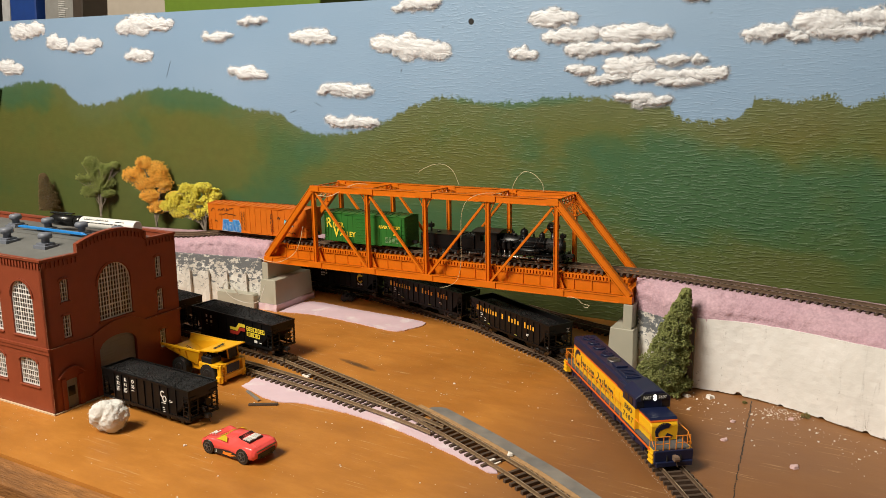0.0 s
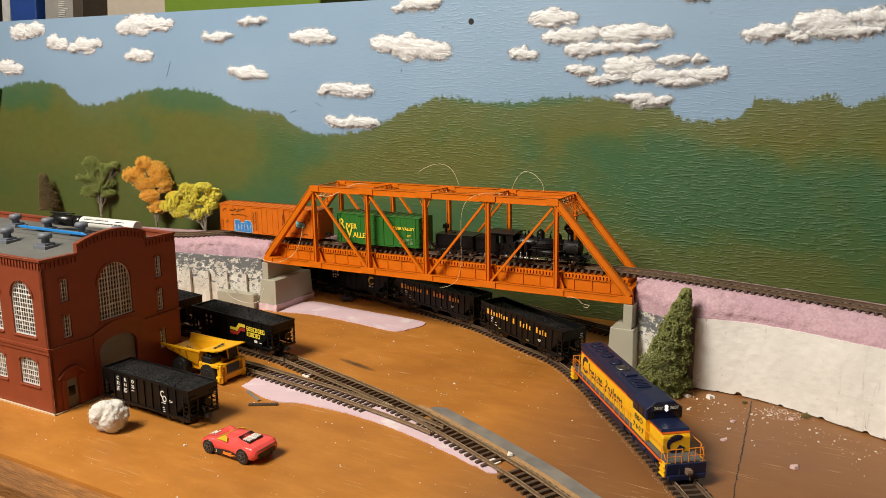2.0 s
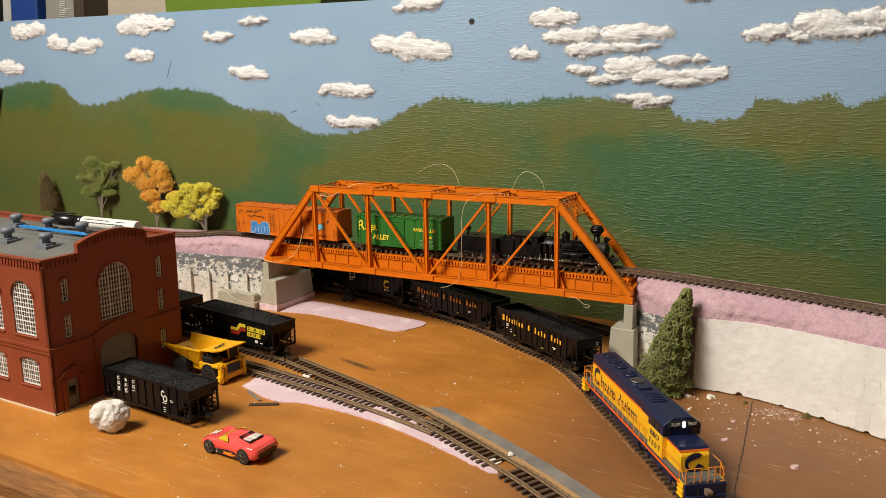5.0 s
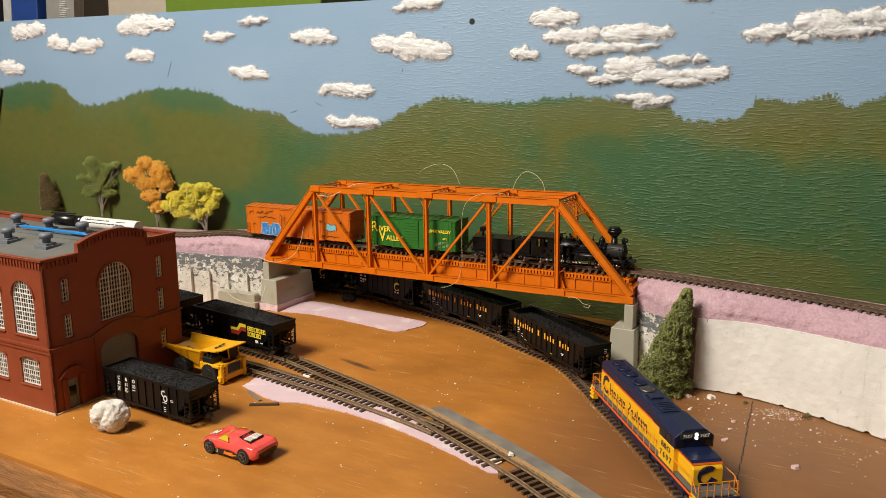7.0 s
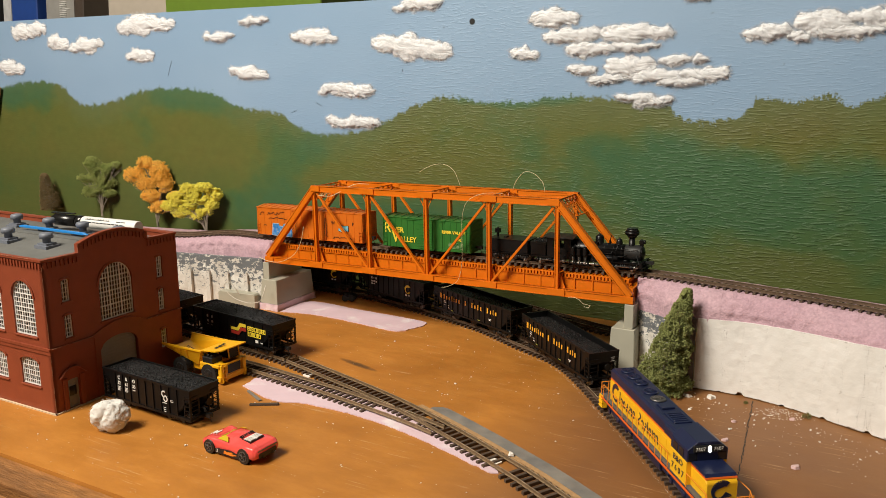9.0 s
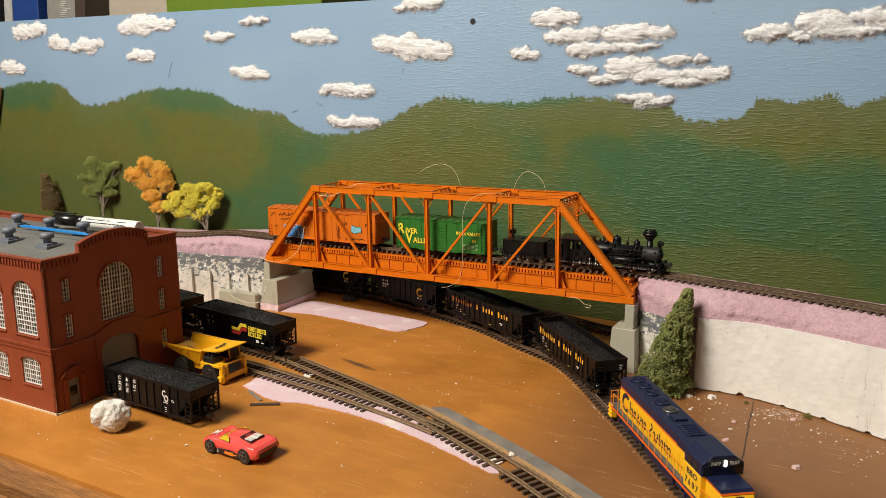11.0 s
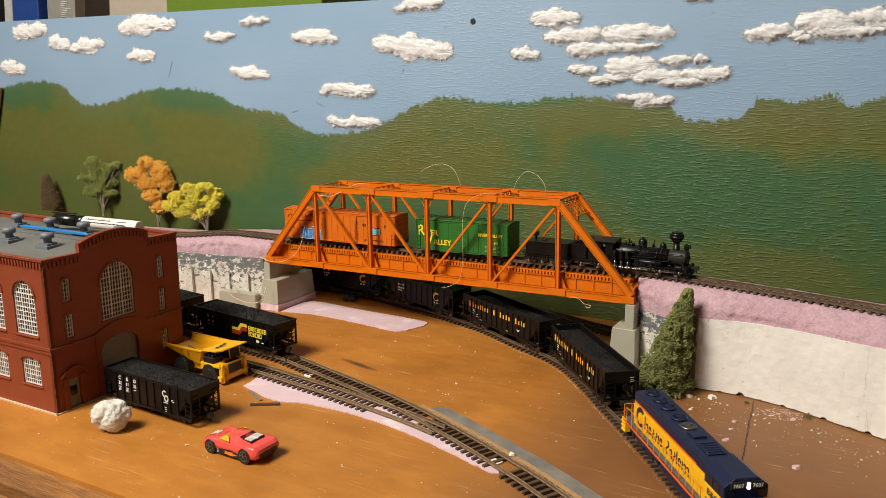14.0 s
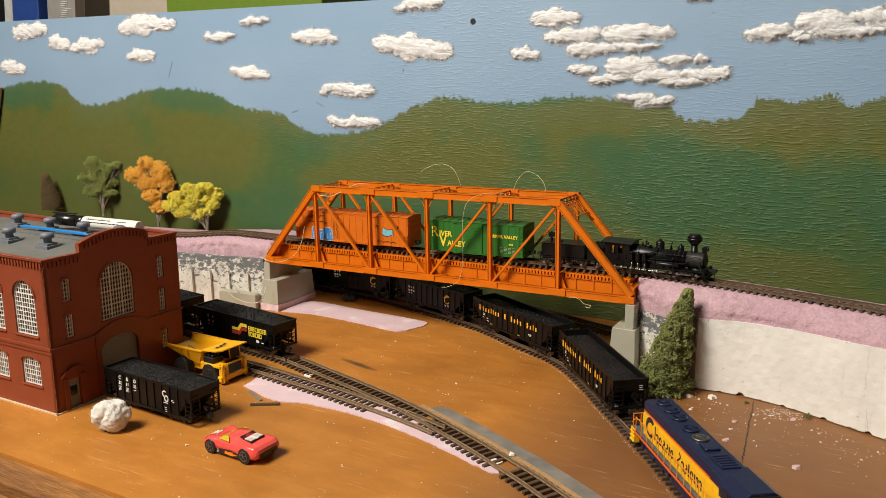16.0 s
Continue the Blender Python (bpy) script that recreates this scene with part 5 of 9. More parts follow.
# ---- diesel ----
def diesel():
    d = thing("diesel_locomotive", "yellow and navy model diesel locomotive with vermilion handrails", "locomotive")
    DK = material("dark_walkway_grey", (0.10, 0.10, 0.10), 0.6, vary=0.15, scale=400)
    GLASS = material("dark_cab_glass", (0.015, 0.015, 0.018), 0.08, vary=0.0)
    RAILORANGE = material("orange_wire_rail", (0.80, 0.26, 0.02), 0.4, vary=0.05)
    h = 0.111
    W = 0.0345
    bm = bmesh.new()
    box(bm, -h, h, -W / 2, W / 2, 0.0165, 0.0200)
    part("frame", bm, NAVY, d, bevel=0.0004)
    bm = bmesh.new()
    box(bm, -h + 0.001, h - 0.001, -W / 2 + 0.0006, W / 2 - 0.0006, 0.0201, 0.0206)
    part("walkway", bm, DK, d)
    for sy in (-1, 1):
        bm = bmesh.new()
        box(bm, -h + 0.004, h - 0.006, *sorted((sy * (W / 2 + 0.0001), sy * (W / 2 + 0.0004))), 0.0178, 0.0200)
        part("sill_stripe", bm, VERMILION, d)
    # long hood in its three colours
    x0, x1, hw = -0.0945, 0.0440, 0.0128
    bm = bmesh.new()
    box(bm, x0, x1, -hw, hw, 0.0206, 0.0415)
    part("long_hood", bm, YELLOW, d, bevel=0.0004)
    bm = bmesh.new()
    box(bm, x0 - 0.0001, x1, -hw - 0.0002, hw + 0.0002, 0.0415, 0.0432)
    part("hood_stripe", bm, VERMILION, d)
    bm = bmesh.new()
    prism(bm, [(-hw - 0.0001, 0.0432), (hw + 0.0001, 0.0432), (hw, 0.0500), (hw - 0.0022, 0.0518), (-hw + 0.0022, 0.0518), (-hw, 0.0500)], 0, x1 - x0, Matrix(((0, 1, 0, x0), (1, 0, 0, 0), (0, 0, 1, 0), (0, 0, 0, 1))))
    part("hood_roof", bm, NAVY, d)
    for x in np.linspace(x0 + 0.012, x1 - 0.008, 11):
        for sy in (-1, 1):
            bm = bmesh.new()
            box(bm, x - 0.0045, x + 0.0045, *sorted((sy * hw, sy * (hw + 0.00025))), 0.0222, 0.0385)
            part("hood_door", bm, YELLOW, d)
    for x in (-0.085, -0.070, -0.055, -0.034, -0.018):
        bm = bmesh.new()
        turned(bm, [(0.0066, 0), (0.0066, 0.0012), (0.0056, 0.0018), (0.0054, 0.0012), (0.0010, 0.0014), (0.0008, 0.0020)], 24)
        for k in range(10):
            a = k * math.tau / 10
            beam(bm, (0, 0, 0.0016), (0.0056 * math.cos(a), 0.0056 * math.sin(a), 0.0016), 0.0007, 0.0003)
        part("radiator_fan", bm, NAVY if x != -0.018 else GREYMETAL, d, m=Matrix.Translation((x, 0, 0.0517)))
    bm = bmesh.new()
    box(bm, -0.008, 0.003, -0.0060, 0.0060, 0.0517, 0.0535)
    part("exhaust_housing", bm, NAVY, d, bevel=0.0005)
    bm = bmesh.new()
    box(bm, 0.010, 0.030, -0.0075, 0.0075, 0.0517, 0.0528)
    for k in range(5):
        box(bm, 0.012 + k * 0.0035, 0.0135 + k * 0.0035, -0.0065, 0.0065, 0.0528, 0.0534)
    part("dynamic_brake_grid", bm, NAVY, d, bevel=0.0003)
    for sy in (-1, 1):
        bm = bmesh.new()
        box(bm, 0.026, 0.0435, *sorted((sy * (hw - 0.001), sy * (hw + 0.0016))), 0.0432, 0.0505)
        part("air_intake", bm, NAVY, d, bevel=0.0005)
    # cab
    c0, c1, cw = 0.0440, 0.0700, 0.0165
    bm = bmesh.new()
    box(bm, c0, c1, -cw, cw, 0.0206, 0.0400)
    part("cab", bm, YELLOW, d, bevel=0.0004)
    bm = bmesh.new()
    prism(bm, [(-cw, 0.0400), (cw, 0.0400), (cw, 0.0495), (cw - 0.0080, 0.0555), (-cw + 0.0080, 0.0555), (-cw, 0.0495)], 0, c1 - c0 + 0.0012, Matrix(((0, 1, 0, c0 - 0.0006), (1, 0, 0, 0), (0, 0, 1, 0), (0, 0, 0, 1))))
    part("cab_roof", bm, NAVY, d, bevel=0.0004)
    for sy in (-1, 1):
        for a, b_ in ((c0 + 0.004, c0 + 0.0115), (c0 + 0.0135, c0 + 0.021)):
            bm = bmesh.new()
            box(bm, a, b_, *sorted((sy * cw, sy * (cw + 0.0003))), 0.0412, 0.0478)
            part("cab_window", bm, GLASS, d)
    for y0, y1 in ((-0.0150, -0.0085), (0.0085, 0.0150)):
        bm = bmesh.new()
        box(bm, c1 + 0.0006, c1 + 0.0010, y0, y1, 0.0408, 0.0470)
        part("windscreen", bm, GLASS, d)
    bm = bmesh.new()
    box(bm, c1 - 0.002, c1 + 0.0022, -0.0120, 0.0120, 0.0478, 0.0532)
    nb = part("number_board", bm, INK, d, bevel=0.0004)
    FRONTM = Matrix(((0, 0, 1, c1 + 0.0023), (1, 0, 0, 0), (0, 1, 0, 0), (0, 0, 0, 1)))
    letters("7607", 0.0040, WHITEINK, nb, FRONTM @ Matrix.Translation((-0.0066, 0.0492, 0)))
    letters("7607", 0.0040, WHITEINK, nb, FRONTM @ Matrix.Translation((0.0078, 0.0492, 0)))
    LAMP = bpy.data.materials.new("lit_headlight")
    LAMP.use_nodes = True
    e = LAMP.node_tree.nodes["Principled BSDF"]
    e.inputs["Emission Color"].default_value, e.inputs["Emission Strength"].default_value = (1, 0.97, 0.9, 1), 3.0
    for z in (0.0492, 0.0518):
        bm = bmesh.new()
        rod(bm, (c1 + 0.002, 0.0006, z), (c1 + 0.0030, 0.0006, z), 0.0013, seg=14)
        part("headlight", bm, LAMP, d, "lit white headlight")
    # short nose
    n0, n1, nw = c1, 0.0945, 0.0124
    bm = bmesh.new()
    prism(bm, [(n0, 0.0206), (n1, 0.0206), (n1, 0.0345), (n1 - 0.002, 0.0372), (n0, 0.0372)], -nw, nw)
    part("nose", bm, YELLOW, d, bevel=0.0007)
    bm = bmesh.new()
    prism(bm, [(n0, 0.0372), (n1 - 0.0015, 0.0372), (n1 - 0.0022, 0.0386), (n0, 0.0386)], -nw - 0.0001, nw + 0.0001)
    part("nose_stripe", bm, VERMILION, d)
    bm = bmesh.new()
    prism(bm, [(n0, 0.0386), (n1 - 0.0022, 0.0386), (n1 - 0.0045, 0.0402), (n0, 0.0406)], -nw, nw)
    part("nose_top", bm, NAVY, d)
    bm = bmesh.new()
    n_ = 30
    for i in range(n_ - 6):
        a0, a1 = (i + 4) * math.tau / n_, (i + 5.1) * math.tau / n_
        w = 0.0040 + 0.0018 * math.sin(i * 0.35)
        r_ = 0.0086
        beam(bm, (n1 + 0.0002, -(r_ - w / 2) * math.cos(a0) * -1, 0.0285 + (r_ - w / 2) * math.sin(a0)), (n1 + 0.0002, (r_ - w / 2) * math.cos(a1), 0.0285 + (r_ - w / 2) * math.sin(a1)), 0.0003, w, Vector((0, math.cos(a0), math.sin(a0))))
    part("emblem", bm, NAVY, d)
    # side livery: ring and a row of plain blocks
    ys = -hw - 0.0004
    round_emblem(d, NAVY, -0.0800, 0.0328, ys, 0.0086)
    x, zb, sw = -0.0705, 0.0262, 0.0014
    # livery script as plain strokes and open rings
    for kind, w, hh in (("bar", 0, 1.0), ("hoop", 0.0032, 0.62), ("ring", 0.0042, 0.62), ("wave", 0.0036, 0.62), ("wave", 0.0036, 0.62), ("bar", 0, 0.62), ("ring", 0.0042, 0.62), ("gap", 0.0044, 0), ("wave", 0.0046, 0.95), ("hoop", 0.0034, 0.62), ("wave", 0.0036, 0.62), ("bar", 0, 0.85), ("ring", 0.0042, 0.62), ("bar", 0, 0.62), ("hoop", 0.0028, 0.62), ("hoop", 0.0028, 0.62)):
        hgt = 0.0118 * hh
        w *= 1.22
        if kind == "gap":
            x += w
            continue
        bm = bmesh.new()
        if kind == "bar":
            box(bm, x, x + sw, ys - 0.00012, ys + 0.0001, zb, zb + hgt)
            w = sw
        elif kind == "wave":
            pts = [(x + w * (0.5 + 0.42 * math.sin(k * math.tau / 10)), zb + hgt * (1 - k / 10)) for k in range(11)]
        elif kind == "ring":
            pts = [(x + w / 2 + (w / 2 - sw / 2) * math.cos(0.1 + k * 5.6 / 14), zb + hgt / 2 + (hgt / 2 - sw / 2) * math.sin(0.1 + k * 5.6 / 14)) for k in range(15)] + [(x + w * 0.15, zb + hgt / 2)]
            pts = pts[:15]
        else:
            pts = [(x, zb + hgt * 0.75), (x + w * 0.5, zb + hgt - sw / 2), (x + w * 0.9, zb + hgt * 0.75), (x + w * 0.9, zb)]
        if kind != "bar":
            for (ax, az), (bx, bz) in zip(pts, pts[1:]):
                e_ = Vector((bx - ax, 0, bz - az))
                beam(bm, Vector((ax, ys, az)) - e_ * 0.1, Vector((bx, ys, bz)) + e_ * 0.1, sw, 0.00022, (0, 1, 0))
        part("lettering", bm, NAVY, d)
        x += w + 0.0017
    yc = -cw - 0.0003
    letters("B&O", 0.0066, NAVY, d, Matrix.Translation((0.0570, yc, 0.0332)) @ SIDE, squeeze=1.25)
    letters("7 6 0 7", 0.0072, NAVY, d, Matrix.Translation((0.0570, yc, 0.0250)) @ SIDE, squeeze=1.0)
    # pilots, steps, tank
    for sx in (-1, 1):
        bm = bmesh.new()
        box(bm, *sorted((sx * h, sx * (h + 0.0022))), -W / 2, W / 2, 0.0090, 0.0206)
        prism(bm, [(-0.016, 0.0072), (0.016, 0.0072), (0.0165, 0.0115), (-0.0165, 0.0115)], 0, 0.004, Matrix(((0, sx, 0, sx * h), (1, 0, 0, 0), (0, 0, 1, 0), (0, 0, 0, 1))))
        part("pilot", bm, NAVY, d, bevel=0.0004)
        coupler(d, sx * (h + 0.001), sx, material("rusty_coupler", (0.25, 0.17, 0.12), 0.6, 0.4, vary=0.3))
        for sy in (-1, 1):
            bm = bmesh.new()
            box(bm, *sorted((sx * (h - 0.0090), sx * (h - 0.0004))), *sorted((sy * (W / 2 - 0.0045), sy * (W / 2 + 0.0003))), 0.0085, 0.0205)
            for k in range(3):
                box(bm, *sorted((sx * (h - 0.0090), sx * (h - 0.0004))), *sorted((sy * (W / 2 - 0.0008), sy * (W / 2 + 0.0012))), 0.0088 + k * 0.004, 0.0096 + k * 0.004)
            part("step_well", bm, YELLOW, d)
        truck(d, sx * 0.0665, (-0.0205, 0.0, 0.0205), NAVY, side=0.0128, r=0.0056)
        for yy in (-0.006, 0.006):
            bm = bmesh.new()
            rod(bm, (sx * (h + 0.0022), yy, 0.0165), (sx * (h + 0.0032), yy * 1.1, 0.0100), 0.0006, seg=6)
            part("air_hose", bm, INK, d)
    bm = bmesh.new()
    prism(bm, [(-0.0155, 0.0085), (0.0155, 0.0085), (0.0165, 0.0125), (0.0165, 0.0165), (-0.0165, 0.0165), (-0.0165, 0.0125)], -0.030, 0.026, Matrix(((0, 1, 0, 0), (1, 0, 0, 0), (0, 0, 1, 0), (0, 0, 0, 1))))
    part("fuel_tank", bm, NAVY, d, bevel=0.0006)
    for sy in (-1, 1):
        bm = bmesh.new()
        rod(bm, (0.030, sy * 0.0140, 0.0135), (0.0415, sy * 0.0140, 0.0135), 0.0022, seg=10)
        rod(bm, (-0.046, sy * 0.0140, 0.0135), (-0.034, sy * 0.0140, 0.0135), 0.0022, seg=10)
        part("air_reservoir", bm, NAVY, d)
    # handrails: stanchions and a wire rail
    for sy in (-1, 1):
        y = sy * (W / 2 - 0.0002)
        xs = list(np.linspace(-h + 0.010, 0.0405, 13))
        for x in xs:
            bm = bmesh.new()
            rod(bm, (x, y, 0.0178), (x, y, 0.0330), 0.00034, seg=6)
            part("stanchion", bm, RAILORANGE, d)
        bm = bmesh.new()
        rod(bm, (xs[0], y, 0.0330), (xs[-1], y, 0.0330), 0.00034, seg=6)
        rod(bm, (xs[0], y, 0.0330), (-h + 0.002, y, 0.0250), 0.00034, seg=6)
        part("handrail", bm, RAILORANGE, d)
        bm = bmesh.new()
        rod(bm, (0.0725, y, 0.0206), (0.0725, y, 0.0320), 0.00036, seg=6)
        rod(bm, (0.0725, y, 0.0320), (h - 0.008, y, 0.0320), 0.00036, seg=6)
        rod(bm, (h - 0.008, y, 0.0320), (h - 0.001, y, 0.0240), 0.00036, seg=6)
        rod(bm, (h - 0.008, y, 0.0206), (h - 0.008, y, 0.0320), 0.00036, seg=6)
        part("handrail", bm, RAILORANGE, d)
    for sx in (-1, 1):
        bm = bmesh.new()
        x = sx * (h - 0.0006)
        for y in (-0.0155, -0.0085, -0.003, 0.003, 0.0085, 0.0155):
            rod(bm, (x, y, 0.0195), (x, y, 0.0325), 0.00045, seg=6)
        for y0, y1 in ((-0.0155, -0.003), (0.003, 0.0155)):
            rod(bm, (x, y0, 0.0322), (x, y1, 0.0322), 0.0004, seg=6)
            rod(bm, (x, y0, 0.0260), (x, y1, 0.0260), 0.0003, seg=6)
        part("end_railing", bm, RAILORANGE, d)
    bm = bmesh.new()
    box(bm, -h + 0.003, -h + 0.0155, -0.0080, 0.0080, 0.0206, 0.0345)
    part("rear_housing", bm, YELLOW, d, bevel=0.0005)
    d.scale = (1.036, 1, 1)
    rider(d, LOWER, LOWER0, 0.1055, 0.133, -1, LOWER_SLIDE)
    return d


diesel()


# ---- boxcars ----
def boxcar(name, label, L, mat, z0, z1, rib_step, door, s):
    car = thing(name, label, "boxcar", group="upper train")
    W = 0.0345
    h = L / 2
    bm = bmesh.new()
    box(bm, -h, h, -W / 2, W / 2, z0, z1)
    part("body", bm, mat, car, bevel=0.0003)
    bm = bmesh.new()
    prism(bm, [(-W / 2 - 0.0007, z1), (W / 2 + 0.0007, z1), (W / 2 + 0.0007, z1 + 0.0006), (0, z1 + 0.0026), (-W / 2 - 0.0007, z1 + 0.0006)], -h - 0.0003, h + 0.0003, Matrix(((0, 1, 0, 0), (1, 0, 0, 0), (0, 0, 1, 0), (0, 0, 0, 1))))
    for i in range(int(L / 0.011)):
        x = -h + 0.006 + i * 0.011
        for sy in (-1, 1):
            beam(bm, (x, sy * (W / 2 + 0.0005), z1 + 0.0008), (x, sy * 0.002, z1 + 0.0026), 0.0009, 0.0009)
    part("roof", bm, mat, car)
    for sy in (-1, 1):
        n_ = int((L - 0.004) / rib_step)
        for i in range(n_ + 1):
            x = -h + 0.002 + i * (L - 0.004) / n_
            if door[0] - 0.002 < x < door[1] + 0.002:
                continue
            bm = bmesh.new()
            box(bm, x - 0.00035, x + 0.00035, *sorted((sy * W / 2, sy * (W / 2 + 0.00035))), z0 + 0.001, z1 - 0.001)
            part("side_rib", bm, mat, car)
        d0, d1 = door
        bm = bmesh.new()
        y0, y1 = sorted((sy * (W / 2 + 0.0002), sy * (W / 2 + 0.0011)))
        box(bm, d0, d1, y0, y1, z0 + 0.0012, z1 - 0.0020)
        k, ribs = 9, []
        for i in range(k):
            z = z0 + 0.0045 + i * (z1 - z0 - 0.010) / (k - 1)
            if L < 0.15:
                ribs.append((d0 + 0.001, d1 - 0.001, z - 0.0006, z + 0.0006))
        if L > 0.15:
            for x in (d0 + 0.0005, (d0 + d1) / 2, d1 - 0.0005, d0 + (d1 - d0) * 0.25, d0 + (d1 - d0) * 0.75):
                ribs.append((x - 0.0004, x + 0.0004, z0 + 0.0015, z1 - 0.0025))
        leaf = part("door", bm, mat, car)
        for xa, xb, za, zb in ribs:
            bm = bmesh.new()
            box(bm, xa, xb, *sorted((sy * (W / 2 + 0.0010), sy * (W / 2 + 0.0016))), za, zb)
            part("door_rib", bm, mat, leaf)
        if L < 0.15:  # the second, plain door leaf beside the ribbed one
            bm = bmesh.new()
            box(bm, d1 + 0.0008, d1 + 0.0145, *sorted((sy * (W / 2 + 0.0002), sy * (W / 2 + 0.0006))), z0 + 0.0012, z1 - 0.0020)
            part("door", bm, mat, car, bevel=0.0001)
        bm = bmesh.new()
        box(bm, d0 - 0.018, d1 + 0.018, *sorted((sy * W / 2, sy * (W / 2 + 0.0013))), z0 - 0.0004, z0 + 0.0008)
        box(bm, d0 - 0.018, d1 + 0.018, *sorted((sy * W / 2, sy * (W / 2 + 0.0010))), z1 - 0.0018, z1 - 0.0010)
        part("door_rail", bm, mat, car)
        for x0, top in ((h - 0.0062, z1 - 0.001 if L < 0.15 else z0 + 0.016), (-h + 0.0006, z1 - 0.001 if L < 0.15 else z0 + 0.016)):
            bm = bmesh.new()
            k = 8 if L < 0.15 else 4
            for i in range(k):
                z = z0 + 0.001 + i * (top - z0 - 0.002) / (k - 1)
                box(bm, x0, x0 + 0.0056, *sorted((sy * (W / 2 + 0.0005), sy * (W / 2 + 0.0011))), z, z + 0.0006)
            for xx in (x0, x0 + 0.0052):
                box(bm, xx, xx + 0.0005, *sorted((sy * (W / 2), sy * (W / 2 + 0.0009))), z0, top)
            part("ladder", bm, mat, car)
    for sx in (-1, 1):
        bm = bmesh.new()
        for i in range(7):
            z = z0 + 0.004 + i * (z1 - z0 - 0.006) / 6
            box(bm, *sorted((sx * h, sx * (h + 0.0007))), -W / 2 + 0.002, W / 2 - 0.002, z - 0.0010, z + 0.0010)
        part("corrugated_end", bm, mat, car)
        coupler(car, sx * h, sx)
        truck(car, sx * (h - 0.0235))
    bm = bmesh.new()
    box(bm, -h + 0.006, h - 0.006, -0.0035, 0.0035, z0 - 0.0035, z0)
    rod(bm, (0.01, -0.009, z0 - 0.003), (0.024, -0.009, z0 - 0.003), 0.0026, seg=10)
    part("underframe", bm, TRUCKBLACK, car)
    rider(car, UPPER, UPPER0, s, L - 0.047, 1, UPPER_SLIDE)
    return car


oc = boxcar("boxcar", "orange boxcar sprayed with blue graffiti and black scrawl", 0.1850, BOXORANGE, 0.0100, 0.0495, 0.0115, (-0.010, 0.032), 0.1322)
SPRAYBLUE = material("blue_graffiti", (0.03, 0.17, 0.50), 0.5, vary=0.3, scale=250, second=(0.07, 0.28, 0.60), mix_scale=160)
SPRAYPALE = material("pale_graffiti_outline", (0.50, 0.55, 0.58), 0.5, vary=0.15, scale=250)
yo = -0.01725 - 0.0005
for grow, mat_, y in ((0.0008, SPRAYPALE, yo), (0.0, SPRAYBLUE, yo - 0.0002)):
    bm = bmesh.new()
    prism(bm, [(-0.0690 - grow, 0.0155 - grow), (-0.0330 + grow, 0.0150 - grow), (-0.0330 + grow, 0.0255 + grow), (-0.0360, 0.0320 + grow), (-0.0480 + grow, 0.0320 + grow), (-0.0480 + grow, 0.0285 + grow), (-0.0550 - grow, 0.0285 + grow), (-0.0560, 0.0320 + grow), (-0.0665 - grow, 0.0318 + grow)], y, y + 0.0002)
    part("graffiti", bm, mat_, oc, m=Matrix.Translation((0.004, 0, -0.0045)))
bm = bmesh.new()
for i in range(6):
    x = -0.066 + i * 0.006
    box(bm, x, x + 0.0006, yo - 0.0004, yo, 0.0165, 0.0265)
    box(bm, x, x + 0.0034, yo - 0.0004, yo, 0.0165 + (i % 3) * 0.004, 0.0170 + (i % 3) * 0.004)
part("graffiti", bm, SPRAYPALE, oc, m=Matrix.Translation((0.004, 0, -0.0045)))
for grow, mat_, y in ((0.0007, INK, yo), (0.0, material("cyan_graffiti", (0.18, 0.50, 0.62), 0.5, vary=0.2, scale=250), yo - 0.0002)):
    bm = bmesh.new()
    prism(bm, [(0.0490 - grow, 0.0300 - grow), (0.0560, 0.0275 - grow), (0.0630, 0.0300), (0.0655 + grow, 0.0290), (0.0650 + grow, 0.0370 + grow), (0.0580, 0.0360 + grow), (0.0505, 0.0385 + grow)], y, y + 0.0002)
    part("graffiti", bm, mat_, oc, m=Matrix.Translation((0.004, 0, -0.0045)))
bm = bmesh.new()
rnd = random.Random(5)


def scrawl(bm, x0, z0, w, h_, n_, y, th=0.00035):
    p = Vector((x0, y, z0))
    for i in range(n_):
        q_ = Vector((x0 + w * (i + 1) / n_ + rnd.uniform(-1, 1) * h_ * 0.2, y, z0 + h_ * rnd.random()))
        beam(bm, p, q_, 0.0002, th * 2, Vector((0, 0, 1)))
        p = q_


scrawl(bm, -0.086, 0.0415, 0.008, 0.005, 4, yo)
scrawl(bm, -0.072, 0.0425, 0.030, 0.0055, 16, yo)
scrawl(bm, -0.070, 0.0375, 0.032, 0.003, 10, yo)
scrawl(bm, -0.080, 0.0260, 0.006, 0.003, 4, yo)
scrawl(bm, 0.044, 0.0165, 0.030, 0.003, 12, yo)
for x in (-0.0255, -0.0205, 0.0300, 0.0330):
    z = 0.018
    for i in range(14):
        z2 = z + 0.0019
        beam(bm, (x + rnd.uniform(-0.0012, 0.0012), yo - 0.001, z), (x + rnd.uniform(-0.0012, 0.0012), yo - 0.001, z2), 0.0002, 0.0006, Vector((1, 0, 0)))
        z = z2
part("graffiti", bm, INK, oc, m=Matrix.Translation((0, 0, -0.003)))
letters("W", 0.0062, INK, oc, Matrix.Translation((0.0440, yo, 0.0335)) @ SIDE)
letters("P", 0.0062, INK, oc, Matrix.Translation((0.0775, yo, 0.0335)) @ SIDE)

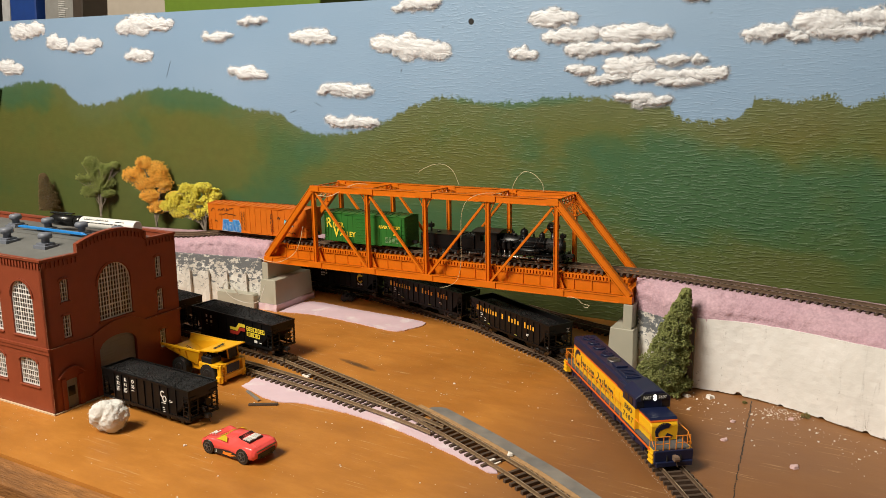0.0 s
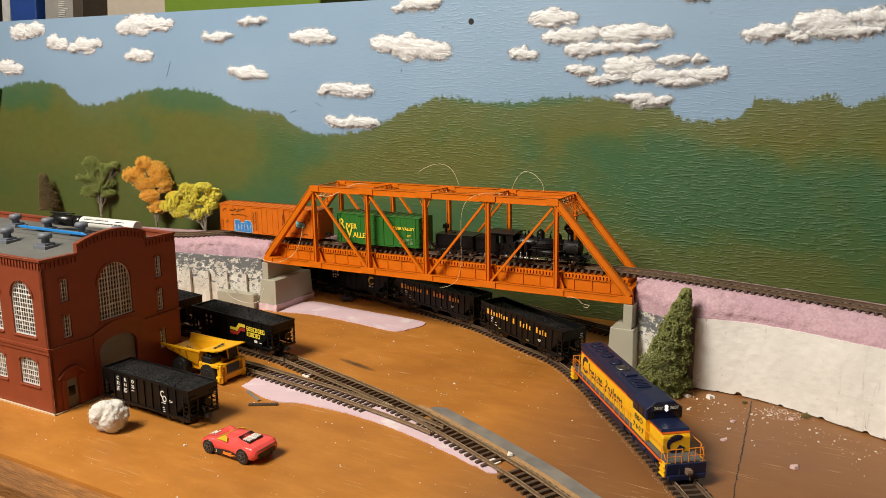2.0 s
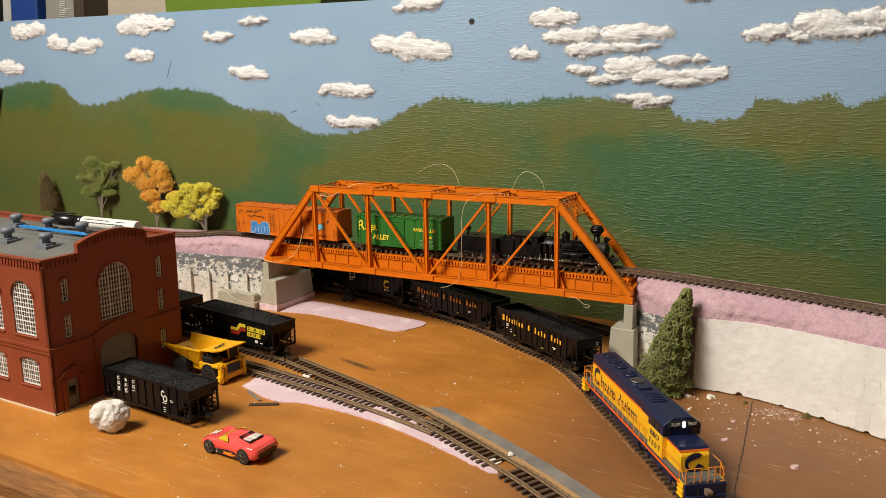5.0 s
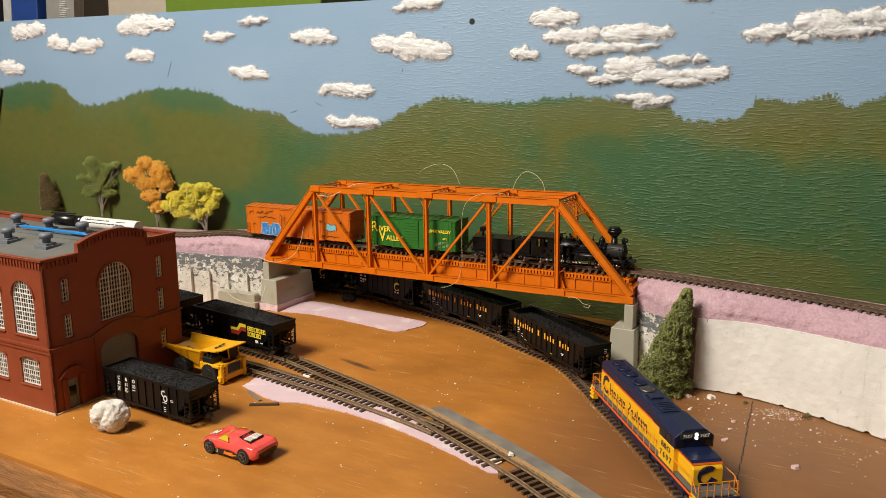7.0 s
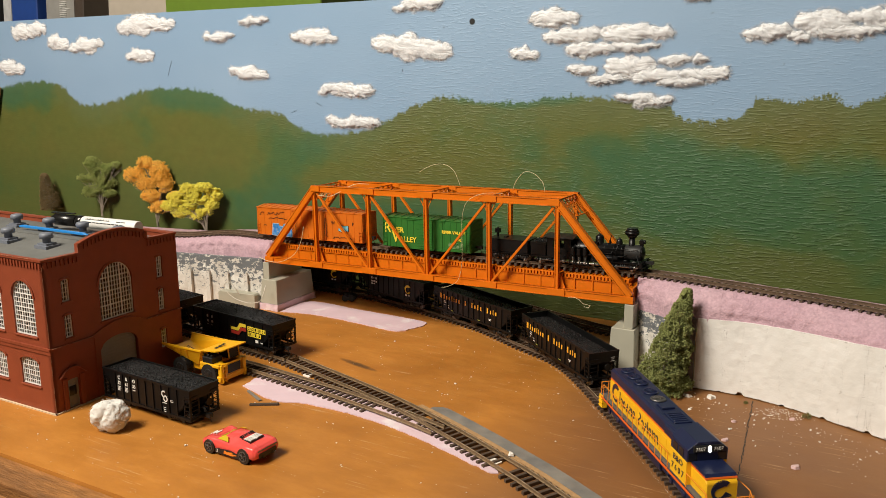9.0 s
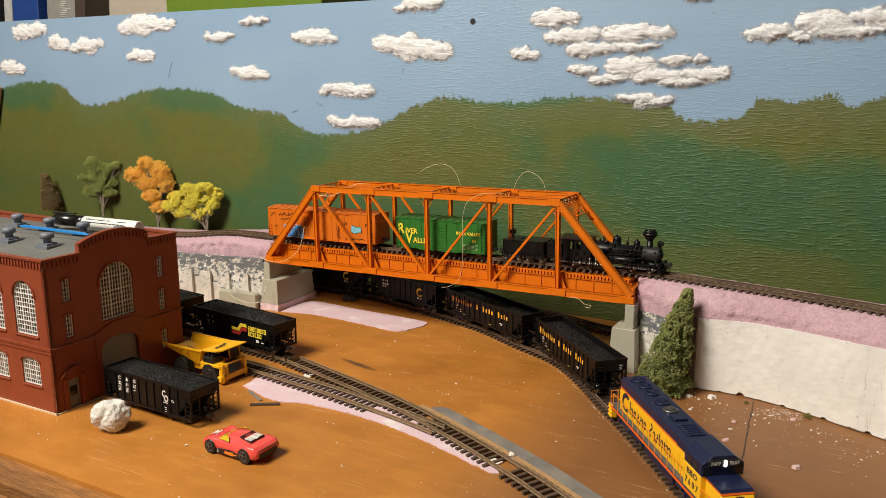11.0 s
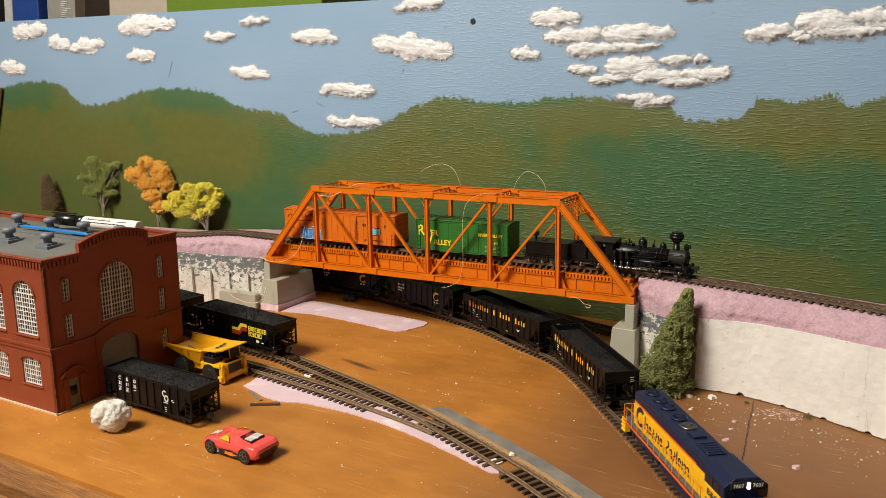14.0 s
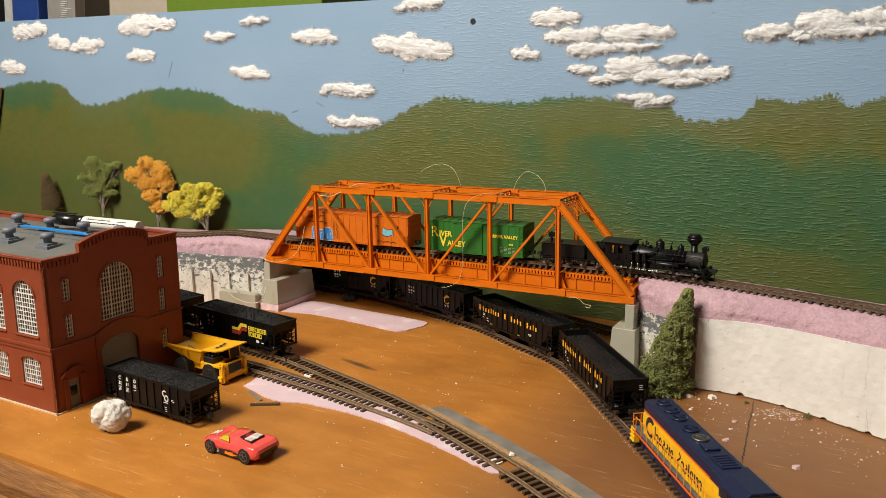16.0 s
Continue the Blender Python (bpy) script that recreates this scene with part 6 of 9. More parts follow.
gc = boxcar("boxcar", "green boxcar with large yellow block lettering", 0.1300, GREEN, 0.0105, 0.0495, 0.0085, (-0.013, 0.0105), 0.3224)
yg = -0.01725 - 0.0006
PALEGREEN = material("pale_green_print", (0.28, 0.42, 0.22), 0.5, vary=0.2, scale=500)
for big, x, z, size in (("R", -0.0618, 0.0296, 0.0190), ("V", -0.0505, 0.0172, 0.0215)):
    letters(big, size, LEMON, gc, Matrix.Translation((x, yg, z)) @ SIDE, align="LEFT", squeeze=0.84, bold=0.00035)
letters("IVER", 0.0094, LEMON, gc, Matrix.Translation((-0.0505, yg, 0.0304)) @ SIDE, align="LEFT", squeeze=0.98, bold=0.00025)
letters("ALLEY", 0.0094, LEMON, gc, Matrix.Translation((-0.0388, yg, 0.0186)) @ SIDE, align="LEFT", squeeze=0.98, bold=0.00025)
letters("RIVER VALLEY", 0.0054, LEMON, gc, Matrix.Translation((0.0410, yg, 0.0335)) @ SIDE, squeeze=1.0, bold=0.00018)
letters("692", 0.0040, LEMON, gc, Matrix.Translation((0.0490, yg, 0.0250)) @ SIDE, bold=0.0001)
bars(gc, PALEGREEN, Matrix.Translation((0.034, yg, 0)) @ SIDE, [(k * 0.0055, 0.0215 - j * 0.0016, 0.0042, 0.0005) for k in range(4) for j in range(5)])


# ---- geared steam locomotive and tender ----
def steam():
    SOOT = material("smokebox_graphite", (0.026, 0.026, 0.026), 0.48, 0.3, vary=0.2, scale=200)
    SATIN = material("satin_black_paint", (0.0045, 0.0045, 0.005), 0.36, vary=0.3, scale=150, spec=0.38)
    BRIGHT = material("bright_worn_steel", (0.46, 0.45, 0.42), 0.30, 0.9, vary=0.3, scale=300)
    e = thing("steam_locomotive", "black geared steam locomotive with flared stack and grey smokebox", "locomotive", group="upper train")
    RX = Matrix(((0, 0, 1, 0), (0, 1, 0, 0), (-1, 0, 0, 0), (0, 0, 0, 1)))

    def along(profile, x, z, mat, name, seg=22, y=0.0):
        bm = bmesh.new()
        turned(bm, profile, seg, Matrix.Translation((x, y, z)) @ RX)
        return part(name, bm, mat, e)

    def pipe(name, pts, r, mat=SATIN):
        bm = bmesh.new()
        for p, q_ in zip(pts, pts[1:]):
            rod(bm, p, q_, r, seg=6)
        return part(name, bm, mat, e)

    bm = bmesh.new()
    box(bm, -0.066, 0.066, -0.0075, 0.0075, 0.0165, 0.0195)
    box(bm, -0.068, -0.012, -0.0155, 0.0155, 0.0185, 0.0205)
    part("frame", bm, SATIN, e)
    for sy in (-1, 1):
        bm = bmesh.new()
        box(bm, 0.006, 0.066, *sorted((sy * 0.0095, sy * 0.0160)), 0.0196, 0.0205)
        for k in range(12):
            box(bm, 0.008 + k * 0.005, 0.0084 + k * 0.005, *sorted((sy * 0.0160, sy * 0.0163)), 0.0190, 0.0206)
        part("running_board", bm, SATIN, e)
    # wagon-top boiler: fat firebox, taper, slim barrel
    along([(0.0100, -0.0280), (0.0112, -0.0270), (0.0112, -0.004), (0.0094, 0.008), (0.0088, 0.010), (0.0088, 0.044)], 0.0, 0.0300, SATIN, "boiler")
    for x, r in ((-0.009, 0.0114), (0.0095, 0.0091), (0.0200, 0.0090), (0.0305, 0.0090), (0.0400, 0.0090)):
        along([(r - 0.0001, -0.0005), (r, 0.0), (r - 0.0001, 0.0005)], x, 0.0300, SATIN, "boiler_band")
    along([(0.0088, 0.0), (0.0091, 0.0004), (0.0091, 0.0180), (0.0087, 0.0190)], 0.0435, 0.0300, SOOT, "smokebox")
    along([(0.0080, 0.0), (0.0078, 0.0008), (0.0060, 0.0016), (0.0025, 0.0020), (0.0020, 0.0030)], 0.0625, 0.0300, SATIN, "smokebox_door")
    for x, r, z, top in ((0.0120, 0.0048, 0.0345, 0.0472), (0.0354, 0.0036, 0.0345, 0.0440)):
        bm = bmesh.new()
        turned(bm, [(r * 1.3, z), (r * 1.02, z + 0.0012), (r, top - 0.0040), (r * 0.93, top - 0.0022), (r * 0.70, top - 0.0008), (r * 0.30, top), (r * 0.2, top + 0.0014)], 22)
        turned(bm, [(r * 1.06, top - 0.0046), (r * 1.08, top - 0.0043), (r * 1.06, top - 0.0040)], 22)
        part("dome", bm, SATIN, e, m=Matrix.Translation((x, 0, 0)))
    bm = bmesh.new()
    turned(bm, [(0.0050, 0.0335), (0.0037, 0.0362), (0.0033, 0.0440)], 22)
    turned(bm, [(0.0034, 0.0436), (0.0076, 0.0490)], 22)
    turned(bm, [(0.0080, 0.0488), (0.0080, 0.0520)], 22)
    turned(bm, [(0.0079, 0.0520), (0.0058, 0.0552)], 22)
    turned(bm, [(0.0060, 0.0552), (0.0060, 0.0557)], 22)
    part("smokestack", bm, SATIN, e, m=Matrix.Translation((0.0500, 0, 0)))
    bm = bmesh.new()
    box(bm, 0.0590, 0.0640, -0.0026, 0.0026, 0.0400, 0.0445)
    rod(bm, (0.0635, 0, 0.0424), (0.0656, 0, 0.0424), 0.0023, seg=14)
    rod(bm, (0.0612, 0, 0.0445), (0.0612, 0, 0.0460), 0.0010, 0.0006, seg=8)
    box(bm, 0.059, 0.0635, -0.001, 0.001, 0.0375, 0.0401)
    part("headlamp", bm, SATIN, e, bevel=0.0003)
    bm = bmesh.new()
    rod(bm, (0.0245, -0.0016, 0.0385), (0.0245, -0.0016, 0.0430), 0.0004, seg=6)
    rod(bm, (0.0245, 0.0016, 0.0385), (0.0245, 0.0016, 0.0430), 0.0004, seg=6)
    turned(bm, [(0.0018, 0.0395), (0.0014, 0.0404), (0.0012, 0.0422), (0.0005, 0.0430)], 12, Matrix.Translation((0.0245, 0, 0)))
    beam(bm, (0.0245, -0.0004, 0.0428), (0.0256, 0.0008, 0.0478), 0.0007, 0.0007)
    part("bell", bm, SATIN, e)
    for x, y, z in ((-0.0045, 0.002, 0.0470), (-0.0015, -0.001, 0.0450), (-0.0070, -0.003, 0.0445)):
        bm = bmesh.new()
        rod(bm, (x, y, 0.0400), (x, y, z), 0.0006, seg=8)
        rod(bm, (x, y, z - 0.003), (x, y, z - 0.0006), 0.0011, seg=8)
        part("valve", bm, SATIN, e)
    bm = bmesh.new()
    rod(bm, (-0.0040, -0.0040, 0.0410), (0.0040, -0.0040, 0.0410), 0.0016, seg=10)
    box(bm, -0.001, 0.001, -0.005, -0.002, 0.0385, 0.0410)
    part("generator", bm, SATIN, e)
    for sy in (-1, 1):
        pipe("handrail", [(0.004, sy * 0.0102, 0.0350), (0.060, sy * 0.0104, 0.0350)], 0.0004)
        for x in (0.008, 0.024, 0.042, 0.058):
            pipe("handrail_knob", [(x, sy * 0.0086, 0.0345), (x, sy * 0.0106, 0.0350)], 0.0005)
        pipe("sand_pipe", [(0.0354, sy * 0.004, 0.0392), (0.0340, sy * 0.0096, 0.0320), (0.0350, sy * 0.0105, 0.0205)], 0.0004)
        pipe("feed_pipe", [(0.0300, sy * 0.0094, 0.0310), (0.0290, sy * 0.0110, 0.0290), (0.0060, sy * 0.0124, 0.0285), (-0.0100, sy * 0.0135, 0.0260)], 0.0005)
    pipe("steam_pipe", [(0.0120, -0.0046, 0.0400), (0.0100, -0.0105, 0.0370), (0.0050, -0.0125, 0.0345), (-0.0020, -0.0140, 0.0340)], 0.0009)
    pipe("exhaust_pipe", [(-0.0020, -0.0155, 0.0265), (0.0100, -0.0135, 0.0262), (0.0420, -0.0115, 0.0262), (0.0480, -0.0080, 0.0290)], 0.0008)
    along([(0.0024, -0.0045), (0.0030, -0.004), (0.0030, 0.026), (0.0024, 0.0265)], 0.0115, 0.0238, SATIN, "air_tank", 14, -0.0124)
    along([(0.0024, -0.0045), (0.0030, -0.004), (0.0030, 0.026), (0.0024, 0.0265)], 0.0115, 0.0238, SATIN, "air_tank", 14, 0.0124)
    for x in (0.012, 0.032):
        bm = bmesh.new()
        box(bm, x - 0.0006, x + 0.0006, -0.0156, -0.0092, 0.0203, 0.0270)
        part("tank_strap", bm, SATIN, e)
    # cab with open windows
    bm = bmesh.new()
    x0, x1, w = -0.0475, -0.0180, 0.0150
    for sy in (-1, 1):
        y0, y1 = sorted((sy * w, sy * (w - 0.0008)))
        box(bm, x0, x1, y0, y1, 0.0205, 0.0325)
        for a, b_ in ((x0, x0 + 0.0070), (x0 + 0.0130, x0 + 0.0160), (x1 - 0.0085, x1)):
            box(bm, a, b_, y0, y1, 0.0325, 0.0420)
        box(bm, x0, x1, y0, y1, 0.0420, 0.0440)
    box(bm, x1 - 0.0008, x1, -w + 0.0008, w - 0.0008, 0.0205, 0.0440)
    part("cab", bm, SATIN, e)
    for a, b_ in ((x0 + 0.0065, x0 + 0.0135), (x0 + 0.0155, x1 - 0.0080)):
        bm = bmesh.new()
        for za, zb in ((0.0320, 0.0328), (0.0416, 0.0424)):
            box(bm, a, b_, -w - 0.0004, -w, za, zb)
        for xa in (a, b_ - 0.0006):
            box(bm, xa, xa + 0.0006, -w - 0.0004, -w, 0.0328, 0.0416)
        part("window_frame", bm, SATIN, e)
    bm = bmesh.new()
    n_ = 8
    arc = [(-0.0172 + 0.0344 * i / n_, 0.0438 + 0.0026 * math.sin(math.pi * i / n_)) for i in range(n_ + 1)]
    prism(bm, arc + [(a, b_ + 0.0010) for a, b_ in arc[::-1]], -0.0515, -0.0145, Matrix(((0, 1, 0, 0), (1, 0, 0, 0), (0, 0, 1, 0), (0, 0, 0, 1))))
    part("cab_roof", bm, SATIN, e)
    for k in range(2):
        bm = bmesh.new()
        box(bm, x0 + 0.002, x0 + 0.009, -0.0165, -0.0140, 0.0120 + k * 0.004, 0.0127 + k * 0.004)
        part("cab_step", bm, SATIN, e)
    bm = bmesh.new()
    box(bm, -0.0690, -0.0495, -0.0145, 0.0145, 0.0205, 0.0338)
    part("bunker", bm, SATIN, e, bevel=0.0005)
    bm = bmesh.new()
    for sy in (-1, 1):
        box(bm, -0.0690, -0.0495, *sorted((sy * 0.0137, sy * 0.0147)), 0.0336, 0.0365)
    box(bm, -0.0692, -0.0684, -0.0137, 0.0137, 0.0336, 0.0365)
    part("bunker_rim", bm, SATIN, e)
    rnd_ = random.Random(15)
    bm = bmesh.new()
    for _ in range(160):
        c = Vector((rnd_.uniform(-0.0675, -0.0505), rnd_.uniform(-0.0125, 0.0125), 0.0338 + rnd_.random() * 0.0030))
        box(bm, -0.0008, 0.0008, -0.0006, 0.0006, -0.0006, 0.0006, Matrix.Translation(c) @ Euler((rnd_.random() * 6, rnd_.random() * 6, 0)).to_matrix().to_4x4())
    part("fuel_heap", bm, COAL, e)
    # geared engine: three upright cylinders on the near side and a line shaft
    for k in range(3):
        x = -0.0150 + k * 0.0074
        bm = bmesh.new()
        rod(bm, (x, -0.0148, 0.0255), (x, -0.0148, 0.0335), 0.0029, seg=14)
        rod(bm, (x, -0.0148, 0.0335), (x, -0.0148, 0.0343), 0.0034, seg=14)
        rod(bm, (x, -0.0148, 0.0248), (x, -0.0148, 0.0256), 0.0034, seg=14)
        box(bm, x - 0.0018, x + 0.0018, -0.0190, -0.0165, 0.0262, 0.0330)
        rod(bm, (x, -0.0148, 0.0343), (x, -0.0148, 0.0352), 0.0012, seg=8)
        part("cylinder", bm, SATIN, e)
        bm = bmesh.new()
        for dx in (-0.0020, 0.0020):
            box(bm, x + dx - 0.0004, x + dx + 0.0004, -0.0158, -0.0138, 0.0135, 0.0250)
        box(bm, x - 0.0016, x + 0.0016, -0.0160, -0.0136, 0.0185, 0.0205)
        part("crosshead_guide", bm, SATIN, e)
        bm = bmesh.new()
        rod(bm, (x, -0.0152, 0.0115), (x, -0.0152, 0.0195), 0.0007, seg=8)
        rod(bm, (x - 0.0012, -0.0150, 0.0115), (x + 0.0012, -0.0150, 0.0115), 0.0021, seg=12)
        part("connecting_rod", bm, BRIGHT, e)
        bm = bmesh.new()
        beam(bm, (x + 0.0024, -0.0176, 0.0130), (x + 0.0014, -0.0178, 0.0262), 0.0006, 0.0008)
        part("valve_rod", bm, SATIN, e)
    bm = bmesh.new()
    box(bm, -0.0200, 0.0050, -0.0170, -0.0130, 0.0095, 0.0104)
    for x in (-0.0190, -0.0112, -0.0038, 0.0036):
        box(bm, x - 0.0007, x + 0.0007, -0.0168, -0.0132, 0.0100, 0.0140)
    part("crankcase", bm, SATIN, e)
    bm = bmesh.new()
    rod(bm, (-0.064, -0.0152, 0.0115), (0.062, -0.0152, 0.0115), 0.0008, seg=8)
    part("line_shaft", bm, BRIGHT, e)
    for x, r, w_, mt in ((-0.0590, 0.0026, 0.0030, SATIN), (-0.0555, 0.0017, 0.0020, BRIGHT), (-0.0380, 0.0026, 0.0030, SATIN), (-0.0345, 0.0017, 0.0020, BRIGHT), (-0.0265, 0.0020, 0.0034, BRIGHT), (0.0100, 0.0019, 0.0030, BRIGHT), (0.0145, 0.0013, 0.0040, BRIGHT), (0.0260, 0.0020, 0.0034, SATIN), (0.0335, 0.0026, 0.0030, SATIN), (0.0370, 0.0017, 0.0020, BRIGHT), (0.0545, 0.0026, 0.0030, SATIN), (0.0580, 0.0017, 0.0020, BRIGHT)):
        bm = bmesh.new()
        rod(bm, (x - w_ / 2, -0.0152, 0.0115), (x + w_ / 2, -0.0152, 0.0115), r, seg=12)
        part("shaft_gear", bm, mt, e)
    for x in (-0.046, 0.044):
        truck(e, x, (-0.0105, 0.0105), side=0.0112)
        for dx in (-0.0105, 0.0105):
            bm = bmesh.new()
            box(bm, x + dx - 0.0013, x + dx + 0.0013, -0.0160, -0.0148, 0.0072, 0.0098)
            part("journal_cover", bm, BRIGHT, e, bevel=0.0003)
    # clutter under the boards: brake gear, hangers, injectors
    for x, z, w_, h_ in ((-0.026, 0.0165, 0.006, 0.004), (0.009, 0.0160, 0.005, 0.005), (0.017, 0.0172, 0.007, 0.003), (0.026, 0.0165, 0.005, 0.004), (-0.031, 0.0220, 0.004, 0.006), (-0.022, 0.0235, 0.003, 0.005)):
        bm = bmesh.new()
        box(bm, x - w_ / 2, x + w_ / 2, -0.0150, -0.0100, z - h_ / 2, z + h_ / 2)
        rod(bm, (x, -0.0148, z), (x, -0.0164, z), min(w_, h_) * 0.3, seg=8)
        part("brake_gear", bm, SATIN, e, bevel=0.0003)
    bm = bmesh.new()
    box(bm, 0.0635, 0.0660, -0.0165, 0.0165, 0.0125, 0.0190)
    for y in (-0.013, -0.008, 0.008, 0.013):
        beam(bm, (0.064, y, 0.0135), (0.0560, y * 0.6, 0.0290), 0.0008, 0.0008, (0, 1, 0))
    part("pilot_beam", bm, SATIN, e)
    for z in (0.0085, 0.0118):
        bm = bmesh.new()
        box(bm, 0.0625, 0.0690, -0.0165, 0.0165, z, z + 0.0008)
        part("pilot_step", bm, SATIN, e)
    for y in (-0.0160, -0.0080, 0.0080, 0.0160):
        pipe("step_hanger", [(0.0665, y, 0.0085), (0.0660, y, 0.0190)], 0.0004)
    pipe("air_hose", [(0.0662, -0.0045, 0.0160), (0.0690, -0.0050, 0.0130), (0.0700, -0.0055, 0.0095)], 0.0006)
    pipe("lift_lever", [(0.0668, -0.0165, 0.0195), (0.0668, 0.0165, 0.0195)], 0.0004)
    coupler(e, 0.0675, 1)
    coupler(e, -0.0685, -1)
    low = {"smokestack": 0.0015, "dome": 0.0030, "headlamp": 0.0034, "cab": 0.0056, "cab_roof": 0.0056, "window_frame": 0.0056, "pilot_beam": 0.0015}
    fixed = ("truck", "line_shaft", "shaft_gear", "journal_cover", "crankcase", "connecting_rod", "crosshead_guide", "valve_rod", "coupler", "pilot_step", "step_hanger", "air_hose", "cab_step", "brake_gear")
    for ob in e.children:
        kind_ = ob.name.split(".")[0]
        if kind_ not in fixed:
            ob.location.z -= low.get(kind_, 0.0042)
    rider(e, UPPER, UPPER0, 0.5355, 0.090, 1, UPPER_SLIDE)

    t = thing("tender", "black steam locomotive tender with a rear lamp", "tender", group="upper train")
    bm = bmesh.new()
    box(bm, -0.0265, 0.0265, -0.0150, 0.0150, 0.0165, 0.0315)
    part("tank", bm, SATIN, t, bevel=0.0006)
    bm = bmesh.new()
    box(bm, -0.0268, 0.0268, -0.0154, 0.0154, 0.0315, 0.0323)
    rod(bm, (-0.008, 0, 0.0323), (-0.008, 0, 0.0336), 0.0030, seg=14)
    part("tank_top", bm, SATIN, t)
    bm = bmesh.new()
    box(bm, -0.0225, -0.0165, -0.0030, 0.0030, 0.0372, 0.0425)
    rod(bm, (-0.0195, 0, 0.0322), (-0.0195, 0, 0.0374), 0.0014, seg=8)
    rod(bm, (-0.0232, 0, 0.0398), (-0.0215, 0, 0.0398), 0.0022, seg=12)
    rod(bm, (-0.0195, 0, 0.0425), (-0.0195, 0, 0.0445), 0.0014, 0.0006, seg=8)
    part("rear_lamp", bm, SATIN, t, bevel=0.0003)
    bm = bmesh.new()
    box(bm, -0.0290, 0.0280, -0.0152, 0.0152, 0.0148, 0.0164)
    part("frame", bm, SATIN, t)
    for x in (-0.0145, 0.0145):
        truck(t, x, (-0.0085, 0.0085), side=0.0112)
        for dx in (-0.0085, 0.0085):
            bm = bmesh.new()
            box(bm, x + dx - 0.0012, x + dx + 0.0012, -0.0160, -0.0148, 0.0072, 0.0098)
            part("journal_cover", bm, BRIGHT, t, bevel=0.0003)
    for sy in (-1, 1):
        for sx in (-1, 1):
            bm = bmesh.new()
            rod(bm, (sx * 0.0262, sy * 0.0152, 0.0200), (sx * 0.0262, sy * 0.0152, 0.0310), 0.0004, seg=6)
            part("grab_rail", bm, SATIN, t)
    for y in (-0.010, 0.010):
        bm = bmesh.new()
        box(bm, -0.0300, -0.0265, y - 0.004, y + 0.004, 0.0105, 0.0112)
        rod(bm, (-0.0285, y - 0.0036, 0.0108), (-0.0282, y - 0.0036, 0.0170), 0.0004, seg=6)
        rod(bm, (-0.0285, y + 0.0036, 0.0108), (-0.0282, y + 0.0036, 0.0170), 0.0004, seg=6)
        part("rear_step", bm, SATIN, t)
    coupler(t, -0.0285, -1)
    coupler(t, 0.0275, 1)
    rider(t, UPPER, UPPER0, 0.4365, 0.029, 1, UPPER_SLIDE)


steam()


# ---- brick works building ----
KM = Matrix.Translation((-0.38, 0.7358, 0)) @ Euler((0, 0, radians(61.85))).to_matrix().to_4x4()
GREYFRAME = material("pale_grey_window_plastic", (0.70, 0.70, 0.68), 0.5, vary=0.06, scale=200)
GLASSDARK = material("dark_window_glass", (0.020, 0.018, 0.016), 0.12, vary=0.0, spec=0.5)
ROOFGREY = material("grey_felt_roof", (0.115, 0.118, 0.112), 0.7, vary=0.1, scale=60, bump=0.15, second=(0.15, 0.152, 0.145), mix_scale=14)
VENTGREY = material("blue_grey_vent_plastic", (0.15, 0.165, 0.20), 0.5, vary=0.06)
DOORGREY = material("grey_door_plastic", (0.24, 0.23, 0.205), 0.55, vary=0.08, scale=90)


def arch_top(x, x0, x1, spring, rise):
    u = (x - (x0 + x1) / 2) / ((x1 - x0) / 2)
    return spring + rise * math.sqrt(max(1 - u * u, 0))


def pierced_wall(bm, length, top, openings, thick, m):
    """A wall from x = 0 to length in the plane y = 0, thick inwards, with arched openings (x0, x1, sill, spring, rise). top: height at x."""
    xs = {0.0, length}
    for x0, x1, *_ in openings:
        xs |= {x0 + (x1 - x0) * i / 10 for i in range(11)}
    k = int(length / 0.004)
    xs |= {length * i / k for i in range(k + 1)}
    xs |= {0.0411, 0.0413, 0.1249, 0.1251} if length < 0.2 else set()
    xs = sorted(x for x in xs if 0 <= x <= length)
    clean = [xs[0]]
    for x in xs[1:]:
        if x - clean[-1] > 1e-5:
            clean.append(x)
    for a, b_ in zip(clean, clean[1:]):
        mid = (a + b_) / 2
        cuts = sorted([o for o in openings if o[0] < mid < o[1]], key=lambda o: o[2])
        lo = (0.0, 0.0)
        spans = []
        for x0, x1, sill, spring, rise in cuts:
            spans.append((lo, (sill, sill)))
            lo = (arch_top(a, x0, x1, spring, rise), arch_top(b_, x0, x1, spring, rise))
        spans.append((lo, (top(mid), top(mid)) if length >= 0.2 else (top(a + 1e-6), top(b_ - 1e-6))))
        for (l0, l1), (h0, h1) in spans:
            vs = [bm.verts.new(m @ Vector(p)) for p in ((a, 0, l0), (b_, 0, l1), (b_, thick, l1), (a, thick, l0), (a, 0, h0), (b_, 0, h1), (b_, thick, h1), (a, thick, h0))]
            for f in ((3, 2, 1, 0), (4, 5, 6, 7), (0, 1, 5, 4), (1, 2, 6, 5), (2, 3, 7, 6), (3, 0, 4, 7)):
                bm.faces.new([vs[i] for i in f])


